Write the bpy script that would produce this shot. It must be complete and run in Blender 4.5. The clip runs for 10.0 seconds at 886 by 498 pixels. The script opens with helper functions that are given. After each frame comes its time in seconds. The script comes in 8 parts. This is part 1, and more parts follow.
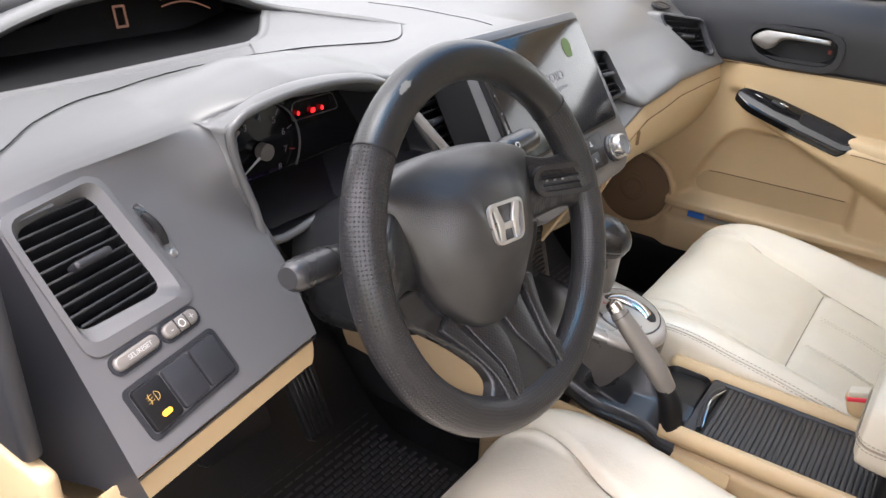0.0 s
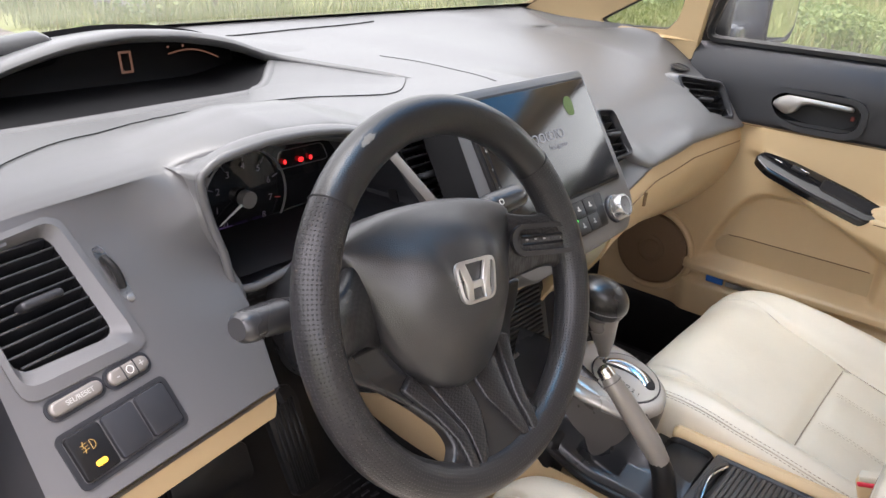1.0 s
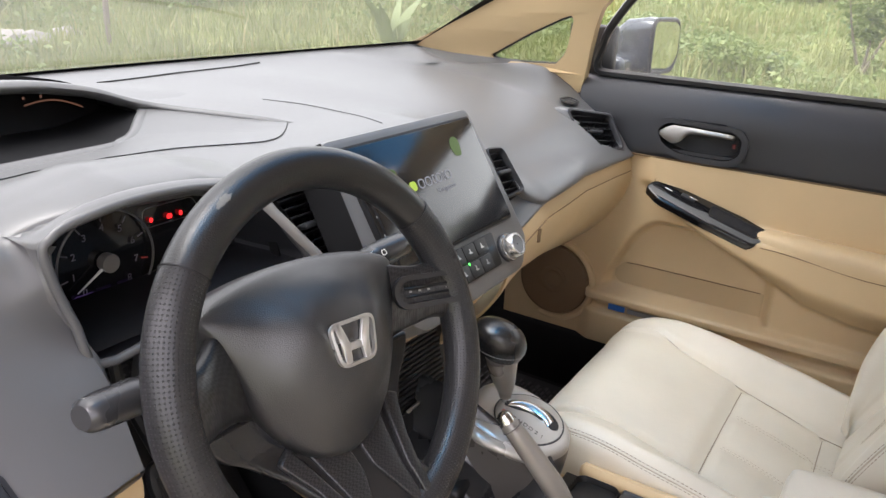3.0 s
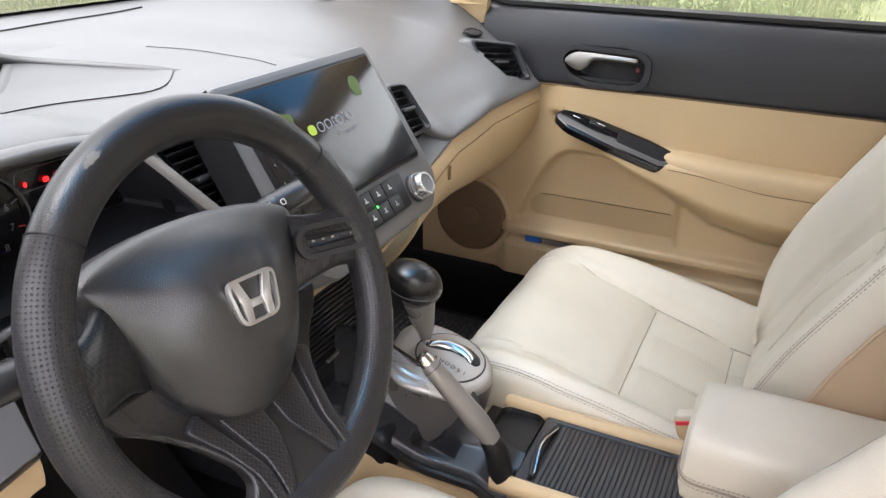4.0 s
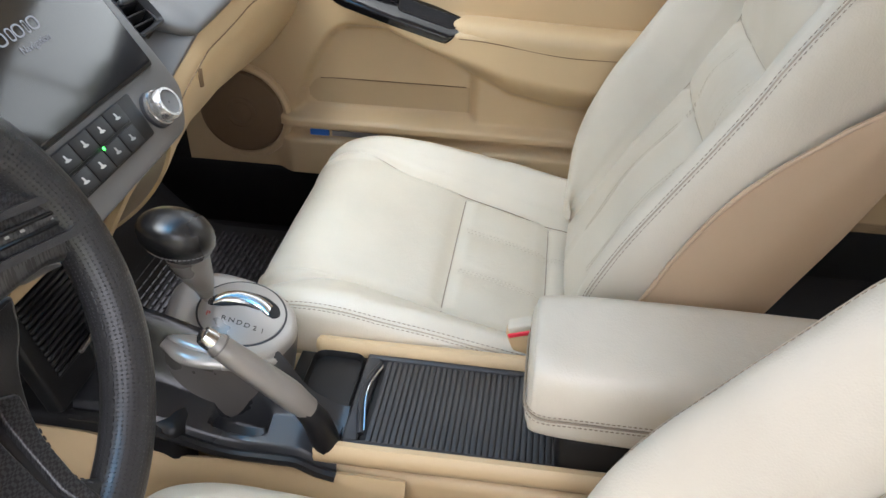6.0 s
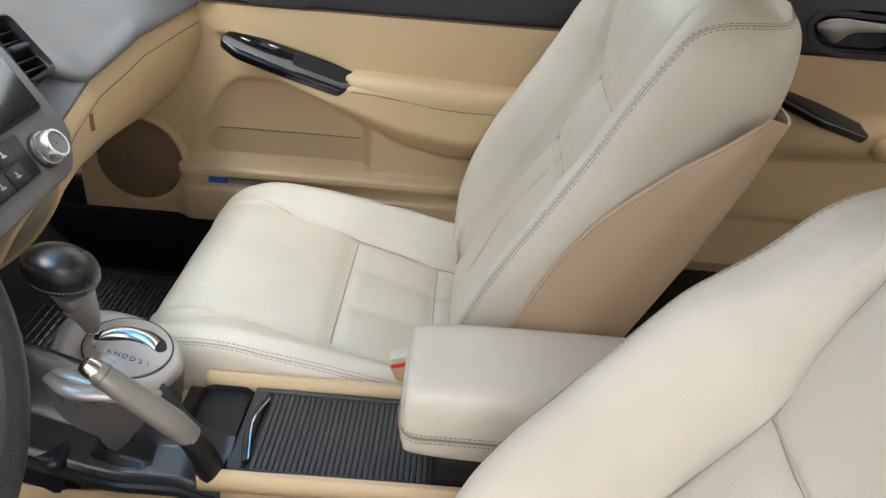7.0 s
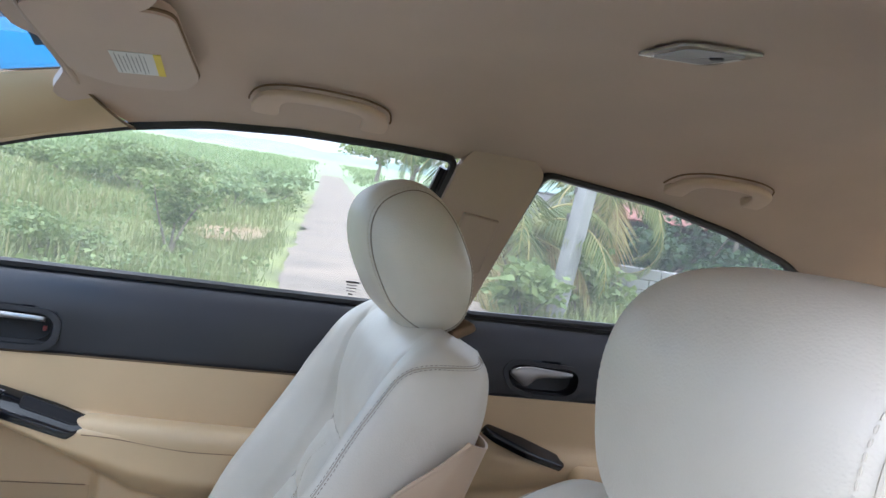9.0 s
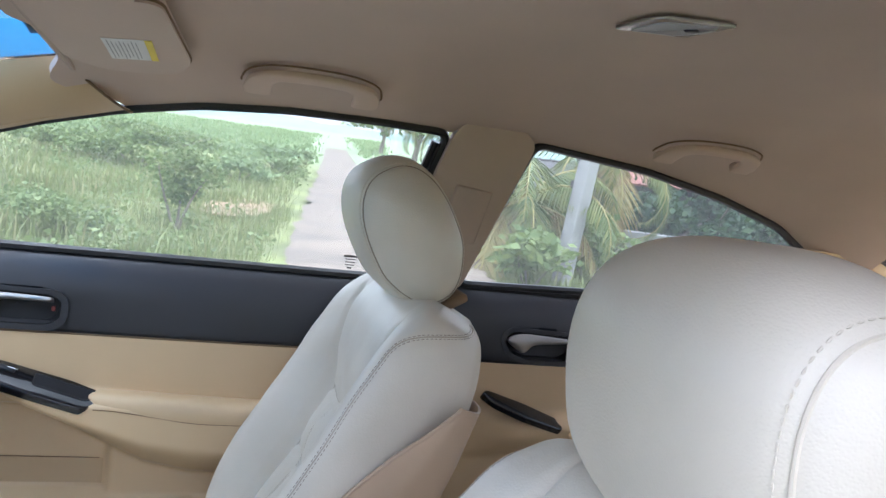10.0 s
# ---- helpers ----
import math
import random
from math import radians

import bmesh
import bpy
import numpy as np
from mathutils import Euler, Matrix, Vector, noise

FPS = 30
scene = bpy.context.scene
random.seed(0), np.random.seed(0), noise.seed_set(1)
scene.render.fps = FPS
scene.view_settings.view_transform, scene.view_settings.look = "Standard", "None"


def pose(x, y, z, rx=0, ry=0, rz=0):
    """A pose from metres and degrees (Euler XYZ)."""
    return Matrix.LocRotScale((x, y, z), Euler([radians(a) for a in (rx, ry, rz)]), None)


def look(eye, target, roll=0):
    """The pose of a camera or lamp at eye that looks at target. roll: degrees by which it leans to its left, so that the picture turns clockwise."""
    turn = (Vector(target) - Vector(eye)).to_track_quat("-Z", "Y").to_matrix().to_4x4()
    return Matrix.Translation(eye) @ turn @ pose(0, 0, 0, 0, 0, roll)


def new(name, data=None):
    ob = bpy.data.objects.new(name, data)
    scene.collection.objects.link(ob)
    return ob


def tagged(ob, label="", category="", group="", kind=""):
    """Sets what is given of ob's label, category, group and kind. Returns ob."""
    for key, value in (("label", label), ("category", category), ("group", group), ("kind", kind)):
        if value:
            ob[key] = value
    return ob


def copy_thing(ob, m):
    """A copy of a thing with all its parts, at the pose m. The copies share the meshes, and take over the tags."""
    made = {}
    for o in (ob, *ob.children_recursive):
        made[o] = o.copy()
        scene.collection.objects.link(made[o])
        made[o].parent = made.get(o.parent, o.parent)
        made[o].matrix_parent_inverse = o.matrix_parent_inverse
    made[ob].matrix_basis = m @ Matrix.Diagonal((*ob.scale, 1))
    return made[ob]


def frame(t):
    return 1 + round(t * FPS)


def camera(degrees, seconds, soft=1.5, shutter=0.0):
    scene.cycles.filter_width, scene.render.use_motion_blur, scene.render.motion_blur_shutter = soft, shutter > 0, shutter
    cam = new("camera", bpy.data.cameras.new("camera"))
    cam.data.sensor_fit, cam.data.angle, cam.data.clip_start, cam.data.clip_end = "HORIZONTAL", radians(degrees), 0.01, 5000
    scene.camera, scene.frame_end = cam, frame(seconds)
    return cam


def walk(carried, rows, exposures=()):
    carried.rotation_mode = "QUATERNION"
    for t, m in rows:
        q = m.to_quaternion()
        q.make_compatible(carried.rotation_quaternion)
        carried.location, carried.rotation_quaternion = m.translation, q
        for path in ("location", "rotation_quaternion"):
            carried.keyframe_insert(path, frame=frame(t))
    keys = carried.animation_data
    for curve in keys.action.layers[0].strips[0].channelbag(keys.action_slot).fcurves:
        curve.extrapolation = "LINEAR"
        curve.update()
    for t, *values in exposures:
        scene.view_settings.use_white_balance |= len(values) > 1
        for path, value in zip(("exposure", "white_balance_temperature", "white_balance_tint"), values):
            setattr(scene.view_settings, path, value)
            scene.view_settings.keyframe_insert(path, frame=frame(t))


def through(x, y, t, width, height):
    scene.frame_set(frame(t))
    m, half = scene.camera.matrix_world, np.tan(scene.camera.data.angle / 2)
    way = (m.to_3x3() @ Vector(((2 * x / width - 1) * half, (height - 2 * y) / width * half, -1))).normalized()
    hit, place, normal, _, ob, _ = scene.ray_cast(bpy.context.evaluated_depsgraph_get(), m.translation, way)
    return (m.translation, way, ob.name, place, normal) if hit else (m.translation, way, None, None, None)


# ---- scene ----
cam = camera(60.80, 10.0)
ROWS = [
    (0.0, -0.8647, 0.0505, 1.1437, 63.24, -1.96, -54.15),
    (0.5, -0.8352, 0.0265, 1.1399, 65.13, -2.65, -51.01),
    (1.0, -0.8131, 0.0127, 1.1429, 66.98, -2.96, -50.40),
    (1.5, -0.8278, 0.0221, 1.1536, 68.79, -3.06, -50.34),
    (2.0, -0.8122, 0.0265, 1.1494, 69.77, -3.23, -51.84),
    (2.5, -0.7787, 0.0174, 1.1528, 70.24, -3.22, -54.56),
    (4.0, -0.7364, 0.0025, 1.1466, 65.25, -0.78, -64.22),
    (4.5, -0.6821, 0.0358, 1.1359, 61.62, 0.17, -68.76),
    (5.0, -0.5947, 0.0680, 1.1248, 57.98, 0.58, -73.82),
    (5.5, -0.5487, 0.0771, 1.1215, 55.28, -0.05, -78.32),
    (7.0, -0.6156, 0.0117, 1.1404, 59.52, -3.97, -87.28),
    (7.5, -0.6762, 0.0171, 1.1427, 64.32, -5.67, -90.29),
    (8.0, -0.7299, 0.0104, 1.1520, 72.08, -6.44, -93.78),
    (8.3, -0.7270, -0.0000, 1.1643, 76.70, -6.49, -97.17),
    (8.5, -0.7286, -0.0016, 1.1701, 81.14, -7.39, -100.21),
    (9.0, -0.7229, 0.0063, 1.1538, 87.67, -8.51, -105.46),
    (9.5, -0.7193, -0.0062, 1.1576, 88.56, -8.32, -107.42),
    (10.0, -0.7577, -0.0061, 1.1626, 85.33, -6.99, -105.02),
]
walk(cam, [(t, pose(x, y, z, rx, ry, rz)) for t, x, y, z, rx, ry, rz in ROWS],
     exposures=[(0.0, 2.80, 6550, 21), (1.5, 2.62, 6550, 22), (2.5, 2.54, 6550, 21), (4.0, 2.70, 6450, 20), (5.7, 2.72, 6250, 17), (7.0, 2.58, 6400, 16), (7.6, 2.47, 6400, 16), (8.0, 2.36, 6400, 20), (8.4, 2.37, 6150, 21), (9.0, 2.40, 5350, 18), (10.0, 2.44, 5350, 18)])
# ---- end walk ----

# ---- world, sun, exposure ----
world = bpy.data.worlds.new("sky")
scene.world = world
world.use_nodes = True
wn = world.node_tree.nodes
sky = wn.new("ShaderNodeTexSky")
sky.sky_type, sky.sun_disc = "NISHITA", False
sky.sun_elevation, sky.sun_rotation = radians(74), radians(-62)
sky.air_density, sky.dust_density, sky.ozone_density = 1.0, 4.0, 1.0
wn["Background"].inputs["Strength"].default_value = 0.15
veil = wn.new("ShaderNodeHueSaturation")
veil.inputs["Saturation"].default_value = 0.15
world.node_tree.links.new(sky.outputs[0], veil.inputs["Color"])
world.node_tree.links.new(veil.outputs[0], wn["Background"].inputs["Color"])
sun = new("sun", bpy.data.lights.new("sun", "SUN"))
sun.data.energy, sun.data.angle, sun.data.color = 0.05, radians(40), (1.0, 0.95, 0.88)
sun.matrix_world = look((-3.6, 1.9, 14.2), (0, 0, 0))
scene.view_settings.exposure = 2.6


# ---- materials ----
def material(name, colour, rough=0.5, metal=0.0, vary=0.12, grain=900.0, bump=0.12, stain=6.0, spec=0.5, kind="noise",
             coat=0.0, depth=0.0006, sheen=0.0, rvary=0.12, crease=0.0):
    """A surface with grain in its relief and a slow change of tone and gloss."""
    m = bpy.data.materials.new(name)
    m.use_nodes = True
    nt = m.node_tree
    n, l = nt.nodes, nt.links
    b = n["Principled BSDF"]
    b.inputs["Roughness"].default_value, b.inputs["Metallic"].default_value = rough, metal
    b.inputs["Specular IOR Level"].default_value = spec
    b.inputs["Coat Weight"].default_value = coat
    b.inputs["Sheen Weight"].default_value = sheen
    co = n.new("ShaderNodeTexCoord")
    big = n.new("ShaderNodeTexNoise")
    big.inputs["Scale"].default_value, big.inputs["Detail"].default_value = stain, 5
    l.new(co.outputs["Object"], big.inputs["Vector"])
    ramp = n.new("ShaderNodeMapRange")
    ramp.inputs["From Min"].default_value, ramp.inputs["From Max"].default_value = 0.3, 0.7
    ramp.inputs["To Min"].default_value, ramp.inputs["To Max"].default_value = 1 - vary, 1 + vary
    l.new(big.outputs[0], ramp.inputs["Value"])
    mul = n.new("ShaderNodeMix")
    mul.data_type, mul.blend_type = "RGBA", "MULTIPLY"
    mul.inputs["Factor"].default_value = 1.0
    mul.inputs["A"].default_value = (*colour, 1)
    l.new(ramp.outputs[0], mul.inputs["B"])
    l.new(mul.outputs["Result"], b.inputs["Base Color"])
    rr = n.new("ShaderNodeMapRange")
    rr.inputs["From Min"].default_value, rr.inputs["From Max"].default_value = 0.3, 0.7
    rr.inputs["To Min"].default_value, rr.inputs["To Max"].default_value = max(0.02, rough - rvary), min(1, rough + rvary)
    l.new(big.outputs[0], rr.inputs["Value"])
    l.new(rr.outputs[0], b.inputs["Roughness"])
    if bump:
        if kind == "noise":
            fine = n.new("ShaderNodeTexNoise")
            fine.inputs["Detail"].default_value = 3
            out = fine.outputs[0]
        else:
            fine = n.new("ShaderNodeTexVoronoi")
            fine.feature = "F1" if kind == "cells" else "SMOOTH_F1"
            out = fine.outputs["Distance"]
        fine.inputs["Scale"].default_value = grain
        l.new(co.outputs["Object"], fine.inputs["Vector"])
        bp = n.new("ShaderNodeBump")
        bp.inputs["Strength"].default_value, bp.inputs["Distance"].default_value = bump, depth
        l.new(out, bp.inputs["Height"])
        l.new(bp.outputs[0], b.inputs["Normal"])
        if crease:
            wide, b2 = n.new("ShaderNodeTexNoise"), n.new("ShaderNodeBump")
            wide.inputs["Scale"].default_value, wide.inputs["Detail"].default_value, wide.inputs["Distortion"].default_value = 38.0, 4, 1.2
            b2.inputs["Strength"].default_value, b2.inputs["Distance"].default_value = crease, 0.004
            l.new(co.outputs["Object"], wide.inputs["Vector"])
            l.new(wide.outputs[0], b2.inputs["Height"])
            l.new(b2.outputs[0], bp.inputs["Normal"])
    return m


def weave(name, dark, light, scale, rough=0.45, bump=0.6):
    """A checked weave, as of woven fibre film or ribbed rubber."""
    m = bpy.data.materials.new(name)
    m.use_nodes = True
    n, l = m.node_tree.nodes, m.node_tree.links
    b = n["Principled BSDF"]
    b.inputs["Roughness"].default_value = rough
    co = n.new("ShaderNodeTexCoord")
    mp = n.new("ShaderNodeMapping")
    mp.inputs["Rotation"].default_value = (0.6, 0.5, 0.78)
    mp.inputs["Scale"].default_value = (1.0, 2.0, 0.0)
    br = n.new("ShaderNodeTexChecker")
    br.inputs["Scale"].default_value = scale
    br.inputs["Color1"].default_value, br.inputs["Color2"].default_value = (*dark, 1), (*light, 1)
    l.new(co.outputs["Object"], mp.inputs[0])
    l.new(mp.outputs[0], br.inputs["Vector"])
    l.new(br.outputs["Color"], b.inputs["Base Color"])
    bp = n.new("ShaderNodeBump")
    bp.inputs["Strength"].default_value, bp.inputs["Distance"].default_value = bump, 0.0006
    l.new(br.outputs["Color"], bp.inputs["Height"])
    l.new(bp.outputs[0], b.inputs["Normal"])
    return m


def perforated(name, colour, scale, rough=0.4):
    """Leather with rows of small punched holes."""
    m = material(name, colour, rough, grain=1500, bump=0.1, rvary=0.06)
    n, l = m.node_tree.nodes, m.node_tree.links
    b = n["Principled BSDF"]
    co = n.new("ShaderNodeUVMap")
    vo = n.new("ShaderNodeTexVoronoi")
    vo.inputs["Scale"].default_value, vo.inputs["Randomness"].default_value = scale, 0.0
    mr = n.new("ShaderNodeMapRange")
    mr.inputs["From Min"].default_value, mr.inputs["From Max"].default_value = 0.12, 0.24
    l.new(co.outputs[0], vo.inputs["Vector"])
    l.new(vo.outputs["Distance"], mr.inputs["Value"])
    bp = n.new("ShaderNodeBump")
    bp.inputs["Strength"].default_value, bp.inputs["Distance"].default_value = 0.9, 0.0008
    l.new(mr.outputs[0], bp.inputs["Height"])
    l.new(bp.outputs[0], b.inputs["Normal"])
    old = b.inputs["Base Color"].links[0].from_socket
    mx = n.new("ShaderNodeMix")
    mx.data_type, mx.blend_type = "RGBA", "MIX"
    mx.inputs["A"].default_value = (0.020, 0.020, 0.021, 1)
    l.new(mr.outputs[0], mx.inputs["Factor"])
    l.new(old, mx.inputs["B"])
    l.new(mx.outputs["Result"], b.inputs["Base Color"])
    return m


def glow(name, colour, power):
    m = bpy.data.materials.new(name)
    m.use_nodes = True
    b = m.node_tree.nodes["Principled BSDF"]
    b.inputs["Base Color"].default_value = (0.02, 0.02, 0.02, 1)
    b.inputs["Emission Color"].default_value = (*colour, 1)
    b.inputs["Emission Strength"].default_value = power * 0.45
    return m


def clear_glass(name, tint, gloss=1.0, dusty=0.0):
    """A thin pane: see-through, with the mirror gloss of its surface and a film of dust."""
    m = bpy.data.materials.new(name)
    m.use_nodes = True
    n, l = m.node_tree.nodes, m.node_tree.links
    n.remove(n["Principled BSDF"])
    tr = n.new("ShaderNodeBsdfTransparent")
    gl = n.new("ShaderNodeBsdfGlossy")
    fr = n.new("ShaderNodeLayerWeight")
    pw = n.new("ShaderNodeMath")
    ml = n.new("ShaderNodeMath")
    mx = n.new("ShaderNodeMixShader")
    tr.inputs[0].default_value = (*tint, 1)
    gl.inputs["Color"].default_value = (gloss, gloss, gloss, 1)
    gl.inputs["Roughness"].default_value = 0.02
    fr.inputs["Blend"].default_value = 0.5
    pw.operation, ml.operation = "POWER", "MULTIPLY_ADD"
    pw.inputs[1].default_value = 4.0
    ml.inputs[1].default_value, ml.inputs[2].default_value = 0.7, 0.035
    l.new(fr.outputs["Facing"], pw.inputs[0])
    l.new(pw.outputs[0], ml.inputs[0])
    l.new(ml.outputs[0], mx.inputs[0])
    l.new(tr.outputs[0], mx.inputs[1])
    l.new(gl.outputs[0], mx.inputs[2])
    last = mx
    if dusty:
        tl, dm = n.new("ShaderNodeBsdfTranslucent"), n.new("ShaderNodeMixShader")
        tl.inputs[0].default_value = (0.8, 0.8, 0.8, 1)
        dm.inputs[0].default_value = dusty
        l.new(mx.outputs[0], dm.inputs[1])
        l.new(tl.outputs[0], dm.inputs[2])
        last = dm
    l.new(last.outputs[0], n["Material Output"].inputs["Surface"])
    return m


DASH = material("grained_grey_plastic", (0.115, 0.115, 0.117), 0.36, grain=1400, bump=0.25, vary=0.05, depth=0.0004, spec=0.7, rvary=0.035, stain=4)
DASH_DARK = material("dark_grey_plastic", (0.024, 0.025, 0.029), 0.44, grain=1400, bump=0.25, depth=0.0004)
TRAY_GREY = material("ribbed_grey_plastic", (0.034, 0.034, 0.036), 0.42, grain=1400, bump=0.2)
GREY_BLACK = material("satin_dark_plastic", (0.020, 0.021, 0.024), 0.30, grain=1500, bump=0.15, spec=0.6)
TITAN_DARK = material("dark_warm_silver_plastic", (0.13, 0.12, 0.112), 0.38, 0.3, grain=1800, bump=0.05, vary=0.05)
STALK = material("satin_black_plastic", (0.030, 0.030, 0.032), 0.30, grain=1600, bump=0.08, spec=0.7)
BLACK = material("black_plastic", (0.009, 0.009, 0.010), 0.44, grain=1600, bump=0.12, spec=0.35)
GLOSS = material("gloss_black_plastic", (0.008, 0.008, 0.009), 0.07, bump=0.0, rvary=0.02)
SCREEN_GLASS = material("screen_glass", (0.010, 0.010, 0.011), 0.13, bump=0.0, rvary=0.02, spec=1.0, coat=0.0)
POD_BLACK = material("matt_black_plastic", (0.004, 0.004, 0.005), 0.6, grain=1600, bump=0.1, spec=0.2)
BEIGE = material("beige_plastic", (0.54, 0.395, 0.225), 0.52, grain=1300, bump=0.22, vary=0.05, depth=0.0004)
TAN = material("tan_cloth", (0.45, 0.33, 0.185), 0.8, grain=2200, bump=0.3, vary=0.06)
BROWN = material("brown_speaker_cloth", (0.17, 0.105, 0.055), 0.8, grain=2500, bump=0.4)
CREAM = material("cream_leather", (0.60, 0.548, 0.448), 0.40, grain=620, bump=0.30, vary=0.07, kind="smooth", depth=0.0007, stain=7, crease=0.14)
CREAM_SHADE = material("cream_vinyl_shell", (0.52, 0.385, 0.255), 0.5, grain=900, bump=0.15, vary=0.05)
THREAD = material("pale_thread", (0.62, 0.56, 0.45), 0.7, bump=0)
THREAD_MID = material("tan_thread", (0.44, 0.38, 0.29), 0.7, bump=0)
THREAD_DARK = material("brown_thread", (0.27, 0.22, 0.165), 0.7, bump=0)
LINER = material("headliner_cloth", (0.52, 0.40, 0.31), 0.9, grain=1800, bump=0.35, vary=0.06, sheen=0.2)
LINER_TRIM = material("beige_pillar_plastic", (0.47, 0.37, 0.285), 0.6, grain=1200, bump=0.2, vary=0.05)
LENS_PALE = material("pale_lamp_lens", (0.46, 0.48, 0.50), 0.22, grain=300, bump=0.05, vary=0.05)
HANDLE_TAUPE = material("taupe_handle_plastic", (0.60, 0.465, 0.36), 0.5, grain=1200, bump=0.15, vary=0.04)
LEATHER = material("black_leather", (0.013, 0.013, 0.014), 0.30, grain=900, bump=0.35, kind="smooth", depth=0.0005, rvary=0.06, spec=0.6)
COVER = material("grained_black_vinyl", (0.020, 0.020, 0.022), 0.36, grain=1300, bump=0.5, kind="smooth", depth=0.0005, rvary=0.03, spec=1.0)
PERF = perforated("perforated_black_leather", (0.017, 0.0165, 0.018), 105, 0.34)
FIBRE = weave("woven_fibre_film", (0.006, 0.006, 0.007), (0.034, 0.034, 0.036), 430, 0.28)
RUBBER = material("black_rubber", (0.014, 0.014, 0.015), 0.40, grain=700, bump=0.3)
# Lighter copy of the mat's rubber: highlights of the raised bars put into colour.
LIT_BAR_RUBBER = material("lit_bar_rubber", (0.052, 0.052, 0.053), 0.40, grain=700, bump=0.3)
CARPET = material("black_carpet", (0.010, 0.010, 0.012), 0.95, grain=1500, bump=0.9, depth=0.002)
SILVER = material("silver_plastic", (0.46, 0.45, 0.44), 0.26, 0.8, grain=1800, bump=0.05, vary=0.05)
HANDLE_SILVER = material("satin_silver_plastic", (0.30, 0.285, 0.27), 0.34, 0.6, grain=1800, bump=0.05, vary=0.05)
TITAN = material("warm_silver_plastic", (0.24, 0.222, 0.205), 0.34, 0.35, grain=1800, bump=0.05, vary=0.05)
PLATE = material("pale_silver_plastic", (0.42, 0.40, 0.375), 0.36, 0.4, grain=1800, bump=0.05, vary=0.05)
CHROME = material("chrome", (0.78, 0.77, 0.76), 0.22, 1.0, bump=0, vary=0.03, rvary=0.05)
SATIN_CHROME = material("satin_chrome", (0.66, 0.65, 0.64), 0.30, 0.85, bump=0, vary=0.03, rvary=0.05)
WORN = material("bare_worn_patch", (0.13, 0.125, 0.115), 0.7, grain=400, bump=0.4)
RED = material("red_plastic", (0.75, 0.03, 0.06), 0.4, bump=0)
LOCK_RED = material("dull_red_plastic", (0.16, 0.03, 0.025), 0.4, bump=0)
BLUE = material("blue_paper", (0.03, 0.16, 0.55), 0.5, bump=0)
WHITE = material("white_print", (0.75, 0.75, 0.72), 0.6, bump=0)
GREY_PRINT = material("grey_print", (0.30, 0.30, 0.29), 0.6, bump=0)
PALE_PRINT = material("pale_print", (0.50, 0.49, 0.47), 0.6, bump=0)
RED_PRINT = material("red_print", (0.5, 0.05, 0.04), 0.6, bump=0)
DIAL_PRINT = material("dial_print", (0.16, 0.15, 0.17), 0.6, bump=0)
DARK_PRINT = material("dark_print", (0.05, 0.045, 0.04), 0.6, bump=0)
YELLOW = material("yellow_print", (0.75, 0.60, 0.06), 0.6, bump=0)
PAINT = material("dark_blue_grey_paint", (0.035, 0.042, 0.055), 0.25, 0.3, bump=0, coat=0.6)
AMBER = glow("amber_lamp", (1.0, 0.48, 0.03), 1.1)
AMBER_DIM = glow("dim_amber_print", (0.8, 0.5, 0.12), 0.35)
RED_LAMP = glow("red_lamp", (1.0, 0.02, 0.02), 0.7)
GREEN_LAMP = glow("green_lamp", (0.05, 1.0, 0.1), 1.6)
ORANGE_DIGIT = glow("dim_orange_digit", (0.55, 0.27, 0.17), 0.08)
VIOLET = glow("dim_violet_digit", (0.25, 0.14, 0.55), 0.05)
SCREEN_GREEN = glow("screen_green", (0.20, 0.42, 0.03), 0.11)
SCREEN_GREY = glow("screen_grey", (0.42, 0.46, 0.5), 0.22)
SCREEN_LIME = glow("screen_lime", (0.5, 0.75, 0.05), 0.3)
PANE = clear_glass("clear_pane", (0.88, 0.91, 0.88), dusty=0.03)
SCREEN_PANE = clear_glass("windscreen_pane", (0.64, 0.68, 0.65), dusty=0.03)
FILM_PANE = clear_glass("light_film_pane", (0.75, 0.77, 0.76))
REAR_PANE = clear_glass("tinted_rear_pane", (0.85, 0.87, 0.85))
TINT = clear_glass("blue_tint_band", (0.06, 0.34, 0.68))
MIRROR = material("mirror", (0.9, 0.9, 0.9), 0.02, 1.0, bump=0, vary=0, rvary=0)


# ---- modelling helpers ----
def thing(name, at, label, category, group="", kind=""):
    ob = new(name)
    ob.empty_display_size = 0.02
    ob.location = at
    return tagged(ob, label, category, group, kind)


def part(name, bm, mat, parent=None, label="", sharp=40, smooth=True):
    """Links a bmesh, modelled in world coordinates, as one mesh object under its thing."""
    me = bpy.data.meshes.new(name)
    bmesh.ops.recalc_face_normals(bm, faces=bm.faces)
    bm.to_mesh(me)
    bm.free()
    if smooth:
        me.polygons.foreach_set("use_smooth", [True] * len(me.polygons))
        me.set_sharp_from_angle(angle=radians(sharp))
    me.materials.append(mat)
    ob = new(name, me)
    if parent:
        ob.parent = parent
        off = parent.location.copy() if parent.parent is None else Vector((0, 0, 0))
        ob.matrix_parent_inverse = Matrix.Translation(-off)
    if label:
        ob["label"] = label
    return ob


def single(name, bm, mat, label, category, group="", kind="", sharp=40):
    return tagged(part(name, bm, mat, None, "", sharp), label, category, group, kind)


def V(*a):
    return np.array(a, float)


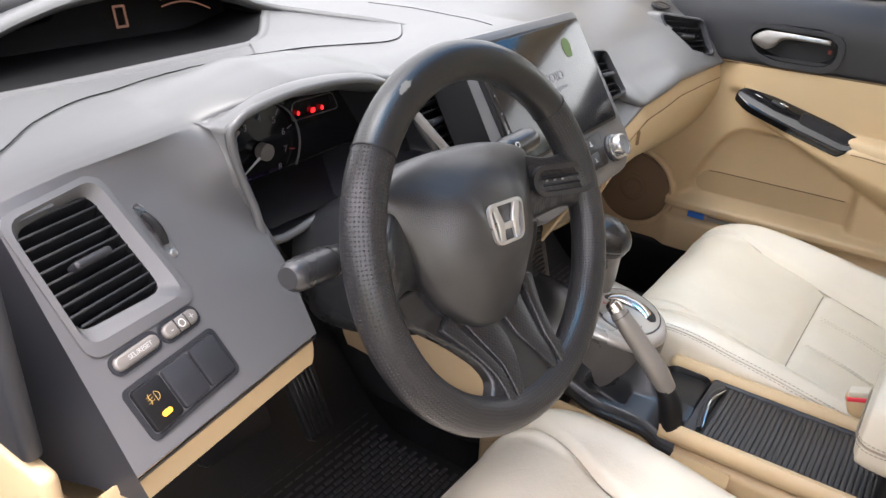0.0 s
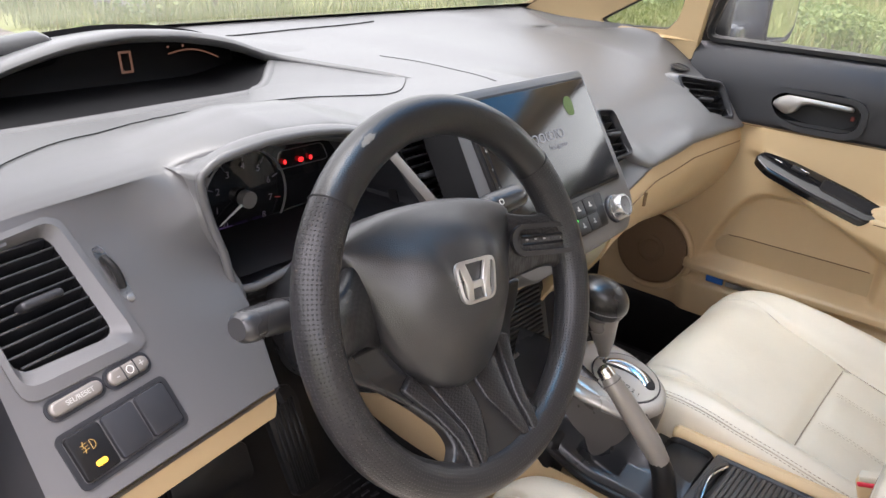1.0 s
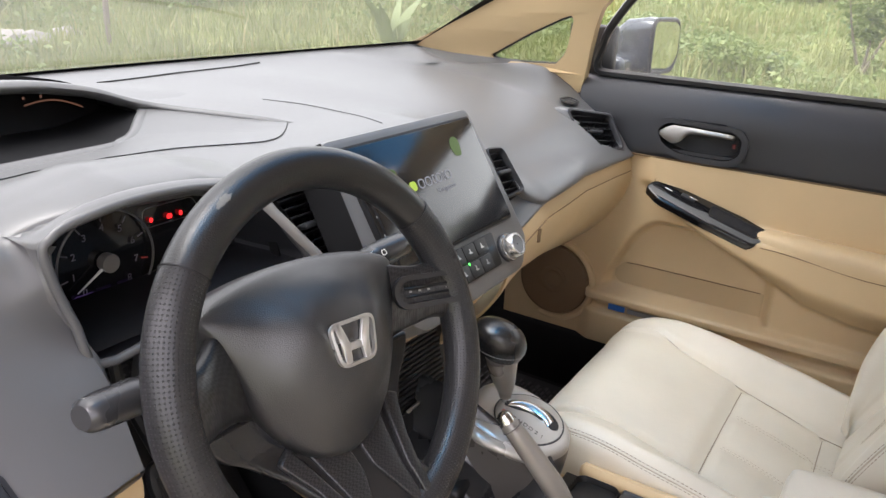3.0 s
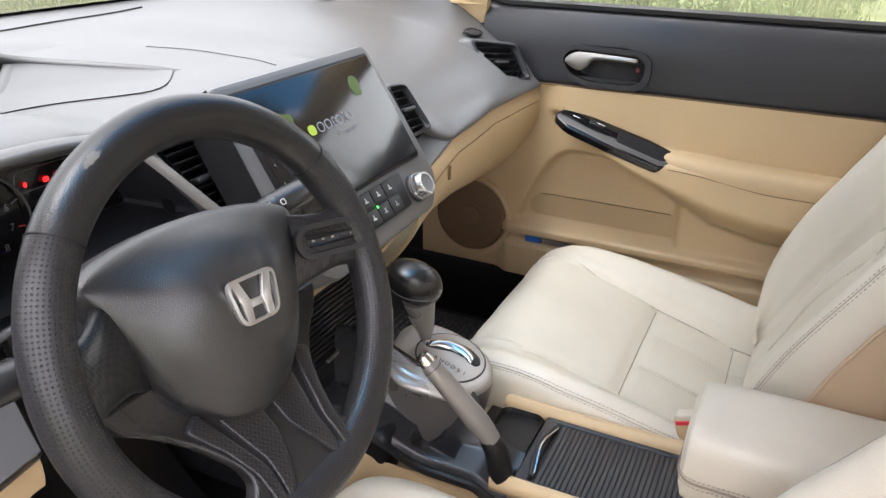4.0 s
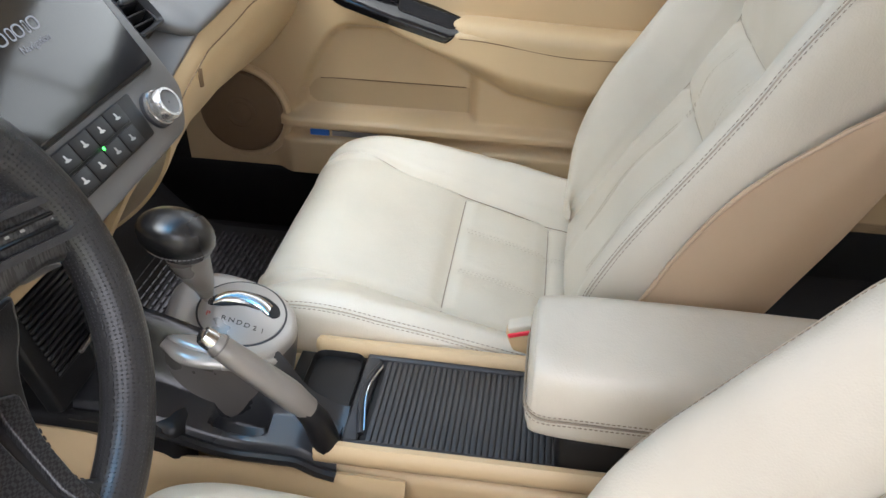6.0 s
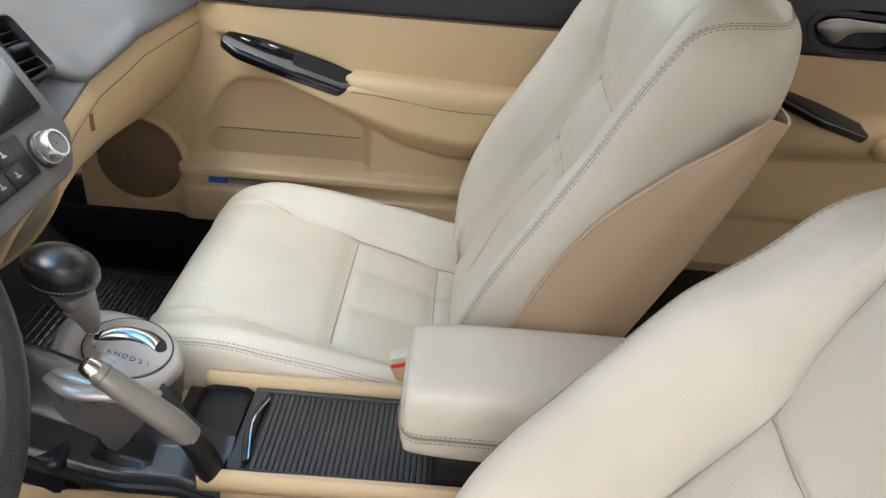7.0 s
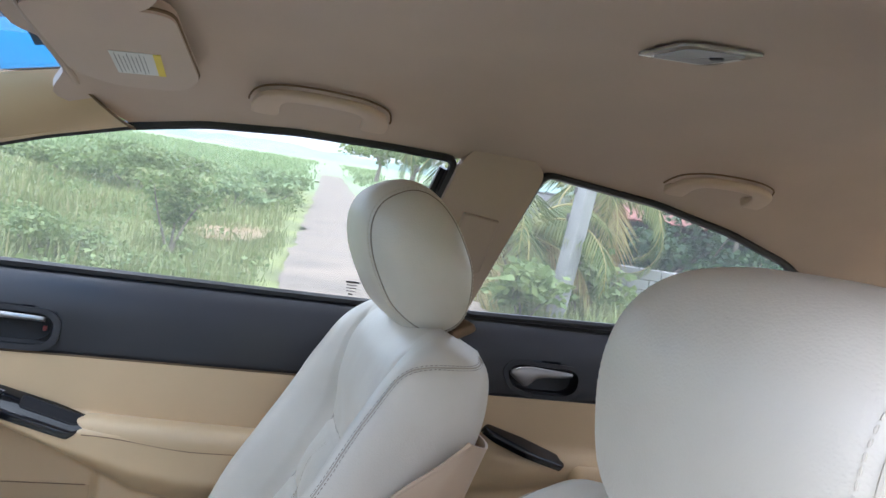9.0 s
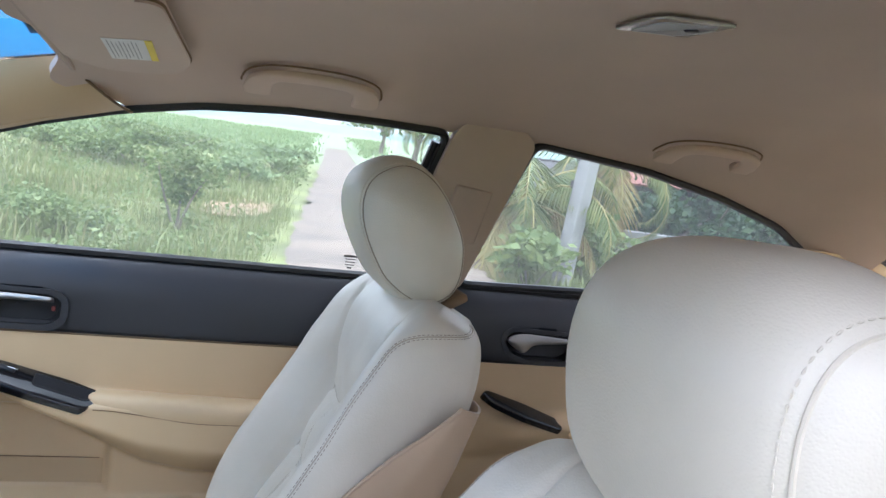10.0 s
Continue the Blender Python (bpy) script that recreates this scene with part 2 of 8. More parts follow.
def crom(pts, n, closed=False):
    """n points along a smooth curve through pts."""
    p = np.asarray(pts, float)
    k = len(p)
    out = []
    spans = k if closed else k - 1
    for i in range(n):
        u = i / n * spans if closed else i / (n - 1) * spans
        j = min(int(u), spans - 1)
        f = u - j
        if closed:
            a, b, c, d = p[(j - 1) % k], p[j % k], p[(j + 1) % k], p[(j + 2) % k]
        else:
            a, b, c, d = p[max(j - 1, 0)], p[j], p[j + 1], p[min(j + 2, k - 1)]
            if j == 0:
                a = 2 * b - c
            if j + 2 > k - 1:
                d = 2 * c - b
        out.append(0.5 * (2 * b + (c - a) * f + (2 * a - 5 * b + 4 * c - d) * f * f + (3 * b - a - 3 * c + d) * f ** 3))
    return np.array(out)


def grid(P, close_u=False, close_v=False, cap=False, keep=None, uv=False):
    """A mesh from an array of points [v][u]."""
    bm = bmesh.new()
    nv, nu = len(P), len(P[0])
    vs = [[bm.verts.new(P[j][i]) for i in range(nu)] for j in range(nv)]
    lay = bm.loops.layers.uv.new("UVMap") if uv else None
    for j in range(nv if close_v else nv - 1):
        for i in range(nu if close_u else nu - 1):
            if keep and not keep(i, j):
                continue
            j2, i2 = (j + 1) % nv, (i + 1) % nu
            f = bm.faces.new((vs[j][i], vs[j][i2], vs[j2][i2], vs[j2][i]))
            if uv:
                for lp, (a, b) in zip(f.loops, ((i, j), (i + 1, j), (i + 1, j + 1), (i, j + 1))):
                    lp[lay].uv = (a / nu * uv[0], b / nv * uv[1])
    if cap:
        for row in (vs[0], vs[-1]):
            bm.faces.new(row)
    return bm


def lofted(secs, nu, nv, closed=True):
    """Points [v][u] of a smooth skin over sections of equal point counts."""
    rows = np.array([crom(s, nu, closed) for s in secs])
    return np.array([crom(rows[:, i], nv) for i in range(nu)]).transpose(1, 0, 2)


def patch(fn, us, vs, keep=None, thick=0.0):
    P = [[fn(u, v) for u in us] for v in vs]
    bm = grid(P, keep=(lambda i, j: keep((us[i] + us[i + 1]) / 2, (vs[j] + vs[j + 1]) / 2)) if keep else None)
    if thick:
        bmesh.ops.recalc_face_normals(bm, faces=bm.faces)
        bmesh.ops.solidify(bm, geom=bm.faces[:], thickness=thick)
    return bm


def tube(path, r, n=10, closed=False, flat=1.0, up=None, cap=True, uv=False):
    """A tube along a path; r is one radius or one for each point; flat squashes it along its second axis."""
    p = np.asarray(path, float)
    k = len(p)
    rs = np.broadcast_to(r, (k,)) if np.ndim(r) == 0 else np.asarray(r)
    rows = []
    prev = None
    for i in range(k):
        t = (p[(i + 1) % k] - p[i - 1]) if closed else p[min(i + 1, k - 1)] - p[max(i - 1, 0)]
        t = t / (np.linalg.norm(t) + 1e-12)
        if up is not None:
            a = np.cross(t, up)
        elif prev is None:
            a = np.cross(t, (0, 0, 1) if abs(t[2]) < 0.9 else (1, 0, 0))
        else:
            a = prev - t * (prev @ t)
        a = a / (np.linalg.norm(a) + 1e-12)
        prev = a
        b = np.cross(t, a)
        th = np.linspace(0, 2 * math.pi, n, endpoint=False)
        rows.append(p[i] + rs[i] * (np.cos(th)[:, None] * a + flat * np.sin(th)[:, None] * b))
    return grid(rows, close_u=True, close_v=closed, cap=cap and not closed, uv=uv)


def frame_of(o, x, y):
    """A pose with its origin at o and its axes along x and, as nearly as may be, y."""
    x = Vector(x).normalized()
    z = x.cross(Vector(y)).normalized()
    y = z.cross(x)
    m = Matrix((x, y, z)).transposed().to_4x4()
    m.translation = Vector(o)
    return m


def rbox(size, bev, m=None, seg=3):
    bm = bmesh.new()
    bmesh.ops.create_cube(bm, size=1, matrix=Matrix.Diagonal((*size, 1)))
    if bev:
        bmesh.ops.bevel(bm, geom=bm.edges[:], offset=bev, segments=seg, profile=0.5, affect="EDGES")
    if m is not None:
        bm.transform(m)
    return bm


def rrect(w, h, r, n=5):
    """The outline of a rectangle with rounded corners."""
    out = []
    for cx, cy, a0 in ((w / 2 - r, h / 2 - r, 0), (-w / 2 + r, h / 2 - r, 90), (-w / 2 + r, -h / 2 + r, 180), (w / 2 - r, -h / 2 + r, 270)):
        for i in range(n + 1):
            a = radians(a0 + 90 * i / n)
            out.append((cx + r * math.cos(a), cy + r * math.sin(a)))
    return out


def rounded(poly, r, n=4):
    """The outline of a polygon with rounded corners."""
    out = []
    k = len(poly)
    for i in range(k):
        p, a, b = (Vector(poly[i]), Vector(poly[i - 1]), Vector(poly[(i + 1) % k]))
        d1, d2 = (a - p), (b - p)
        q = min(r, d1.length * 0.45, d2.length * 0.45)
        s, e = p + d1.normalized() * q, p + d2.normalized() * q
        for j in range(n + 1):
            f = j / n
            out.append(tuple((s * (1 - f) + p * f) * (1 - f) + (p * (1 - f) + e * f) * f))
    return out


def slab(outline, th, m=None, bev=0.0, seg=2):
    """An outline in the xy plane raised to a plate of that thickness along z."""
    bm = bmesh.new()
    vs = [bm.verts.new((x, y, 0)) for x, y in outline]
    f = bm.faces.new(vs)
    r = bmesh.ops.extrude_face_region(bm, geom=[f])
    top = [v for v in r["geom"] if isinstance(v, bmesh.types.BMVert)]
    bmesh.ops.translate(bm, verts=top, vec=(0, 0, th))
    if bev:
        es = [e for e in bm.edges if all(v in top for v in e.verts)]
        bmesh.ops.bevel(bm, geom=es, offset=bev, segments=seg, profile=0.5, affect="EDGES")
    if m is not None:
        bm.transform(m)
    return bm


def ring(outer, inner, th, m=None, lift=0.0):
    """A frame between two outlines of equal point counts."""
    k = len(outer)
    P = [[(*outer[i], 0) for i in range(k)], [(*outer[i], th) for i in range(k)],
         [(*inner[i], th + lift) for i in range(k)], [(*inner[i], 0) for i in range(k)]]
    bm = grid(P, close_u=True, close_v=True)
    if m is not None:
        bm.transform(m)
    return bm


def text_part(name, words, size, m, mat, parent, depth=0.0002):
    cu = bpy.data.curves.new(name, "FONT")
    cu.body, cu.size, cu.align_x, cu.align_y, cu.extrude = words, size, "CENTER", "CENTER", depth
    tmp = bpy.data.objects.new(name, cu)
    me = bpy.data.meshes.new_from_object(tmp)
    bpy.data.objects.remove(tmp)
    bm = bmesh.new()
    bm.from_mesh(me)
    bpy.data.meshes.remove(me)
    bm.transform(m)
    return part(name, bm, mat, parent, smooth=False)


def smooth01(a, b, x):
    t = min(1.0, max(0.0, (x - a) / (b - a)))
    return t * t * (3 - 2 * t)


def dashes(path, step, length, r, lift=None):
    """A row of short stitches along a path."""
    p = np.asarray(path, float)
    seg = np.linalg.norm(np.diff(p, axis=0), axis=1)
    s = np.concatenate([[0], np.cumsum(seg)])
    at = lambda d: np.array([np.interp(d, s, p[:, k]) for k in range(3)])
    bms = []
    bm = bmesh.new()
    d = 0.0
    while d + length < s[-1]:
        a, b = at(d), at(d + length)
        sub = tube([a, (a + b) / 2, b], [r * 0.5, r, r * 0.5], 5)
        me = bpy.data.meshes.new("tmp")
        sub.to_mesh(me)
        sub.free()
        bm.from_mesh(me)
        bpy.data.meshes.remove(me)
        d += step
    return bm


# ---- body shell: headliner, pillars, glass, floor ----
def side_top(y):
    """Height of the upper edge of the side windows."""
    return float(np.interp(y, [-1.45, -1.235, -1.145, -0.98, -0.79, -0.53, -0.37, -0.25, -0.08, 0.07, 0.19, 0.31, 0.42, 0.5], [1.0, 1.12, 1.168, 1.213, 1.248, 1.268, 1.268, 1.268, 1.265, 1.252, 1.229, 1.195, 1.157, 1.13]))


def side_x(z):
    """Half width of the cabin at the side glass, by height."""
    return 0.72 - (z - 0.966) * 0.37


def roof_point(s, y):
    zs = side_top(y) - 0.002
    zc = float(np.interp(y, [-1.4, -1.0, -0.4, 0.0, 0.28], [1.30, 1.36, 1.372, 1.365, 1.315]))
    hw = side_x(zs) + 0.004
    return (s * hw, y, zs + (zc - zs) * (1 - abs(s) ** 2.7))


def liner_front(s):
    """How far ahead the headliner reaches, by the place across the roof."""
    a = abs(s)
    return 0.280 - 0.025 * smooth01(0.42, 0.54, a) * smooth01(0.80, 0.68, a) - 0.095 * smooth01(0.80, 1.0, a)


bm = patch(lambda s, t: roof_point(s, -1.4 + t * (liner_front(s) + 1.4)), np.linspace(-1, 1, 81), np.linspace(0, 1, 60), thick=-0.012)
single("ceiling", bm, LINER, "taupe cloth headliner of the car roof", "headliner", kind="structure")
bm = patch(lambda s, y: tuple(V(*roof_point(s * 1.02, y)) + V(0, 0, 0.035)), np.linspace(-1, 1, 49), np.linspace(-1.45, 0.33, 49), keep=lambda s, y: y < 0.33 - 0.13 * smooth01(0.45, 0.9, abs(s)), thick=0.004)
single("roof_skin", bm, PAINT, "dark painted steel roof skin over the headliner", "roof", kind="structure")


def base_y(x):
    return 1.25 - 0.72 * x * x


def base_z(x):
    return 0.968 + 0.10 * x * x


def screen_point(s, v):
    """The windscreen from its foot (v 0) to its head (v 1)."""
    xb, xt = s * 0.70, s * 0.54
    x = xb + (xt - xb) * v
    y0, z0 = base_y(xb), base_z(xb) - 0.01
    y1, z1 = 0.30 - 0.10 * xt * xt, 1.338 - 0.16 * xt * xt
    return (x, y0 + (y1 - y0) * v, z0 + (z1 - z0) * v + 0.05 * math.sin(math.pi * v))


wind = thing("window_1", (0, 1.0, 1.0), "raked laminated windscreen with a blue tint band", "windscreen", kind="structure")
ob = part("pane", patch(screen_point, np.linspace(-1, 1, 25), np.linspace(0, 1, 17)), SCREEN_PANE, wind)
ob = part("tint_band", patch(lambda s, v: tuple(V(*screen_point(s, v)) + V(0, -0.004, -0.004)), np.linspace(-1, 1, 25), np.linspace(0.80, 1.0, 9)), TINT, wind, "blue shaded band along the top")
ob.visible_shadow = False

def border_point(s, v):
    return tuple(V(*screen_point(s, v)) + V(0, -0.003, -0.003))


part("black_border", patch(border_point, np.linspace(-0.90, 0.90, 25), np.linspace(-0.004, 0.022, 4)), POD_BLACK, wind, "black printed border")
for sg in (-1, 1):
    bm = patch(lambda a, v: border_point(sg * (1 - (1 - a) * float(np.interp(v, [0, 0.3, 1], [0.105, 0.062, 0.045]))), v), np.linspace(0, 1, 4), np.linspace(-0.004, 1.0, 30))
    part("black_border", bm, POD_BLACK, wind, "black printed border")

# cowl, bonnet and wipers outside the windscreen foot
xs = np.linspace(-0.72, 0.72, 25)
bm = patch(lambda x, v: (x, base_y(x) + 0.004 + 0.136 * v, base_z(x) - 0.022 - 0.04 * v), xs, np.linspace(0, 1, 7), thick=0.004)
single("cowl", bm, BLACK, "black plastic cowl below the windscreen", "cowl", kind="structure")
bm = patch(lambda x, v: (x, base_y(x) + 0.14 + 0.75 * v, base_z(x) - 0.065 - 0.30 * v - 0.10 * abs(x) ** 3), xs, np.linspace(0, 1, 9), thick=0.004)
single("bonnet", bm, PAINT, "dark painted bonnet beyond the windscreen", "bonnet", kind="structure")
wiper = thing("wiper", (0.1, 1.28, 0.96), "black windscreen wiper resting on the cowl", "wiper")
part("blade", tube([(x, base_y(x) + 0.02, base_z(x) - 0.024) for x in np.linspace(-0.45, 0.05, 9)], 0.008, 6), RUBBER, wiper)
part("arm", tube([(-0.42, 1.17, 0.948), (-0.1, 1.27, 0.938), (0.15, 1.31, 0.915)], 0.007, 6), BLACK, wiper)
wiper = thing("wiper", (0.5, 1.12, 0.96), "black windscreen wiper resting on the cowl", "wiper")
part("blade", tube([(x, base_y(x) + 0.02, base_z(x) - 0.024) for x in np.linspace(0.08, 0.52, 9)], 0.008, 6), RUBBER, wiper)
part("arm", tube([(x, base_y(x) + 0.05, base_z(x) - 0.034) for x in np.linspace(0.12, 0.60, 7)], 0.007, 6), BLACK, wiper)


def mapped(poly, hole, xfn, thick, mat, name, label, sgn=1, n=70):
    """A side trim plate over a polygon of (y, z), with a hole, bent to the cabin's side."""
    from mathutils.geometry import tessellate_polygon
    loops = [[Vector((a, b, 0)) for a, b in poly]]
    if hole:
        loops.append([Vector((a, b, 0)) for a, b in hole])
    flat = [p for lp in loops for p in lp]
    bm = bmesh.new()
    vs = [bm.verts.new(p) for p in flat]
    for t in tessellate_polygon(loops):
        try:
            bm.faces.new([vs[i] for i in t])
        except ValueError:
            pass
    bmesh.ops.recalc_face_normals(bm, faces=bm.faces)
    bmesh.ops.solidify(bm, geom=bm.faces[:], thickness=thick)
    for v in bm.verts:
        y, z, d = v.co
        v.co = (sgn * (xfn(y, z) + d), y, z)
    return bm


A_OUT = rounded([(0.978, 0.982), (0.90, 0.966), (0.795, 0.955), (0.70, 0.945), (0.635, 0.928), (0.606, 0.925), (0.595, 0.957), (0.580, 1.016), (0.567, 1.060), (0.553, 1.095), (0.53, 1.118), (0.50, 1.134), (0.30, 1.196), (0.20, 1.232), (0.235, 1.262), (0.33, 1.255), (0.755, 1.110), (0.83, 1.070), (0.891, 1.039), (0.978, 0.998)], 0.006)
A_HOLE = rounded([(0.802, 0.985), (0.789, 0.976), (0.727, 0.9755), (0.657, 0.979), (0.636, 1.000), (0.626, 1.022), (0.612, 1.070), (0.617, 1.078), (0.640, 1.070), (0.712, 1.036)], 0.006)


def pillar_in(y, z):
    return side_x(z) - 0.03 - 0.055 * smooth01(0.72, 1.0, y)


for sgn, nm in ((1, "pillar_right"), (-1, "pillar_left")):
    bm = mapped(A_OUT, A_HOLE, pillar_in, 0.02, LINER_TRIM, nm, "", sgn)
    single(nm, bm, BEIGE, "beige plastic windscreen pillar trim with a small corner window", "pillar trim", kind="structure")
    def wrap(t, v, sgn=sgn):
        y = 0.178 + 0.437 * t
        zb = side_top(y) - 0.004
        a = V(side_x(zb) - 0.012, y, zb)
        b_ = V(*screen_point(0.955, 1 - 0.48 * t)) + V(-0.004, -0.006, -0.006)
        q = a * (1 - v) + b_ * v + V(-0.016, -0.010, -0.012) * math.sin(math.pi * v) ** 0.7
        return (sgn * q[0], q[1], q[2])
    single("pillar_wrap", patch(wrap, np.linspace(0, 1, 30), np.linspace(0, 1, 12)), BEIGE, "beige pillar trim along the windscreen edge", "pillar trim", kind="structure")
    single("trim_seam", tube([tuple(V(*wrap(0.0, v)) + V(-sgn * 0.003, -0.003, -0.004)) for v in np.linspace(0.02, 1, 16)], 0.0022, 6), BROWN, "dark seam between headliner and pillar trim", "seam", kind="structure")
    qw = single("quarter_pane", mapped(rounded([(0.83, 0.968), (0.72, 1.042), (0.61, 1.090), (0.594, 1.06), (0.606, 0.968)], 0.01), None, lambda y, z: pillar_in(y, z) + 0.014, 0.003, PANE, "", "", sgn), FILM_PANE,
                "small triangular corner window pane", "window", kind="structure")
    qw.visible_shadow = False
    bm = tube([(sgn * (pillar_in(a, b) + 0.010), a, b) for a, b in A_HOLE], 0.004, 6, closed=True)
    single("rubber_seal", bm, RUBBER, "black rubber seal of the corner window", "seal", kind="structure")

# side windows: outlines by (y, z)
FW = [(0.585, 0.966), (-0.30, 0.966), (-0.372, 1.262), (-0.25, 1.265), (-0.08, 1.262), (0.07, 1.249), (0.19, 1.226), (0.31, 1.193), (0.42, 1.155), (0.50, 1.12), (0.555, 1.05)]
RW = [(-0.455, 0.966), (-1.33, 0.985), (-1.30, 1.06), (-1.235, 1.115), (-1.145, 1.163), (-0.98, 1.209), (-0.79, 1.243), (-0.545, 1.265)]
for k, (poly, nm) in enumerate(((FW, "window_2"), (RW, "window_3"))):
    win = thing(nm, (0.7, poly[0][1], 0.966), "clear side window in a black rubber seal", "side window", kind="structure")
    ob = part("pane", mapped(rounded(poly, 0.02), None, lambda y, z: side_x(z) + 0.012, 0.003, PANE, "", ""), PANE, win)
    ob.visible_shadow = False
    r = rounded(poly, 0.025)
    part("seal", tube([(side_x(b) - 0.002, a, b + (0.004 if b < 1.0 else 0.002)) for a, b in r], 0.0085, 7, closed=True), RUBBER, win, "black rubber seal")
    if k == 0:
        sash = [(side_x(z) - 0.001, -0.285 - 0.066 * (z - 0.97) / 0.27, z) for z in np.linspace(0.972, 1.245, 8)]
        part("sash_strip", tube(sash, 0.011, 8, flat=0.7), GLOSS, win, "gloss black upright strip")
        part("sash_edge", tube([(x - 0.004, y + 0.010, z) for x, y, z in sash], 0.0022, 6), SILVER, win, "thin bright edge")
part("divider_bar", tube([(side_x(z) + 0.004, y, z) for y, z in ((-1.20, 0.97), (-1.215, 1.05), (-1.225, 1.125))], 0.012, 6, flat=0.6), RUBBER, win, "black upright bar")
part("belt_strip", tube([(0.722, y, 0.960 + 0.019 * (-0.455 - y) / 0.875) for y in np.linspace(-0.44, -1.34, 10)], 0.010, 8), RUBBER, win, "black rubber strip at the sill")
# the filming side: rear window and door skin
ob = single("window_4", mapped(rounded(RW, 0.02), None, lambda y, z: side_x(z) + 0.012, 0.003, PANE, "", "", -1), FILM_PANE, "lightly filmed rear side window beside the bench", "side window", kind="structure")
B_OUT = rounded([(-0.30, 0.96), (-0.455, 0.96), (-0.54, 1.262), (-0.50, 1.29), (-0.40, 1.29), (-0.375, 1.262)], 0.02)
for sgn, nm in ((1, "pillar_middle_right"), (-1, "pillar_middle_left")):
    bm = mapped(B_OUT, None, lambda y, z: side_x(z) - 0.026, 0.03, LINER_TRIM, nm, "", sgn)
    single(nm, bm, LINER_TRIM, "taupe plastic middle pillar trim between the doors", "pillar trim", kind="structure")
C_OUT = [(-1.22, 1.125), (-1.33, 1.03), (-1.36, 0.96), (-1.75, 0.96), (-1.75, 1.30), (-1.40, 1.31), (-1.38, 1.12)]
for sgn, nm in ((1, "pillar_rear_right"), (-1, "pillar_rear_left")):
    bm = mapped(C_OUT, None, lambda y, z: side_x(z) - 0.03, 0.03, LINER_TRIM, nm, "", sgn)
    single(nm, bm, BEIGE, "beige plastic rear pillar trim", "pillar trim", kind="structure")
ob = single("window_5", patch(lambda s, v: (s * (0.55 - 0.05 * v), -1.75 + 0.33 * v, 1.0 + 0.30 * v), np.linspace(-1, 1, 9), np.linspace(0, 1, 5)), REAR_PANE, "sloping rear window pane with a light tint", "rear window", kind="structure")
single("parcel_shelf", rbox((1.3, 0.5, 0.03), 0.008, pose(0, -1.62, 0.97)), TAN, "tan cloth shelf behind the rear seat", "shelf", kind="structure")
for y0, y1 in ((-0.45, -1.4),):
    single("door_left_rear", rbox((0.05, y0 - y1, 0.60), 0.01, pose(-0.73, (y0 + y1) / 2, 0.66)), BEIGE, "closed rear door on the near side", "door", kind="structure")

# the driver's door stands open
OD = frame_of((-0.775, 0.66, 0.36), (-0.927, -0.375, 0), (0, 0, 1))
od = thing("door_3", (-0.775, 0.66, 0.36), "open driver's door with grey upper and beige lower trim", "car door", kind="structure")
part("door_shell", rbox((1.02, 0.58, 0.05), 0.02, OD @ pose(0.52, 0.30, -0.05)), PAINT, od, "painted outer door skin")
part("lower_panel", rbox((0.98, 0.42, 0.04), 0.015, OD @ pose(0.52, 0.23, -0.005)), BEIGE, od, "beige moulded lower panel")
part("upper_panel", rbox((0.98, 0.14, 0.05), 0.018, OD @ pose(0.52, 0.52, -0.005)), DASH_DARK, od, "dark grey upper panel")
part("door_armrest", rbox((0.55, 0.06, 0.06), 0.02, OD @ pose(0.60, 0.30, 0.03)), BEIGE, od)
WF = rounded([(0.03, 0.59), (0.95, 0.59), (1.0, 0.88), (0.55, 0.90), (0.30, 0.83)], 0.04)
part("window_frame", tube([tuple(OD @ Vector((a, b, -0.03))) for a, b in WF], 0.016, 8, closed=True), RUBBER, od, "black window frame")
part("pane", slab(WF, 0.003, OD @ pose(0, 0, -0.032)), PANE, od)

# floor, tunnel and footwell
fl = thing("floor", (0, 0, 0.24), "black carpeted car floor", "floor", kind="structure")
part("carpet", patch(lambda x, y: (x, y, 0.25 + 0.42 * smooth01(0.80, 1.25, y) + 0.012 * math.sin(9 * x) * math.sin(7 * y)), np.linspace(-0.74, 0.74, 40), np.linspace(-1.5, 1.2, 60), thick=0.01), CARPET, fl)
part("firewall", rbox((1.5, 0.03, 0.46), 0.005, pose(0, 1.12, 0.69)), CARPET, fl)
part("sill", rbox((0.10, 1.9, 0.14), 0.02, pose(-0.73, 0.1, 0.28)), BLACK, fl)
part("sill", rbox((0.06, 2.6, 0.20), 0.02, pose(0.745, -0.2, 0.30)), BLACK, fl)
part("kick_panel", rbox((0.03, 0.45, 0.36), 0.012, pose(-0.70, 0.80, 0.46)), BLACK, fl)


def mat_rows(x0, x1, y0, y1, z):
    """Rows of raised short bars on a rubber mat, every second row shifted, that rises at the front."""
    bm = bmesh.new()
    rows = int((y1 - y0) / 0.0105)
    for j in range(rows):
        y = y0 + j * 0.0105
        zz = z + 0.30 * smooth01(0.67, 1.01, y) + 0.015 * smooth01(0.36, 0.26, y)
        x = x0 + (0.011 if j % 2 else 0)
        while x < x1 - 0.02:
            t = 0.0035
            q = [(x, y, zz), (x + 0.019, y, zz), (x + 0.019, y + 0.007, zz), (x, y + 0.007, zz)]
            a = [bm.verts.new(p) for p in q]
            b = [bm.verts.new((p[0] + (0.002 if i in (0, 3) else -0.002), p[1] + (0.0015 if i < 2 else -0.0015), p[2] + t)) for i, p in enumerate(q)]
            bm.faces.new(b)
            for i in range(4):
                bm.faces.new((a[i], a[(i + 1) % 4], b[(i + 1) % 4], b[i]))
            x += 0.022
    return bm


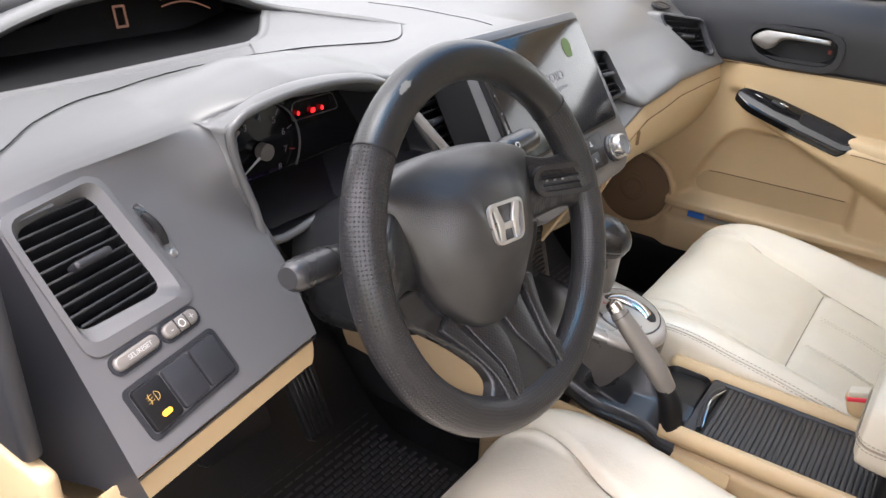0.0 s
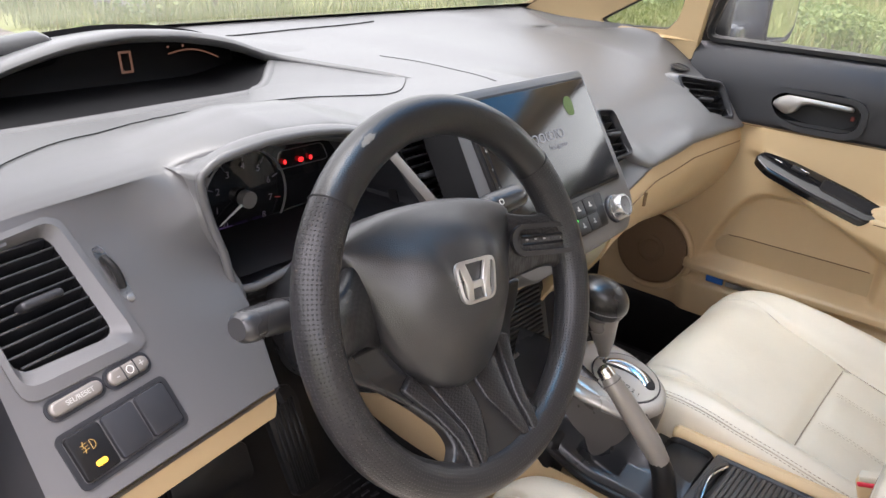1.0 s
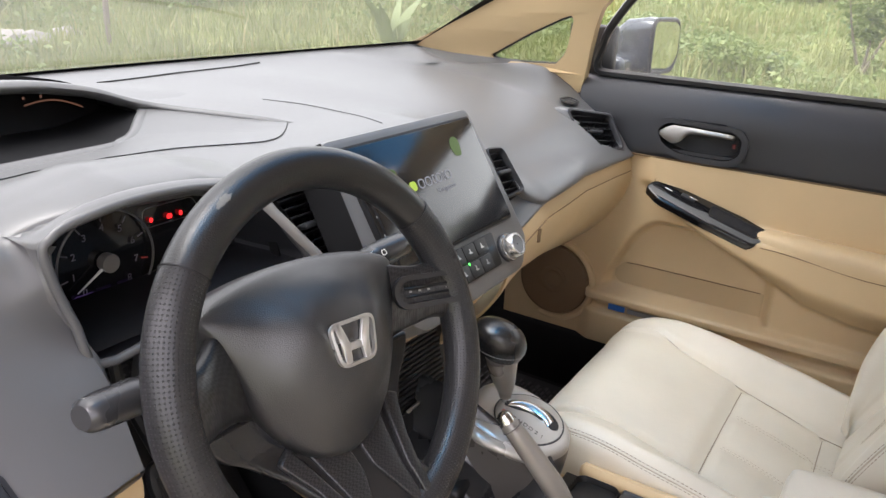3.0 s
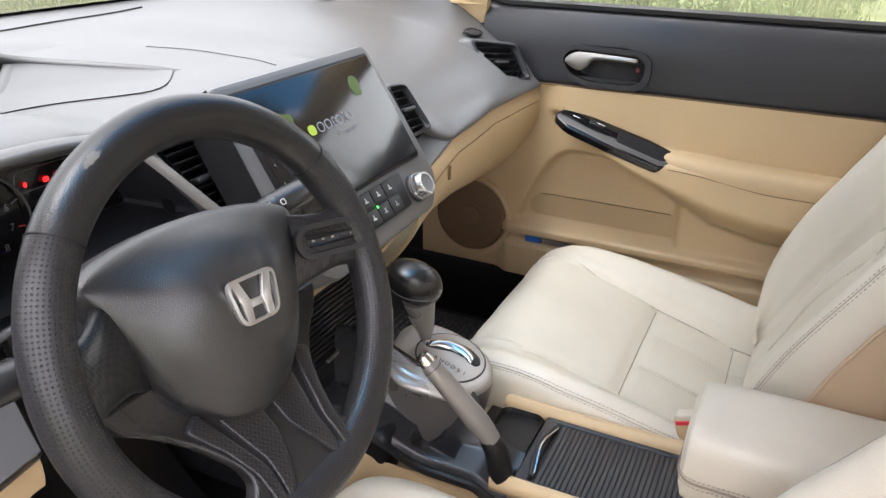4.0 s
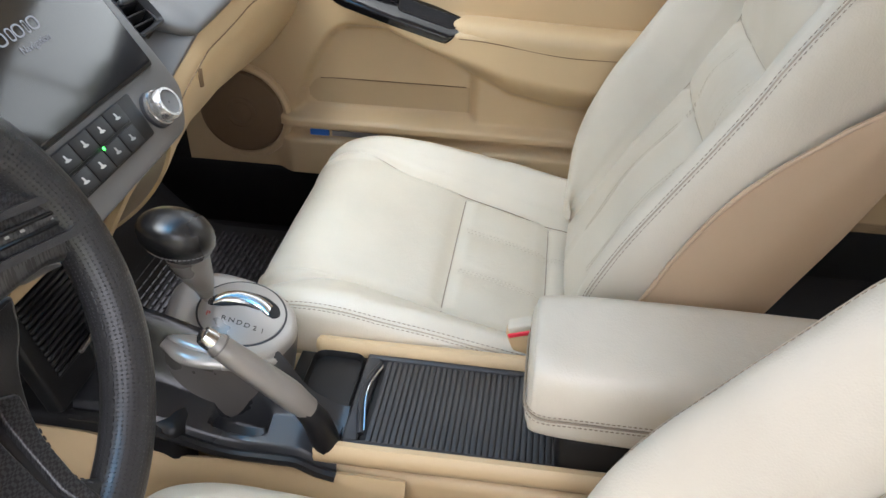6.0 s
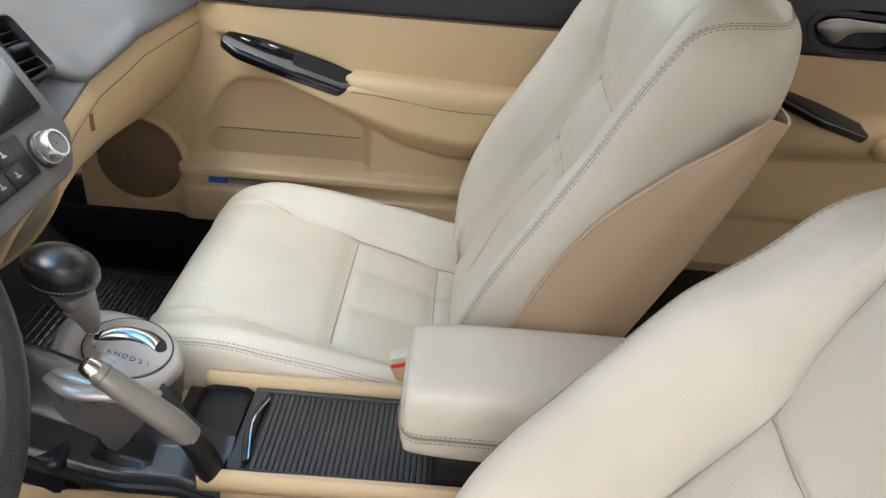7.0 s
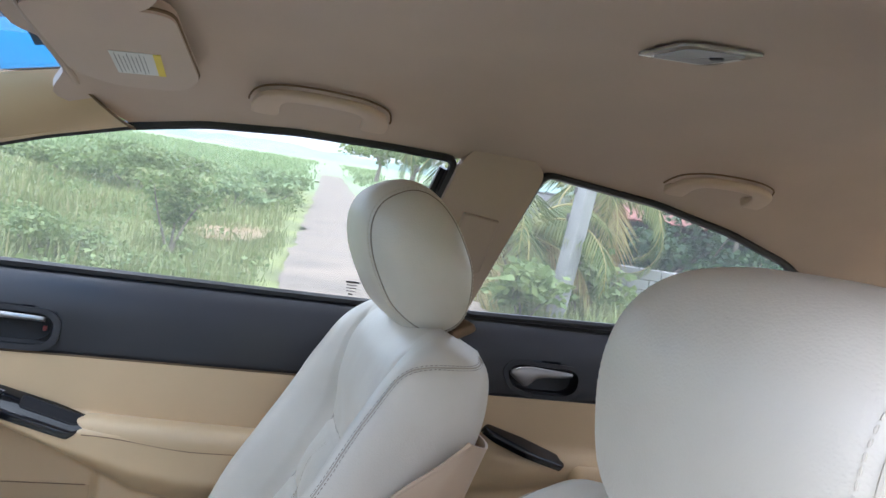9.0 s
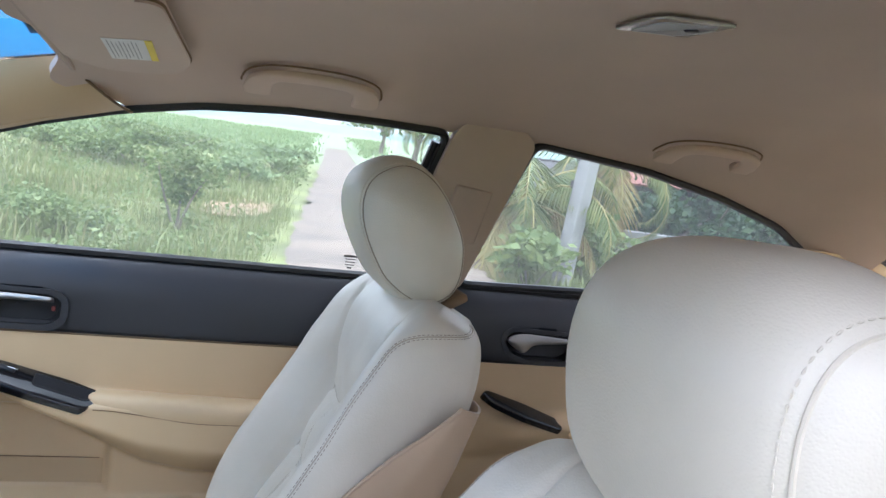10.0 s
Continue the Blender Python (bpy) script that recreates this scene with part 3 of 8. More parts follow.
for x0, x1, nm in ((-0.66, -0.07, "driver"), (0.14, 0.66, "passenger")):
    fm = thing("floor_mat", ((x0 + x1) / 2, 0.55, 0.262), "black rubber floor mat with a raised bar pattern", "floor mat", "floor mats")
    def sheet(x, y):
        return (x, y, 0.268 + 0.30 * smooth01(0.67, 1.01, y) + 0.015 * smooth01(0.36, 0.26, y))
    part("mat", patch(sheet, np.linspace(x0, x1, 20), np.linspace(0.22, 1.02, 40), thick=-0.006), RUBBER, fm)
    tagged(part("bar_pattern", mat_rows(x0 + 0.015, x1 - 0.015, 0.24, 1.00, 0.2745), LIT_BAR_RUBBER, fm, smooth=False), kind="stuff")

# foot pedals
pedal = thing("pedal", (-0.30, 0.80, 0.4), "black ribbed accelerator pedal hanging under the dashboard", "pedal")
pm = frame_of((-0.235, 0.735, 0.44), (1, 0, 0), (0, 0.42, 0.9))
part("pad", slab(rounded([(-0.024, -0.075), (0.024, -0.075), (0.030, 0.06), (0.022, 0.085), (-0.022, 0.085), (-0.030, 0.06)], 0.012), 0.012, pm, 0.003), RUBBER, pedal)
for i in range(5):
    part("rib", rbox((0.0035, 0.13, 0.004), 0.001, pm @ pose(-0.018 + i * 0.009, 0.0, 0.013), 1), RUBBER, pedal)
part("lever", tube([(-0.235, 0.75, 0.50), (-0.235, 0.84, 0.60), (-0.235, 0.86, 0.74)], 0.009, 8), BLACK, pedal)
pedal2 = thing("pedal", (-0.37, 0.80, 0.4), "wide black rubber brake pedal hanging under the dashboard", "pedal")
pm = frame_of((-0.365, 0.745, 0.45), (1, 0, 0), (0, 0.35, 0.9))
part("pad", slab(rrect(0.12, 0.055, 0.012), 0.014, pm, 0.004), RUBBER, pedal2)
part("lever", tube([(-0.365, 0.76, 0.455), (-0.365, 0.84, 0.55), (-0.365, 0.87, 0.74)], 0.010, 8), BLACK, pedal2)


# ---- dashboard ----
dash = thing("dashboard", (0, 0.75, 0.75), "two-tone grey and beige moulded dashboard with a stepped digital display", "dashboard")


def dash_end(x):
    """Rear edge of the top pad: distance ahead and height, by the place across the car."""
    y = float(np.interp(x, [-0.70, -0.60, -0.48, -0.42, -0.34, -0.27, -0.20, -0.14, 0.13, 0.17], [0.552, 0.572, 0.586, 0.566, 0.560, 0.560, 0.562, 0.56, 0.55, 0.55]))
    z = float(np.interp(x, [-0.70, -0.60, -0.48, -0.44, -0.38, -0.30, -0.22, -0.14, 0.13, 0.17], [0.930, 0.935, 0.938, 0.950, 0.960, 0.955, 0.935, 0.935, 0.938, 0.936]))
    return y, z


def pad_section(x):
    """Points of the top pad from the windscreen foot rearwards."""
    y0, z0 = base_y(x) - 0.004, base_z(x) - 0.006
    if abs(x) > 0.61:
        y0 = float(np.interp(abs(x), [0.61, 0.6247, 0.6376, 0.654, 0.677, 0.69, 0.70], [y0, 0.974, 0.9215, 0.873, 0.795, 0.745, 0.725]))
        z0 = float(np.interp(abs(x), [0.61, 0.6247, 0.6376, 0.654, 0.677, 0.69, 0.70], [z0, 0.9955, 0.9885, 0.9825, 0.9810, 0.978, 0.975]))
    ye, ze = dash_end(x)
    w, e = smooth01(0.12, 0.26, x), smooth01(0.58, 0.70, x)
    left = [(y0, z0), (y0 - 0.10, z0 - 0.004), (0.86, 0.948), (0.74, 0.945), (0.655, ze + 0.010), (0.61, ze + 0.010), (ye + 0.012, ze + 0.006), (ye, ze), (ye + 0.004, ze - 0.012), (ye + 0.03, ze - 0.02)]
    k = smooth01(-0.425, -0.475, x)
    soft = left[:4] + [(0.655, ze + 0.009), (ye + 0.042, ze + 0.0085), (ye + 0.020, ze + 0.0065), (ye + 0.008, ze + 0.0035), (ye + 0.002, ze + 0.001), (ye, ze)]
    left = [(a[0] * (1 - k) + b[0] * k, a[1] * (1 - k) + b[1] * k) for a, b in zip(left, soft)]
    yb = 0.455 + 0.02 * smooth01(0.3, 0.7, x)
    zb = float(np.interp(x, [0.14, 0.18, 0.26, 0.41, 0.65, 0.72], [0.785, 0.805, 0.828, 0.836, 0.818, 0.815]))
    right = [(y0, z0), (y0 - 0.10 + 0.07 * e, z0 - 0.006 - 0.020 * smooth01(0.44, 0.60, x) * smooth01(0.70, 0.61, x)), (0.88 - 0.16 * e, 0.958 + 0.018 * e), (0.74 - 0.07 * e, 0.945 + 0.024 * e), (0.64 - 0.01 * e, 0.925 + 0.016 * e), (0.565, 0.897), (0.515, 0.868), (yb + 0.012, zb + 0.018), (yb, zb), (yb + 0.03, zb - 0.012)]
    return [(x, a[0] * (1 - w) + b[0] * w, a[1] * (1 - w) + b[1] * w) for a, b in zip(left, right)]


secs = [pad_section(x) for x in np.linspace(-0.70, 0.70, 141)]
P = np.array([crom(s, 120) for s in secs])
PAD = P.reshape(-1, 3)
PV = frame_of((0.613, 0.526, 0.871), (1, -0.52, -0.12), (0.0, 0.55, 0.84)).inverted()
PV2 = frame_of((0.187, 0.497, 0.880), (1, -0.02, -0.08), (0.22, 0.55, 0.82)).inverted()


def sill_y(x):
    """Front edge of the display opening in the pad."""
    return float(np.mean(np.interp(x + np.linspace(-0.012, 0.012, 5), [-0.60, -0.52, -0.47, -0.41, -0.35, -0.28, -0.2375, -0.206, -0.165, -0.137], [0.775, 0.773, 0.775, 0.779, 0.783, 0.786, 0.788, 0.804, 0.846, 0.874])))


def pad_z(x, y):
    """Height of the top pad at a place in the plan."""
    d = ((PAD[:, :2] - (x, y)) ** 2).sum(1)
    k = d.argsort()[:4]
    w = 1 / (d[k] + 1e-8)
    return float((PAD[k, 2] * w).sum() / w.sum())


def pad_keep(i, j):
    c = Vector((P[j][i] + P[j + 1][i + 1]) / 2)
    if -0.585 < c.x < -0.150 and sill_y(c.x) - 0.006 < c.y < 0.955:
        return False
    a, b = PV @ c, PV2 @ c
    return not ((-0.054 + 0.36 * (0.036 - a.y) < a.x < 0.042 + 0.19 * (0.036 - a.y) and abs(a.y) < 0.037 and abs(a.z) < 0.05) or (abs(b.x) < 0.028 and abs(b.y) < 0.036 and abs(b.z) < 0.05))


def housing_section(x):
    """The pad's rearward slope carried on to the centre stack."""
    yb = 0.455 + 0.02 * smooth01(0.3, 0.7, x)
    zb = float(np.interp(x, [0.14, 0.18, 0.26, 0.41], [0.785, 0.805, 0.828, 0.836]))
    return [(x, y + 0.006, z - 0.005) for y, z in ((0.64, 0.925), (0.565, 0.897), (0.515, 0.868), (yb + 0.012, zb + 0.018), (yb, zb), (yb + 0.03, zb - 0.012))]


HS = np.array([crom(housing_section(x), 60) for x in np.linspace(0.148, 0.285, 40)])


def housing_keep(i, j):
    b = PV2 @ Vector((HS[j][i] + HS[j + 1][i + 1]) / 2)
    return not (abs(b.x) < 0.030 and abs(b.y) < 0.038 and abs(b.z) < 0.05)


part("vent_housing", grid(HS, keep=housing_keep), DASH, dash, "grey slope beside the screen", sharp=60)
bm = grid(P, keep=pad_keep)
part("top_pad", bm, DASH, dash, "grained mid-grey soft top pad", sharp=60)


# driver's side face with the outer air vent
def face(u, v):
    z = 0.768 + (0.936 - 0.768) * v
    xl = -0.668
    xr = float(np.interp(v, [0, 0.28, 0.5, 0.75, 0.95, 1], [-0.455, -0.445, -0.447, -0.468, -0.470, -0.462]))
    x = xl + (xr - xl) * u
    z += 0.012 * (1 - v) * (0.5 - u)
    y = -0.0247 + 0.2537 * x + 0.8044 * z
    w = smooth01(-0.54, -0.45, x) * smooth01(0.82, 0.90, z)
    y = y * (1 - w) + 0.552 * w
    ye, ze = dash_end(x)
    s = smooth01(0.80, 1.0, v)
    return (x, y * (1 - s) + (ye + 0.0005) * s, z * (1 - s) + (ze + 0.0005) * s)


VENT = [(-0.664, 0.921), (-0.584, 0.924), (-0.559, 0.836), (-0.654, 0.842)]


def inside(poly, x, z):
    r = False
    for i in range(len(poly)):
        (x1, z1), (x2, z2) = poly[i - 1], poly[i]
        if (z1 > z) != (z2 > z) and x < (x2 - x1) * (z - z1) / (z2 - z1) + x1:
            r = not r
    return r


bm = patch(face, np.linspace(0, 1, 71), np.linspace(0, 1, 55), keep=lambda u, v: not inside(VENT, face(u, v)[0], face(u, v)[2]))
part("driver_panel", bm, DASH, dash, "grained grey panel round the outer vent", sharp=60)


def cheek(u, v):
    """Closes the panel to the rim of the instrument opening."""
    a = V(*face(1, v))
    z = a[2]
    b = V(float(np.interp(z, [0.76, 0.828, 0.87, 0.93, 0.95], [-0.436, -0.437, -0.454, -0.463, -0.445])), 0.5505 - 0.15 * max(0, 0.9 - z), z)
    return tuple(a * (1 - u) + b * u)


part("cheek", patch(cheek, np.linspace(-0.02, 1, 8), np.linspace(0.2, 0.93, 30)), DASH, dash, "grey cheek beside the instruments", sharp=60)
N_FACE = Vector((0.2537, -1, 0.8044)).normalized()


def on_face(x, z, lift=0.0):
    return Vector((x, -0.0247 + 0.2537 * x + 0.8044 * z, z)) + N_FACE * lift


F_X = (on_face(-0.5, 0.826) - on_face(-0.6, 0.828)).normalized()
F_Y = N_FACE.cross(F_X)


def face_frame(x, z, lift=0.0):
    return frame_of(on_face(x, z, lift), F_X, F_Y)


def face_local(x, z):
    d = on_face(x, z) - on_face(-0.615, 0.88)
    return (d.dot(F_X), d.dot(F_Y))


vent_m = face_frame(-0.615, 0.88)
inner = rounded([face_local(*p) for p in ((-0.656, 0.917), (-0.590, 0.920), (-0.572, 0.848), (-0.650, 0.853))], 0.012)
outer = rounded([face_local(*p) for p in ((-0.668, 0.926), (-0.580, 0.929), (-0.553, 0.832), (-0.657, 0.836))], 0.014)


def vent(parent, inner, outer, m, slats, knob=True, lip=DASH, slat_gap=0.0, deep=0.045):
    """An air vent: bezel, duct, slats and the tab that steers them."""
    k = len(inner)
    out = thing("air_vent", m.translation, "black slatted air vent set in the dashboard", "air vent", "dashboard vents") if parent is None else parent
    bez = grid([[(*p, -0.006) for p in outer], [(*p, 0.002) for p in outer], [(p[0] * 0.55 + q[0] * 0.45, p[1] * 0.55 + q[1] * 0.45, 0.003) for p, q in zip(outer, inner)],
                [(*q, -0.006) for q in inner], [(*q, -0.02) for q in inner]], close_u=True)
    bez.transform(m)
    part("bezel", bez, lip, out, "grey moulded bezel")
    duct = grid([[(*q, -0.006) for q in inner], [(q[0] * 0.97, q[1] * 0.97, -deep) for q in inner]], close_u=True)
    duct.faces.new([duct.verts.new((q[0] * 0.97, q[1] * 0.97, -deep)) for q in inner])
    duct.transform(m)
    part("duct", duct, BLACK, out)
    ylo, yhi = min(q[1] for q in inner), max(q[1] for q in inner)
    for i in range(slats):
        y = ylo + (yhi - ylo) * (i + 0.5) / slats
        hits = []
        for a in range(k):
            p, q = inner[a - 1], inner[a]
            if (p[1] > y) != (q[1] > y):
                hits.append(p[0] + (q[0] - p[0]) * (y - p[1]) / (q[1] - p[1]))
        if len(hits) < 2:
            continue
        x0, x1 = min(hits) - 0.001, max(hits) + 0.001
        part("slat", rbox((x1 - x0, 0.0022, 0.016), 0.0008, m @ pose((x0 + x1) / 2, y, -0.013, -22, 0, 0), 1), GREY_BLACK, out)
    for i in range(5):
        x = min(q[0] for q in inner) * 0.8 + (max(q[0] for q in inner) - min(q[0] for q in inner)) * 0.8 * (i + 0.5) / 5
        part("vane", rbox((0.0018, (yhi - ylo) * 0.86, 0.012), 0, m @ pose(x, (ylo + yhi) / 2, -0.034)), BLACK, out)
    if knob:
        part("tab", rbox((0.034, 0.007, 0.014), 0.003, m @ pose(0, (ylo + yhi) / 2, -0.004)), DASH_DARK, out)
    return out


vent(None, inner, outer, vent_m, 10)
# thumb wheel beside the vent
dial = thing("vent_dial", on_face(-0.556, 0.882), "grey ribbed thumb wheel beside the outer vent", "thumb wheel")
dm = frame_of(on_face(-0.556, 0.882, 0.0), on_face(-0.551, 0.862) - on_face(-0.560, 0.898), N_FACE)
slot = rrect(0.048, 0.011, 0.0054)
part("slot", slab(slot, 0.0012, frame_of(on_face(-0.556, 0.882), on_face(-0.551, 0.862) - on_face(-0.560, 0.898), -F_X), 0), SILVER, dial)
part("wheel", tube([(-0.556 + 0.0, 0, 0)] * 0 + [tuple(on_face(-0.5585 + 0.005 * i / 8, 0.893 - 0.022 * i / 8, 0.0045 * math.sin(math.pi * i / 8))) for i in range(9)], 0.0032, 8), BLACK, dial)
part("dot", slab([(0.0032 * math.cos(a), 0.0032 * math.sin(a)) for a in np.linspace(0, 6.2, 12)], 0.0016, face_frame(-0.551, 0.863), 0.0005), SILVER, dial)


def pill_button(name, x, z, w, h, mat, label, words=None, parent=None):
    t = thing(name, on_face(x, z), label, "button", "dashboard buttons")
    m = face_frame(x, z)
    part("recess", ring(rrect(w + 0.006, h + 0.006, h / 2 + 0.0025, 8), rrect(w + 0.001, h + 0.001, h / 2, 8), 0.0012, m), DASH_DARK, t)
    part("cap", slab(rrect(w, h, h / 2 - 0.0002, 8), 0.0042, m, 0.0022, 3), TITAN, t)
    if words:
        text_part("lettering", words, h * 0.50, m @ pose(0.002, 0, 0.0043), PALE_PRINT, t)
    return t


pill_button("reset_button", -0.624, 0.827, 0.042, 0.0105, SILVER, "warm grey pill-shaped trip reset button", "SEL/RESET")
bt = pill_button("dimmer_button", -0.580, 0.8255, 0.036, 0.0115, SILVER, "warm grey pill-shaped dimmer button with plus and minus")
m = face_frame(-0.580, 0.8255)
text_part("lettering", "-", 0.009, m @ pose(-0.011, 0, 0.0043), PALE_PRINT, bt)
text_part("lettering", "+", 0.009, m @ pose(0.011, 0, 0.0043), PALE_PRINT, bt)
part("ring_mark", tube([tuple(m @ Vector((0.003 * math.cos(a), 0.003 * math.sin(a), 0.0044))) for a in np.linspace(0, 2 * math.pi, 16, endpoint=False)], 0.0004, 4, closed=True), WHITE, bt)
for x in (-0.0055, 0.0055):
    part("groove", rbox((0.0008, 0.0112, 0.001), 0, m @ pose(x, 0, 0.0041)), DASH_DARK, bt)

# row of switches below
sw = thing("switch_panel", on_face(-0.60, 0.797), "three dashboard switches, two of them blank", "switch panel")
m = face_frame(-0.600, 0.797)
part("surround", ring(rrect(0.098, 0.043, 0.006), rrect(0.090, 0.036, 0.004), 0.0012, m), DASH_DARK, sw)
for i in range(3):
    x = -0.030 + 0.030 * i
    part("switch" if i == 0 else "blank", slab(rrect(0.0275, 0.034, 0.003), 0.0035, m @ pose(x, 0.0, 0), 0.0012), BLACK if i == 0 else DASH_DARK, sw)
mm = m @ pose(-0.030, 0, 0.0036)
part("lamp", slab(rrect(0.009, 0.0042, 0.002), 0.0008, mm @ pose(0.001, -0.009, 0), 0.0003), AMBER, sw, "lit amber lamp")
arc = [(0.0005 + 0.0045 * math.cos(a) * 0.8, 0.005 + 0.0035 * math.sin(a), 0.0003) for a in np.linspace(-1.57, 1.57, 9)]
arc = arc + [(0.0005, 0.0015, 0.0003)]
part("fog_mark", tube([tuple(mm @ Vector(p)) for p in arc + [arc[0]]], 0.0003, 4), AMBER_DIM, sw)
for i in range(3):
    part("fog_mark", tube([tuple(mm @ Vector(p)) for p in ((-0.007, 0.0030 + i * 0.0022, 0.0003), (-0.0015, 0.0036 + i * 0.0022, 0.0003))], 0.0003, 4), AMBER_DIM, sw)
part("fog_mark", tube([tuple(mm @ Vector(p)) for p in ((-0.0052, 0.0015, 0.0003), (-0.0042, 0.0045, 0.0003), (-0.0052, 0.0065, 0.0003), (-0.0042, 0.0095, 0.0003))], 0.0003, 4), AMBER_DIM, sw)

# lower edge, end cap and beige knee panel on the driver's side
bm = patch(lambda u, v: (face(0, v)[0] - 0.036 * smooth01(0, 0.25, u), face(0, v)[1] + 0.04 * smooth01(0, 0.2, u) + 0.26 * u * (1 - 0.25 * v), face(0, v)[2] + 0.01 * u), np.linspace(0, 1, 30), np.linspace(-0.12, 1, 20))
part("end_cap", bm, DASH_DARK, dash, "dark grey end cap")
bm = patch(lambda u, v: (face(u, 0)[0], face(u, 0)[1] - 0.002 + 0.016 * v, face(u, 0)[2] - 0.016 * math.sin(v * 1.57)), np.linspace(0, 1, 30), np.linspace(0, 1, 6))
part("lower_lip", bm, DASH_DARK, dash)


def knee(u, v):
    x = -0.695 + 0.243 * u
    x0, y0, z0 = face(min(1, u * 1.9), 0)
    y0 = np.interp(x, [-0.695, -0.46, -0.19], [0.440, 0.482, 0.50])
    z0 = np.interp(x, [-0.695, -0.46, -0.19], [0.757, 0.748, 0.735])
    return (x, y0 + 0.002 + 0.004 * math.sin(min(1, v * 3) * 3.14) * -1 + 0.20 * max(0, v - 0.35), z0 + 0.006 - 0.030 * smooth01(0, 0.40, v) - 0.02 * v)


part("knee_panel", patch(knee, np.linspace(0, 1, 60), np.linspace(0, 1, 14), thick=-0.004), BEIGE, dash, "beige plastic knee panel")
bm = patch(lambda u, v: (-0.698 - 0.012 * math.sin(v * 3.1), 0.442 + 0.30 * u, 0.757 - 0.16 * v), np.linspace(0, 1, 8), np.linspace(0, 1, 8))
part("knee_side", bm, BEIGE, dash, "beige side of the knee panel")
single("jamb_trim", rbox((0.014, 0.52, 0.50), 0.006, pose(-0.712, 0.71, 0.545)), BEIGE, "beige trim of the door jamb below the dashboard end", "jamb trim", kind="structure")
single("jamb_panel", rbox((0.014, 0.50, 0.15), 0.006, pose(-0.711, 0.715, 0.872)), DASH_DARK, "dark grey panel at the dashboard end", "jamb panel", kind="structure")


# ---- instrument cluster under the brow ----
cluster = thing("instrument_cluster", (-0.34, 0.60, 0.88), "dark instrument cluster with a rev counter under the dashboard brow", "instrument cluster")
OPEN = [(-0.466, 0.930), (-0.459, 0.943), (-0.440, 0.951), (-0.39, 0.957), (-0.33, 0.955), (-0.28, 0.946), (-0.238, 0.925), (-0.205, 0.88), (-0.185, 0.845), (-0.24, 0.845), (-0.34, 0.838), (-0.435, 0.828), (-0.452, 0.87)]
ro = crom([(a, b, 0) for a, b in OPEN], 60, True)
cx, cz = -0.335, 0.892
rows = []
for dy, s in ((0.0, 1.03), (-0.004, 1.0), (0.01, 0.97), (0.04, 0.92), (0.078, 0.86)):
    rows.append([(cx + (a - cx) * s, 0.556 + dy - 0.15 * max(0, 0.9 - b) * (1 if dy < 0.02 else 0.4), cz + (b - cz) * s) for a, b, _ in ro])
part("hood", grid(rows, close_u=True), DASH_DARK, cluster, "dark inner hood of the cluster")
lip = [(cx + (a - cx) * 1.012, 0.5515 - 0.15 * max(0, 0.9 - b), cz + (b - cz) * 1.012) for a, b, _ in ro]
part("opening_lip", tube(lip, 0.0042, 10, closed=True), DASH, cluster, "rounded grey lip of the opening")
rows = []
for x, y, z in sorted(q for q in lip if q[2] > 0.936):
    k = smooth01(-0.425, -0.470, x)
    bx, by = x - 0.012 * k, y + 0.050 + 0.004 * k
    bz = pad_z(bx, by) - 0.0030
    mz = pad_z(x - 0.008 * k, y + 0.030) + 0.0022 - 0.0022 * k
    rows.append(crom([(x, y - 0.002, z - 0.002), (x - 0.002 * k, y - 0.001, z + 0.0038 - 0.0028 * k), (x - 0.004 * k, y + 0.012, z + 0.0055 * (1 - k) - 0.0010 * k), (x - 0.008 * k, y + 0.030, mz), (bx, by, bz), (bx, by + 0.008, bz - 0.003)], 22))
part("brow", grid(rows), DASH, cluster, "soft grey brow over the dials", sharp=80)
bm = bmesh.new()
bm.faces.new([bm.verts.new((cx + (a - cx) * 0.865, 0.634, cz + (b - cz) * 0.865)) for a, b, _ in ro])
part("dial_face", bm, GLOSS, cluster, "near-black dial face", smooth=False)


def circle(c, r, n=40, y=0.0, a0=0.0, a1=2 * math.pi, closed=True):
    return [(c[0] + r * math.cos(a), y, c[1] + r * math.sin(a)) for a in np.linspace(a0, a1, n, endpoint=not closed)]


tc = (-0.366, 0.876)
part("rim_ring", tube(circle(tc, 0.051, 48, 0.628), 0.0012, 6, closed=True), DASH, cluster, "thin grey ring")
for i in range(9):
    a = radians(225 - i * 33.75)
    p = [(tc[0] + r * math.cos(a), 0.6315, tc[1] + r * math.sin(a)) for r in (0.040, 0.047)]
    part("tick", tube(p, 0.0007, 4), DIAL_PRINT if i < 7 else RED_PRINT, cluster)
    text_part("numeral", str(i), 0.010, frame_of((tc[0] + 0.034 * math.cos(a), 0.6315, tc[1] + 0.034 * math.sin(a)), (1, 0, 0), (0, 0, 1)), DIAL_PRINT, cluster)
a = radians(212)
part("needle", tube([(tc[0], 0.626, tc[1]), (tc[0] + 0.04 * math.cos(a), 0.6275, tc[1] + 0.04 * math.sin(a))], [0.0017, 0.0006], 5), WHITE, cluster, "white needle")
part("hub", tube([(tc[0], 0.632, tc[1]), (tc[0], 0.622, tc[1])], 0.009, 20), TITAN, cluster)
for x, z, w in ((-0.392, 0.848, 0.018), (-0.368, 0.847, 0.016), (-0.346, 0.847, 0.014)):
    part("readout_bar", rbox((w, 0.0006, 0.005), 0, pose(x, 0.631, z)), VIOLET, cluster)
for x, z, w in ((-0.290, 0.903, 0.006), (-0.276, 0.903, 0.0035), (-0.312, 0.904, 0.003)):
    part("warning_lamp", rbox((w, 0.0008, 0.005), 0.001, pose(x, 0.631, z), 1), RED_LAMP, cluster)
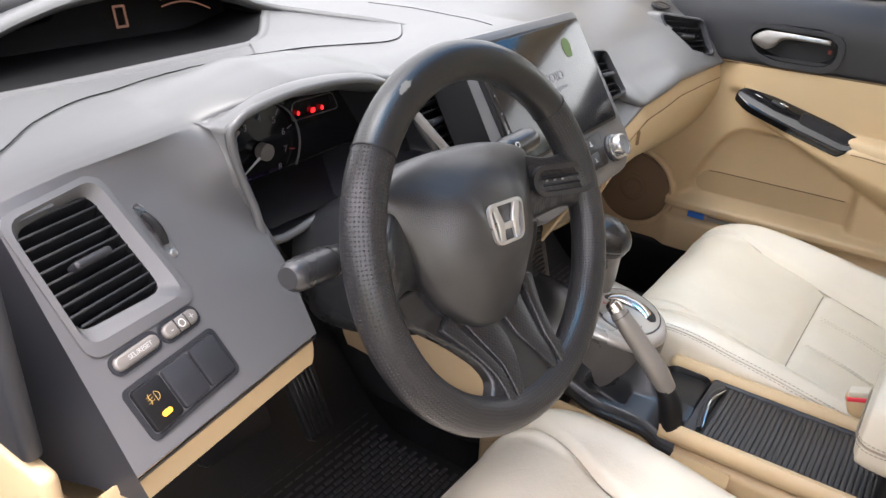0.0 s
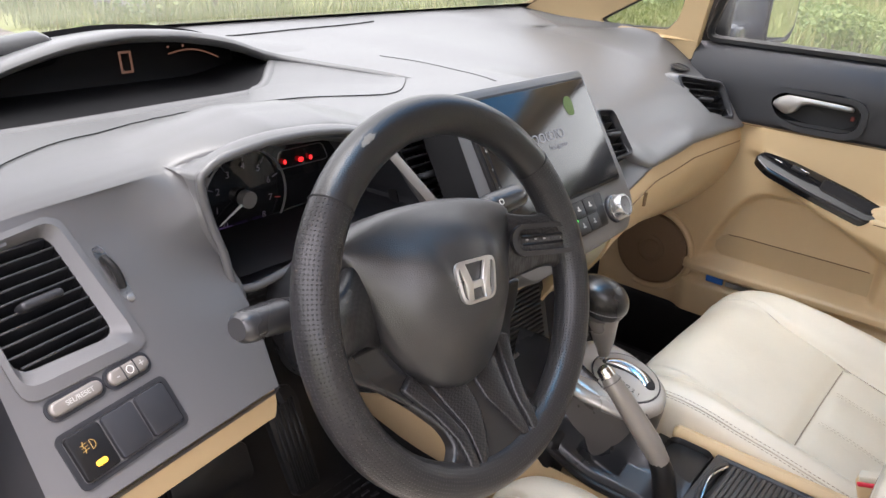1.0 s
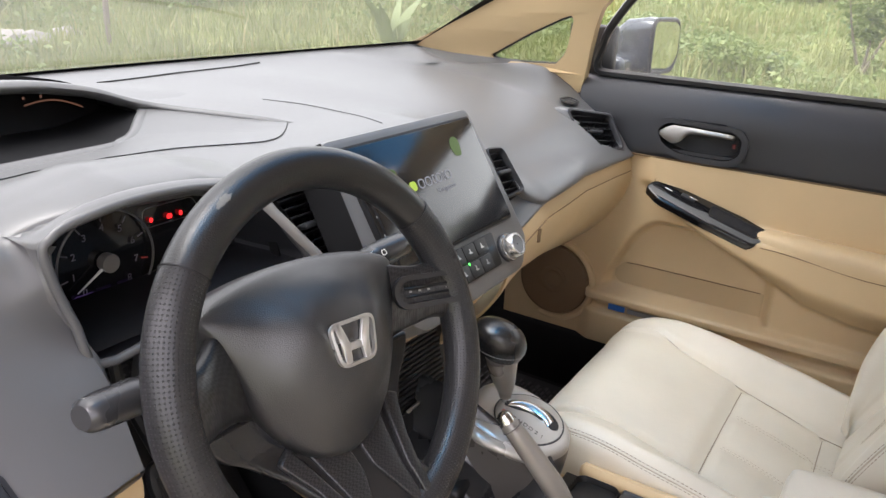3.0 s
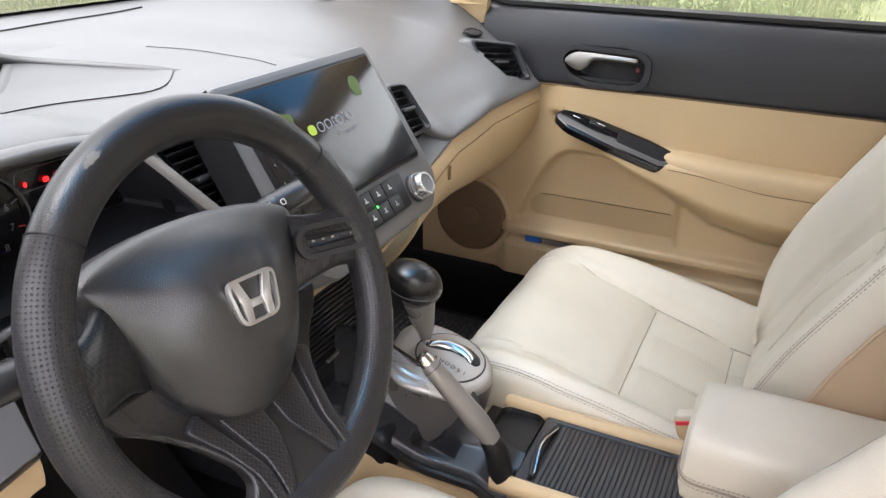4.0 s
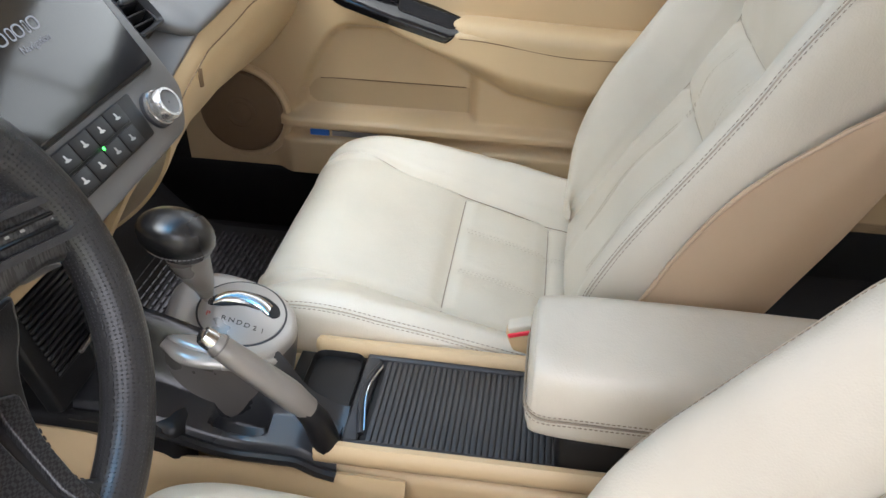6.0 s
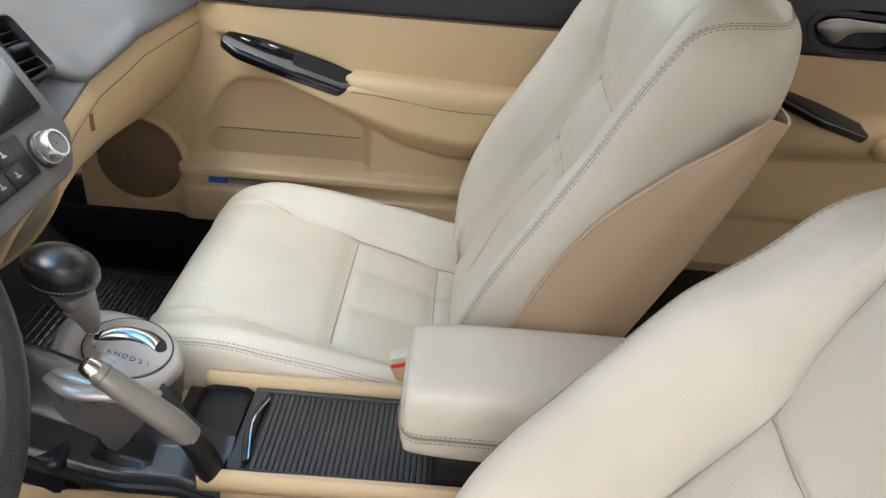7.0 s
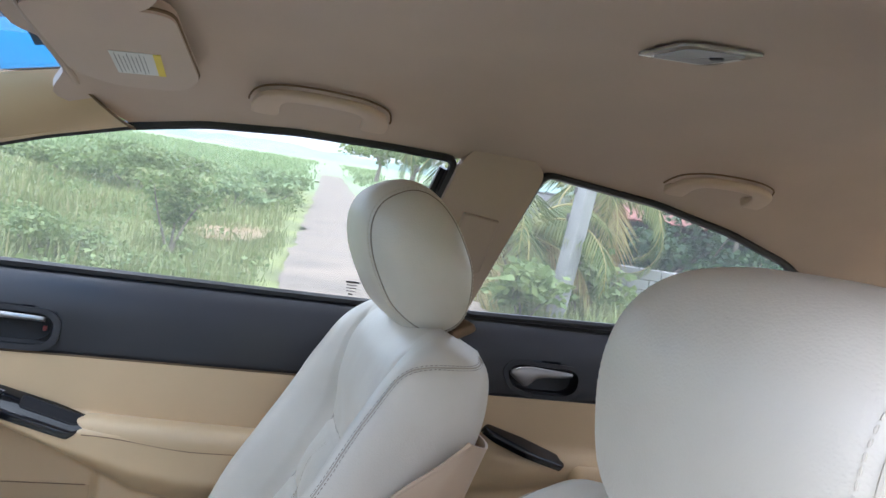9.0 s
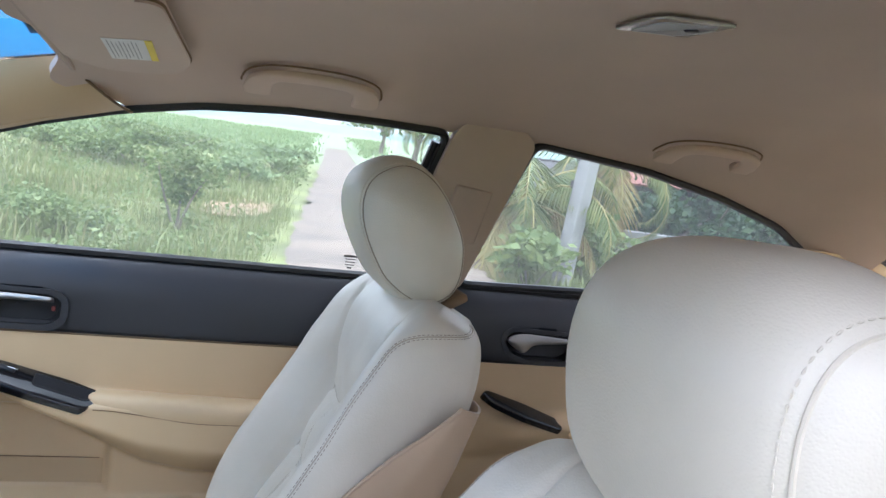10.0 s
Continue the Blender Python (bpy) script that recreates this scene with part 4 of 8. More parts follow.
part("display_frame", tube([(x, 0.629, z) for x, z in rounded([(-0.322, 0.918), (-0.262, 0.918), (-0.252, 0.898), (-0.325, 0.898)], 0.006)], 0.0006, 4, closed=True), DASH, cluster)
bm = patch(lambda x, v: (x, 0.545 + 0.085 * v, 0.838 + 0.012 * v), np.linspace(-0.44, -0.19, 16), np.linspace(0, 1, 5))
part("apron", bm, BLACK, cluster, "black ledge below the dials")

# ---- upper digital display pod ----
pod = thing("display_pod", (-0.33, 0.85, 0.95), "deep-set digital speed display with a curved grey hood", "display pod")


def pod_lip(u):
    """Front edge of the hood from its near end to its tail."""
    x = -0.60 + 0.62 * u
    xs_ = x + np.linspace(-0.02, 0.02, 7)
    z = float(np.mean(np.interp(xs_, [-0.60, -0.54, -0.477, -0.416, -0.34, -0.266, -0.197, -0.137, -0.107, -0.056, -0.010, 0.02], [0.955, 0.972, 0.989, 1.003, 1.009, 1.005, 0.992, 0.969, 0.962, 0.954, 0.9455, 0.934])))
    y = float(np.mean(np.interp(xs_, [-0.60, -0.477, -0.34, -0.197, -0.137, -0.107, -0.056, -0.010, 0.02], [0.83, 0.862, 0.875, 0.872, 0.868, 0.837, 0.781, 0.731, 0.705])))
    return x, y, z


us = np.linspace(0, 1, 50)
rows = []
for u in us:
    x, y, z = pod_lip(u)
    h = z - 0.945
    rows.append(crom([(x, y + 0.012, z - 0.011), (x, y + 0.002, z - 0.006), (x, y, z), (x, y + 0.02, z + 0.004), (x, y + 0.12, z - 0.006 - h * 0.05), (x, y + 0.26, 0.955 + h * 0.35), (x, y + 0.36, 0.958)], 22))
part("hood", grid(rows), DASH, pod, "grey curved hood", sharp=60)


def sill_line(u):
    x = -0.60 + 0.46 * u
    return x, sill_y(x), 0.9465 + 0.016 * smooth01(-0.24, -0.135, x)


rows = []
for u in np.linspace(0, 1, 40):
    x, y, z = sill_line(u)
    rows.append(crom([(x, y - 0.016, z - 0.004), (x, y - 0.008, z + 0.0005), (x, y, z), (x, y + 0.004, z - 0.004)], 12))
part("sill", grid(rows), DASH, pod, "grey lower lip", sharp=60)
rows = []
for u in np.linspace(0, 1, 40):
    x, y, z = sill_line(u)
    rows.append([(x, y + 0.003, z - 0.003), (x, y + 0.02, z - 0.006), (x, y + 0.17, z - 0.004)])
part("floor", grid(rows), POD_BLACK, pod, "black inner floor of the pod")
bm = patch(lambda x, v: (x, 0.925 + 0.02 * v, 0.942 + v * (pod_lip((x + 0.60) / 0.62)[2] - 0.938)), np.linspace(-0.58, -0.155, 40), np.linspace(0, 1, 8))
part("display", bm, POD_BLACK, pod, "dark display window")
DIG = frame_of((-0.322, 0.921, 0.969), (1, 0, 0), (0, 0.15, 1))
o2, i2 = rrect(0.017, 0.027, 0.0015, 2), rrect(0.011, 0.021, 0.0008, 2)
part("digit", ring(o2, i2, 0.0006, DIG), ORANGE_DIGIT, pod, "dim orange zero")
part("gauge_arc", tube([(-0.262 + 0.075 * t, 0.922, 0.974 - 0.010 * t + 0.008 * math.sin(math.pi * t)) for t in np.linspace(0, 1, 12)], 0.0011, 4), ORANGE_DIGIT, pod)
part("gauge_arc", tube([(-0.520 + 0.03 * t, 0.921, 0.957 + 0.013 * t) for t in np.linspace(0, 1, 4)], 0.0012, 4), ORANGE_DIGIT, pod)
for x in (-0.262, -0.240):
    part("gauge_dot", rbox((0.003, 0.0006, 0.003), 0, pose(x, 0.922, 0.983)), ORANGE_DIGIT, pod)
# flush tail panel between hood, opening and pad, with a groove round it
def on_pad(x, y, lift=0.0008):
    return (x, y, pad_z(x, y) + lift)


T_LOW = crom([on_pad(-0.282, 0.7265), on_pad(-0.209, 0.718), on_pad(-0.150, 0.688), on_pad(-0.118, 0.672), on_pad(-0.094, 0.672)], 40)
T_TOP = crom([(-0.141, 0.872, 0.9635), (-0.107, 0.838, 0.9600), (-0.056, 0.782, 0.9520), (-0.012, 0.731, 0.9462)], 40)
T_NEAR = crom([tuple(T_LOW[0]), (-0.258, 0.760, 0.9468), (-0.236, 0.789, 0.9475), (-0.206, 0.806, 0.9500), (-0.165, 0.847, 0.9580), tuple(T_TOP[0])], 30)
T_FAR = crom([tuple(T_LOW[-1]), on_pad(-0.072, 0.683), on_pad(-0.040, 0.707), tuple(T_TOP[-1])], 30)
rows = []
for k, v in enumerate(np.linspace(0, 1, 30)):
    row = []
    for q, u in enumerate(np.linspace(0, 1, 40)):
        c = T_LOW[0] * (1 - u) * (1 - v) + T_LOW[-1] * u * (1 - v) + T_TOP[0] * (1 - u) * v + T_TOP[-1] * u * v
        row.append(tuple(T_LOW[q] * (1 - v) + T_TOP[q] * v + T_NEAR[k] * (1 - u) + T_FAR[k] * u - c))
    rows.append(row)
part("tail_panel", grid(rows), DASH, pod, "smooth grey tail panel", sharp=60)
SEAM = [on_pad(x, y, 0.0011) for x, y, _ in crom([(-0.66, 0.598, 0), (-0.612, 0.633, 0), (-0.569, 0.671, 0), (-0.505, 0.7036, 0), (-0.4245, 0.7085, 0), (-0.357, 0.7196, 0), (-0.282, 0.7255, 0)], 60)]
part("pad_seam", tube(SEAM + [tuple(p) for p in T_LOW[2:]] + [tuple(p) for p in T_FAR[2:]], 0.0007, 6), BLACK, pod)
part("pad_seam", tube([on_pad(x, y, 0.0003) for x, y, _ in crom([(0.085, 0.875, 0), (0.108, 0.800, 0), (0.100, 0.710, 0), (0.070, 0.632, 0)], 40)], 0.0008, 6), DASH_DARK, dash)
part("defroster_slot", tube([on_pad(x, y, 0.0002) for x, y, _ in crom([(-0.034, 1.117, 0), (0.12, 1.120, 0), (0.30, 1.100, 0)], 30)], 0.0022, 6), BLACK, dash)
# small dark gauge perched beside the pod
gad = thing("pressure_gauge", (-0.49, 0.92, 0.97), "small glossy dark gauge perched on the display pod", "gauge")
gm_ = pose(-0.494, 0.925, 0.984, 8, -7, 0)
part("case", rbox((0.175, 0.05, 0.036), 0.016, gm_, 5), GLOSS, gad)
for i in range(4):
    part("scale_mark", rbox((0.010, 0.0008, 0.003), 0, gm_ @ pose(-0.055 + 0.035 * i, -0.0253, 0.001)), RED_PRINT, gad)

# ---- centre stack: vents, head unit, climate panel ----
S_O = Vector((-0.008, 0.488, 0.902))
S_V = Vector((0, 0.074, 0.119)).normalized()
stack_m = frame_of(S_O, (1, 0, 0), S_V)
unit = thing("head_unit", S_O, "large touchscreen head unit showing a start-up picture", "head unit")
part("case", slab(rrect(0.274, 0.152, 0.006), 0.022, stack_m @ pose(0, 0.0, -0.024), 0.003), BLACK, unit)
part("screen_glass", slab(rrect(0.266, 0.144, 0.004), 0.0012, stack_m @ pose(0, 0, -0.002), 0.0005), SCREEN_GLASS, unit, "glossy black screen")
for i, ch in enumerate(range(4)):
    part("touch_key", rbox((0.003, 0.003, 0.0002), 0, stack_m @ pose(-0.126, 0.035 - 0.022 * i, -0.0006)), GREY_PRINT, unit)
# picture on the screen: plain bars and shapes for the logo, and one readable word
lg = stack_m @ pose(-0.004, 0.009, -0.0005)
part("logo_bar", slab(rrect(0.014, 0.012, 0.005), 0.0002, lg @ pose(-0.040, 0.0, 0)), SCREEN_LIME, unit)
for x, w in ((-0.023, 0.013), (-0.008, 0.013), (0.005, 0.007), (0.015, 0.012), (0.026, 0.004), (0.036, 0.013)):
    part("logo_bar", ring(rrect(w, 0.012, min(w, 0.012) * 0.42), rrect(w * 0.7, 0.0088, min(w, 0.012) * 0.28), 0.0002, lg @ pose(x, 0, 0)), SCREEN_GREY, unit)
text_part("lettering", "Navigation", 0.0095, stack_m @ pose(0.018, -0.006, -0.0004), SCREEN_GREY, unit, 0.0001)
part("logo_shape", slab(rounded([(-0.014, -0.02), (0.010, -0.022), (0.018, 0.008), (0.008, 0.022), (-0.010, 0.020), (-0.020, 0.004)], 0.008), 0.0002, stack_m @ pose(0.074, 0.040, -0.0005) @ Matrix.Scale(0.62, 4)), SCREEN_GREEN, unit)
part("logo_shape", slab(rounded([(-0.022, -0.006), (0.020, -0.008), (0.022, 0.004), (0.0, 0.010), (-0.02, 0.007)], 0.004), 0.0002, stack_m @ pose(-0.086, 0.030, -0.0005)), SCREEN_GREEN, unit)

surround = thing("centre_stack", (0, 0.46, 0.82), "grey centre stack around the head unit and climate controls", "centre stack")
OUT = rounded([(-0.155, 0.088), (0.150, 0.088), (0.158, -0.03), (0.160, -0.110), (0.120, -0.145), (-0.12, -0.150), (-0.165, -0.11)], 0.014)
part("fascia", slab(OUT, 0.045, stack_m @ pose(0, 0, -0.052), 0.006), DASH, surround, "grained grey fascia")
bm = patch(lambda w, v: tuple(stack_m @ Vector((-0.1575 - 0.010 * v, 0.086 - 0.20 * v, -0.054 + 0.050 * w))), np.linspace(0, 1, 5), np.linspace(0, 1, 12))
part("side_cover", bm, BLACK, surround, "black side of the stack")
clim = surround
cm = stack_m @ pose(-0.012, -0.101, -0.0065)
clim = part("climate_panel", slab(rounded([(-0.075, 0.020), (0.088, 0.020), (0.082, -0.024), (-0.072, -0.024)], 0.004), 0.002, cm, 0.0006), BLACK, surround, "dark climate keys with white symbols")
for j, (cnt, x0, yy, w) in enumerate(((5, -0.060, 0.0095, 0.0265), (5, -0.060, -0.0125, 0.0260))):
    for i in range(cnt):
        km = cm @ pose(x0 + i * (w + 0.0012), yy, 0.0018)
        part("key", slab(rrect(w, 0.0195, 0.0015), 0.0022, km, 0.0006), BLACK, clim)
        s = km @ pose(0, 0.001, 0.0024)
        part("symbol", slab(rounded([(-0.0042, -0.002), (-0.001, -0.0034), (0.0042, -0.0034), (0.0035, -0.0018), (0.0012, -0.0012), (0.0006, 0.003), (-0.0016, 0.0036), (-0.0012, -0.0004)], 0.0006), 0.0002, s), PALE_PRINT if (j, i) not in ((1, 4), (1, 3)) else GREY_PRINT, clim)
part("lamp", rbox((0.0032, 0.0032, 0.001), 0.0004, cm @ pose(0.010, -0.0030, 0.0042), 1), GREEN_LAMP, clim, "lit green lamp")


def knob(parent, m, r, h, ring_mat, cap_mat):
    prof = [(r * 1.08, 0), (r * 1.08, h * 0.25), (r, h * 0.3), (r * 0.98, h * 0.85), (r * 0.88, h), (r * 0.74, h)]
    th = np.linspace(0, 2 * math.pi, 36, endpoint=False)
    bm = grid([[(a * math.cos(t), a * math.sin(t), b) for t in th] for a, b in prof], close_u=True)
    bm.transform(m)
    part("skirt", bm, ring_mat, parent, "chromed skirt")
    bm = grid([[(a * math.cos(t), a * math.sin(t), b) for t in th] for a, b in ((r * 0.75, h), (r * 0.72, h * 0.93), (r * 0.4, h * 0.90), (0.001, h * 0.89))], close_u=True)
    bm.transform(m)
    part("cap", bm, cap_mat, parent)


kn = part("climate_knob", slab([(0.0195 * math.cos(a), 0.0195 * math.sin(a)) for a in np.linspace(0, 2 * math.pi, 32, endpoint=False)], 0.004, stack_m @ pose(0.096, -0.110, -0.007), 0.001), DASH_DARK, surround, "round silver-ringed temperature knob")
knob(kn, stack_m @ pose(0.096, -0.110, -0.004), 0.0168, 0.018, SILVER, DASH)
# inner vents either side of the screen
lv = [(-0.058, 0.046), (0.016, 0.044), (0.073, -0.050), (0.000, -0.048)]
m = frame_of((-0.160, 0.553, 0.880), (1, 0.05, -0.02), (0, 0.30, 0.95))
vent(None, rounded(lv, 0.004), rounded([(a * 1.04, b * 1.05) for a, b in lv], 0.006), m, 9, lip=BLACK)
m2 = frame_of((0.187, 0.497, 0.880), (1, -0.02, -0.08), (0.22, 0.55, 0.82))
lv2 = [(-0.024, 0.034), (0.016, 0.032), (0.028, -0.030), (-0.024, -0.034)]
vent(None, rounded(lv2, 0.006), rounded([(a * 1.20, b * 1.16) for a, b in lv2], 0.010), m2, 6, lip=DASH_DARK)
bm = patch(lambda u, v: (-0.243 + 0.077 * v + 0.0080 * u, 0.548 - 0.040 * v + 0.004 * u * u, 0.928 - 0.100 * v), np.linspace(-1, 1, 7), np.linspace(0, 1, 14), thick=-0.006)
part("trim_strip", bm, PLATE, surround, "grey strip beside the vent")
bm = patch(lambda u, v: ((-0.141 + 0.058 * v) * (1 - u) - 0.132 * u, (0.552 - 0.006 * v) * (1 - u) + (0.526 - 0.080 * v) * u, (0.930 - 0.095 * v) * (1 - u) + (0.962 - 0.126 * v) * u), np.linspace(0, 1, 8), np.linspace(0, 1, 10), thick=-0.004)
part("side_panel", bm, BLACK, surround)

dfr = thing("defroster_outlet", (0.632, 0.596, 0.918), "small oval grey defroster outlet at the dashboard end", "air outlet")
om = frame_of((0.632, 0.596, 0.9185), (1, 0.0, -0.02), (0, 0.96, 0.28))
part("rim", ring(rrect(0.052, 0.030, 0.0145, 8), rrect(0.044, 0.022, 0.0105, 8), 0.0022, om), DASH_DARK, dfr)
part("well", slab(rrect(0.044, 0.022, 0.0105, 8), 0.0008, om), DASH, dfr)
for i in range(4):
    part("slat", rbox((0.036, 0.0016, 0.0012), 0, om @ pose(0, -0.0075 + 0.005 * i, 0.0012)), DASH_DARK, dfr)
# passenger's end vent
pv = frame_of((0.613, 0.526, 0.871), (1, -0.52, -0.12), (0.0, 0.55, 0.84))
q = [(-0.056, 0.036), (0.040, 0.030), (0.054, -0.028), (-0.030, -0.036)]
qo = rounded([(a * 1.20, b * 1.22) for a, b in q], 0.012)
vent(None, rounded(q, 0.008), qo, pv, 6, lip=DASH_DARK)
bm = grid([[tuple(pv @ Vector((a * k, b * k2, d))) for a, b in qo] for k, k2, d in ((1.0, 1.0, 0.0005), (1.06, 1.08, -0.0015), (1.16, 1.20, -0.012), (1.25, 1.3, -0.034))], close_u=True)
part("vent_pod", bm, DASH, dash, "grey swell round the end vent", sharp=60)


# beige glovebox below the passenger's pad
def glove(u, v):
    x = 0.135 + 0.565 * u
    yb = 0.455 + 0.02 * smooth01(0.3, 0.7, x)
    zb = float(np.interp(x, [0.14, 0.18, 0.26, 0.41, 0.65, 0.72], [0.785, 0.805, 0.828, 0.836, 0.818, 0.815]))
    y = yb + 0.006 - 0.012 * math.sin(min(1, v * 4) * 1.57) * (1 if v < 0.25 else 1) + 0.16 * v ** 2.2
    return (x, y, zb - 0.004 - 0.23 * v + (0.03 * (1 - u)) * v)


part("glovebox", patch(glove, np.linspace(0, 1, 40), np.linspace(0, 1, 30), thick=-0.004), BEIGE, dash, "beige plastic glovebox and lower dash")
part("glovebox_latch", tube([glove(0.17, 0.12), glove(0.165, 0.17), glove(0.17, 0.22)], 0.004, 6), BROWN, dash)
GR = [tuple(V(*glove(u, 0.10)) + V(0, -0.003, 0)) for u in np.linspace(0.06, 0.97, 30)]
part("seam", tube(GR, 0.0009, 5), BROWN, dash)
bm = patch(lambda u, v: (-0.14 + 0.27 * u, 0.445 + 0.03 * v, 0.772 - 0.05 * v), np.linspace(0, 1, 8), np.linspace(0, 1, 6), thick=-0.004)
part("lower_stack", bm, BEIGE, dash, "beige strip under the climate panel")
bm = tube([(0.125, 0.46, 0.76), (0.10, 0.50, 0.70), (0.055, 0.53, 0.63), (0.03, 0.54, 0.56)], [0.018, 0.016, 0.014, 0.014], 8, flat=0.5)
part("stack_leg", bm, BEIGE, dash, "beige curved side of the stack")

# ---- steering column and wheel ----
WC = Vector((-0.3413, 0.359, 0.8519))
TILT_W, YAW_W = radians(21.3), 0.0494
AX = Vector((-math.sin(YAW_W) * math.cos(TILT_W), -math.cos(YAW_W) * math.cos(TILT_W), math.sin(TILT_W)))
wheel_m = frame_of(WC, (math.cos(YAW_W), -math.sin(YAW_W), 0), (0, math.sin(TILT_W), math.cos(TILT_W))) @ Matrix.Rotation(radians(0.0), 4, "Z")
col = thing("steering_column", (-0.325, 0.5, 0.78), "black plastic steering column shroud with two stalks", "steering column")
secs = []
for d, w, h, z in ((0.02, 0.05, 0.05, 0), (0.035, 0.075, 0.066, -0.006), (0.08, 0.085, 0.072, -0.010), (0.15, 0.082, 0.072, -0.012), (0.20, 0.075, 0.066, -0.012)):
    secs.append([tuple(wheel_m @ Vector((w * math.copysign(abs(math.cos(a)) ** 0.7, math.cos(a)), z + h * math.copysign(abs(math.sin(a)) ** 0.8, math.sin(a)), -d))) for a in np.linspace(0, 2 * math.pi, 16, endpoint=False)])
part("shroud", grid(lofted(secs, 48, 24), close_u=True, cap=True), GREY_BLACK, col)


def stalk(parent, pts, rad, label, cap_mat):
    """A column stalk: slim root, oval barrel, grooved ring and a turned end cap."""
    p = crom(pts, 40)
    t = np.linspace(0, 1, 40)
    r = np.interp(t, [0, 0.25, 0.40, 0.50, 0.56, 0.565, 0.60, 0.605], [rad * 0.66, rad * 0.84, rad * 1.0, rad * 1.08, rad * 1.10, rad * 0.98, rad * 0.98, rad * 1.10])
    st_ = part("stalk", tube(p[:27], r[:27], 18, flat=0.88), STALK, parent, label)
    part("ring", tube(p[25:28], rad * 1.03, 18, flat=0.88), BLACK, st_)
    f = np.linspace(0, 1, 14)
    part("end_cap", tube(p[26:], np.interp(f, [0, 0.06, 0.72, 0.90, 0.96, 1.0], [rad * 1.02, rad * 1.14, rad * 1.10, rad * 1.02, rad * 0.90, rad * 0.72]), 18, flat=0.90), cap_mat, st_, "turning end cap")
    return p


stalk(col, [(-0.405, 0.440, 0.842), (-0.44, 0.436, 0.848), (-0.48, 0.431, 0.859), (-0.528, 0.425, 0.867)], 0.0132, "black headlamp stalk", STALK)
stalk(col, [(-0.292, 0.446, 0.862), (-0.258, 0.437, 0.874), (-0.215, 0.430, 0.882), (-0.160, 0.428, 0.885)], 0.0135, "black wiper stalk", STALK)
sm = frame_of((-0.458, 0.420, 0.866), (1, -0.1, -0.15), (0.15, 0.45, 0.9))
for dx, dy in ((-0.004, 0.004), (0.006, 0.003), (0.0, -0.005), (0.009, -0.006)):
    part("stalk_mark", ring(rrect(0.005, 0.0045, 0.002, 3), rrect(0.0035, 0.003, 0.0013, 3), 0.0003, sm @ pose(dx, dy, 0.0)), WHITE, col)
sm = frame_of((-0.222, 0.4300, 0.8810), (1, -0.1, 0.15), (-0.1, 0.60, 0.80))
text_part("lettering", "MIST", 0.0062, sm @ pose(-0.004, 0.004, 0.0142), WHITE, col)
text_part("lettering", "OFF", 0.0062, sm @ pose(-0.003, -0.0035, 0.0142), WHITE, col)
part("stalk_mark", ring(rrect(0.006, 0.006, 0.002, 3), rrect(0.0042, 0.0042, 0.0013, 3), 0.0003, sm @ pose(0.014, 0.0, 0.0146)), WHITE, col)

wheel = thing("steering_wheel", WC, "black leather-wrapped three-spoke steering wheel with a worn patch", "steering wheel")
RC, RR = 0.1567, 0.0175


def rim_arc(a0, a1, n, r=RR, off=0.0):
    return [tuple(wheel_m @ Vector(((RC + off) * math.cos(a), (RC + off) * math.sin(a), 0))) for a in np.linspace(radians(a0), radians(a1), n)]


part("rim_grip", tube(rim_arc(36.0, 138.0, 40), RR, 18, up=tuple(AX), cap=False), LEATHER, wheel, "smooth black leather top of the rim")
part("rim", tube(rim_arc(137.5, 396.5, 100), RR * 1.008, 18, up=tuple(AX), cap=False, uv=(0.32, 2.1)), PERF, wheel, "perforated black leather rim")
for a in (137.8, 36.2):
    part("rim_seam", tube([tuple(wheel_m @ Vector(((RC + RR * 1.015 * math.cos(t)) * math.cos(radians(a)), (RC + RR * 1.015 * math.cos(t)) * math.sin(radians(a)), RR * 1.015 * math.sin(t)))) for t in np.linspace(0, 2 * math.pi, 20, endpoint=False)], 0.0008, 5, closed=True), BLACK, wheel)
bm = dashes([tuple(wheel_m @ Vector(((RC - RR * 0.98) * math.cos(a), (RC - RR * 0.98) * math.sin(a), RR * 0.25))) for a in np.linspace(radians(280), radians(365), 60)], 0.0055, 0.004, 0.0009)
part("stitching", bm, RUBBER, wheel)
# bare spot where the leather has worn through
pa = radians(118.0)


def worn(u, v):
    a = pa + u * 0.075
    t = 0.95 + v * 0.32
    k = RR * 1.012
    return tuple(wheel_m @ Vector(((RC + k * math.cos(t)) * math.cos(a), (RC + k * math.cos(t)) * math.sin(a), k * math.sin(t))))


us = np.linspace(-1, 1, 21)
part("worn_patch", patch(worn, us, us, keep=lambda u, v: u * u + v * v * 1.6 < 0.42 + 0.10 * math.sin(3 * math.atan2(v, u) + 1) + 0.07 * math.sin(7 * math.atan2(v, u))), WORN, wheel, "bare grey worn patch")

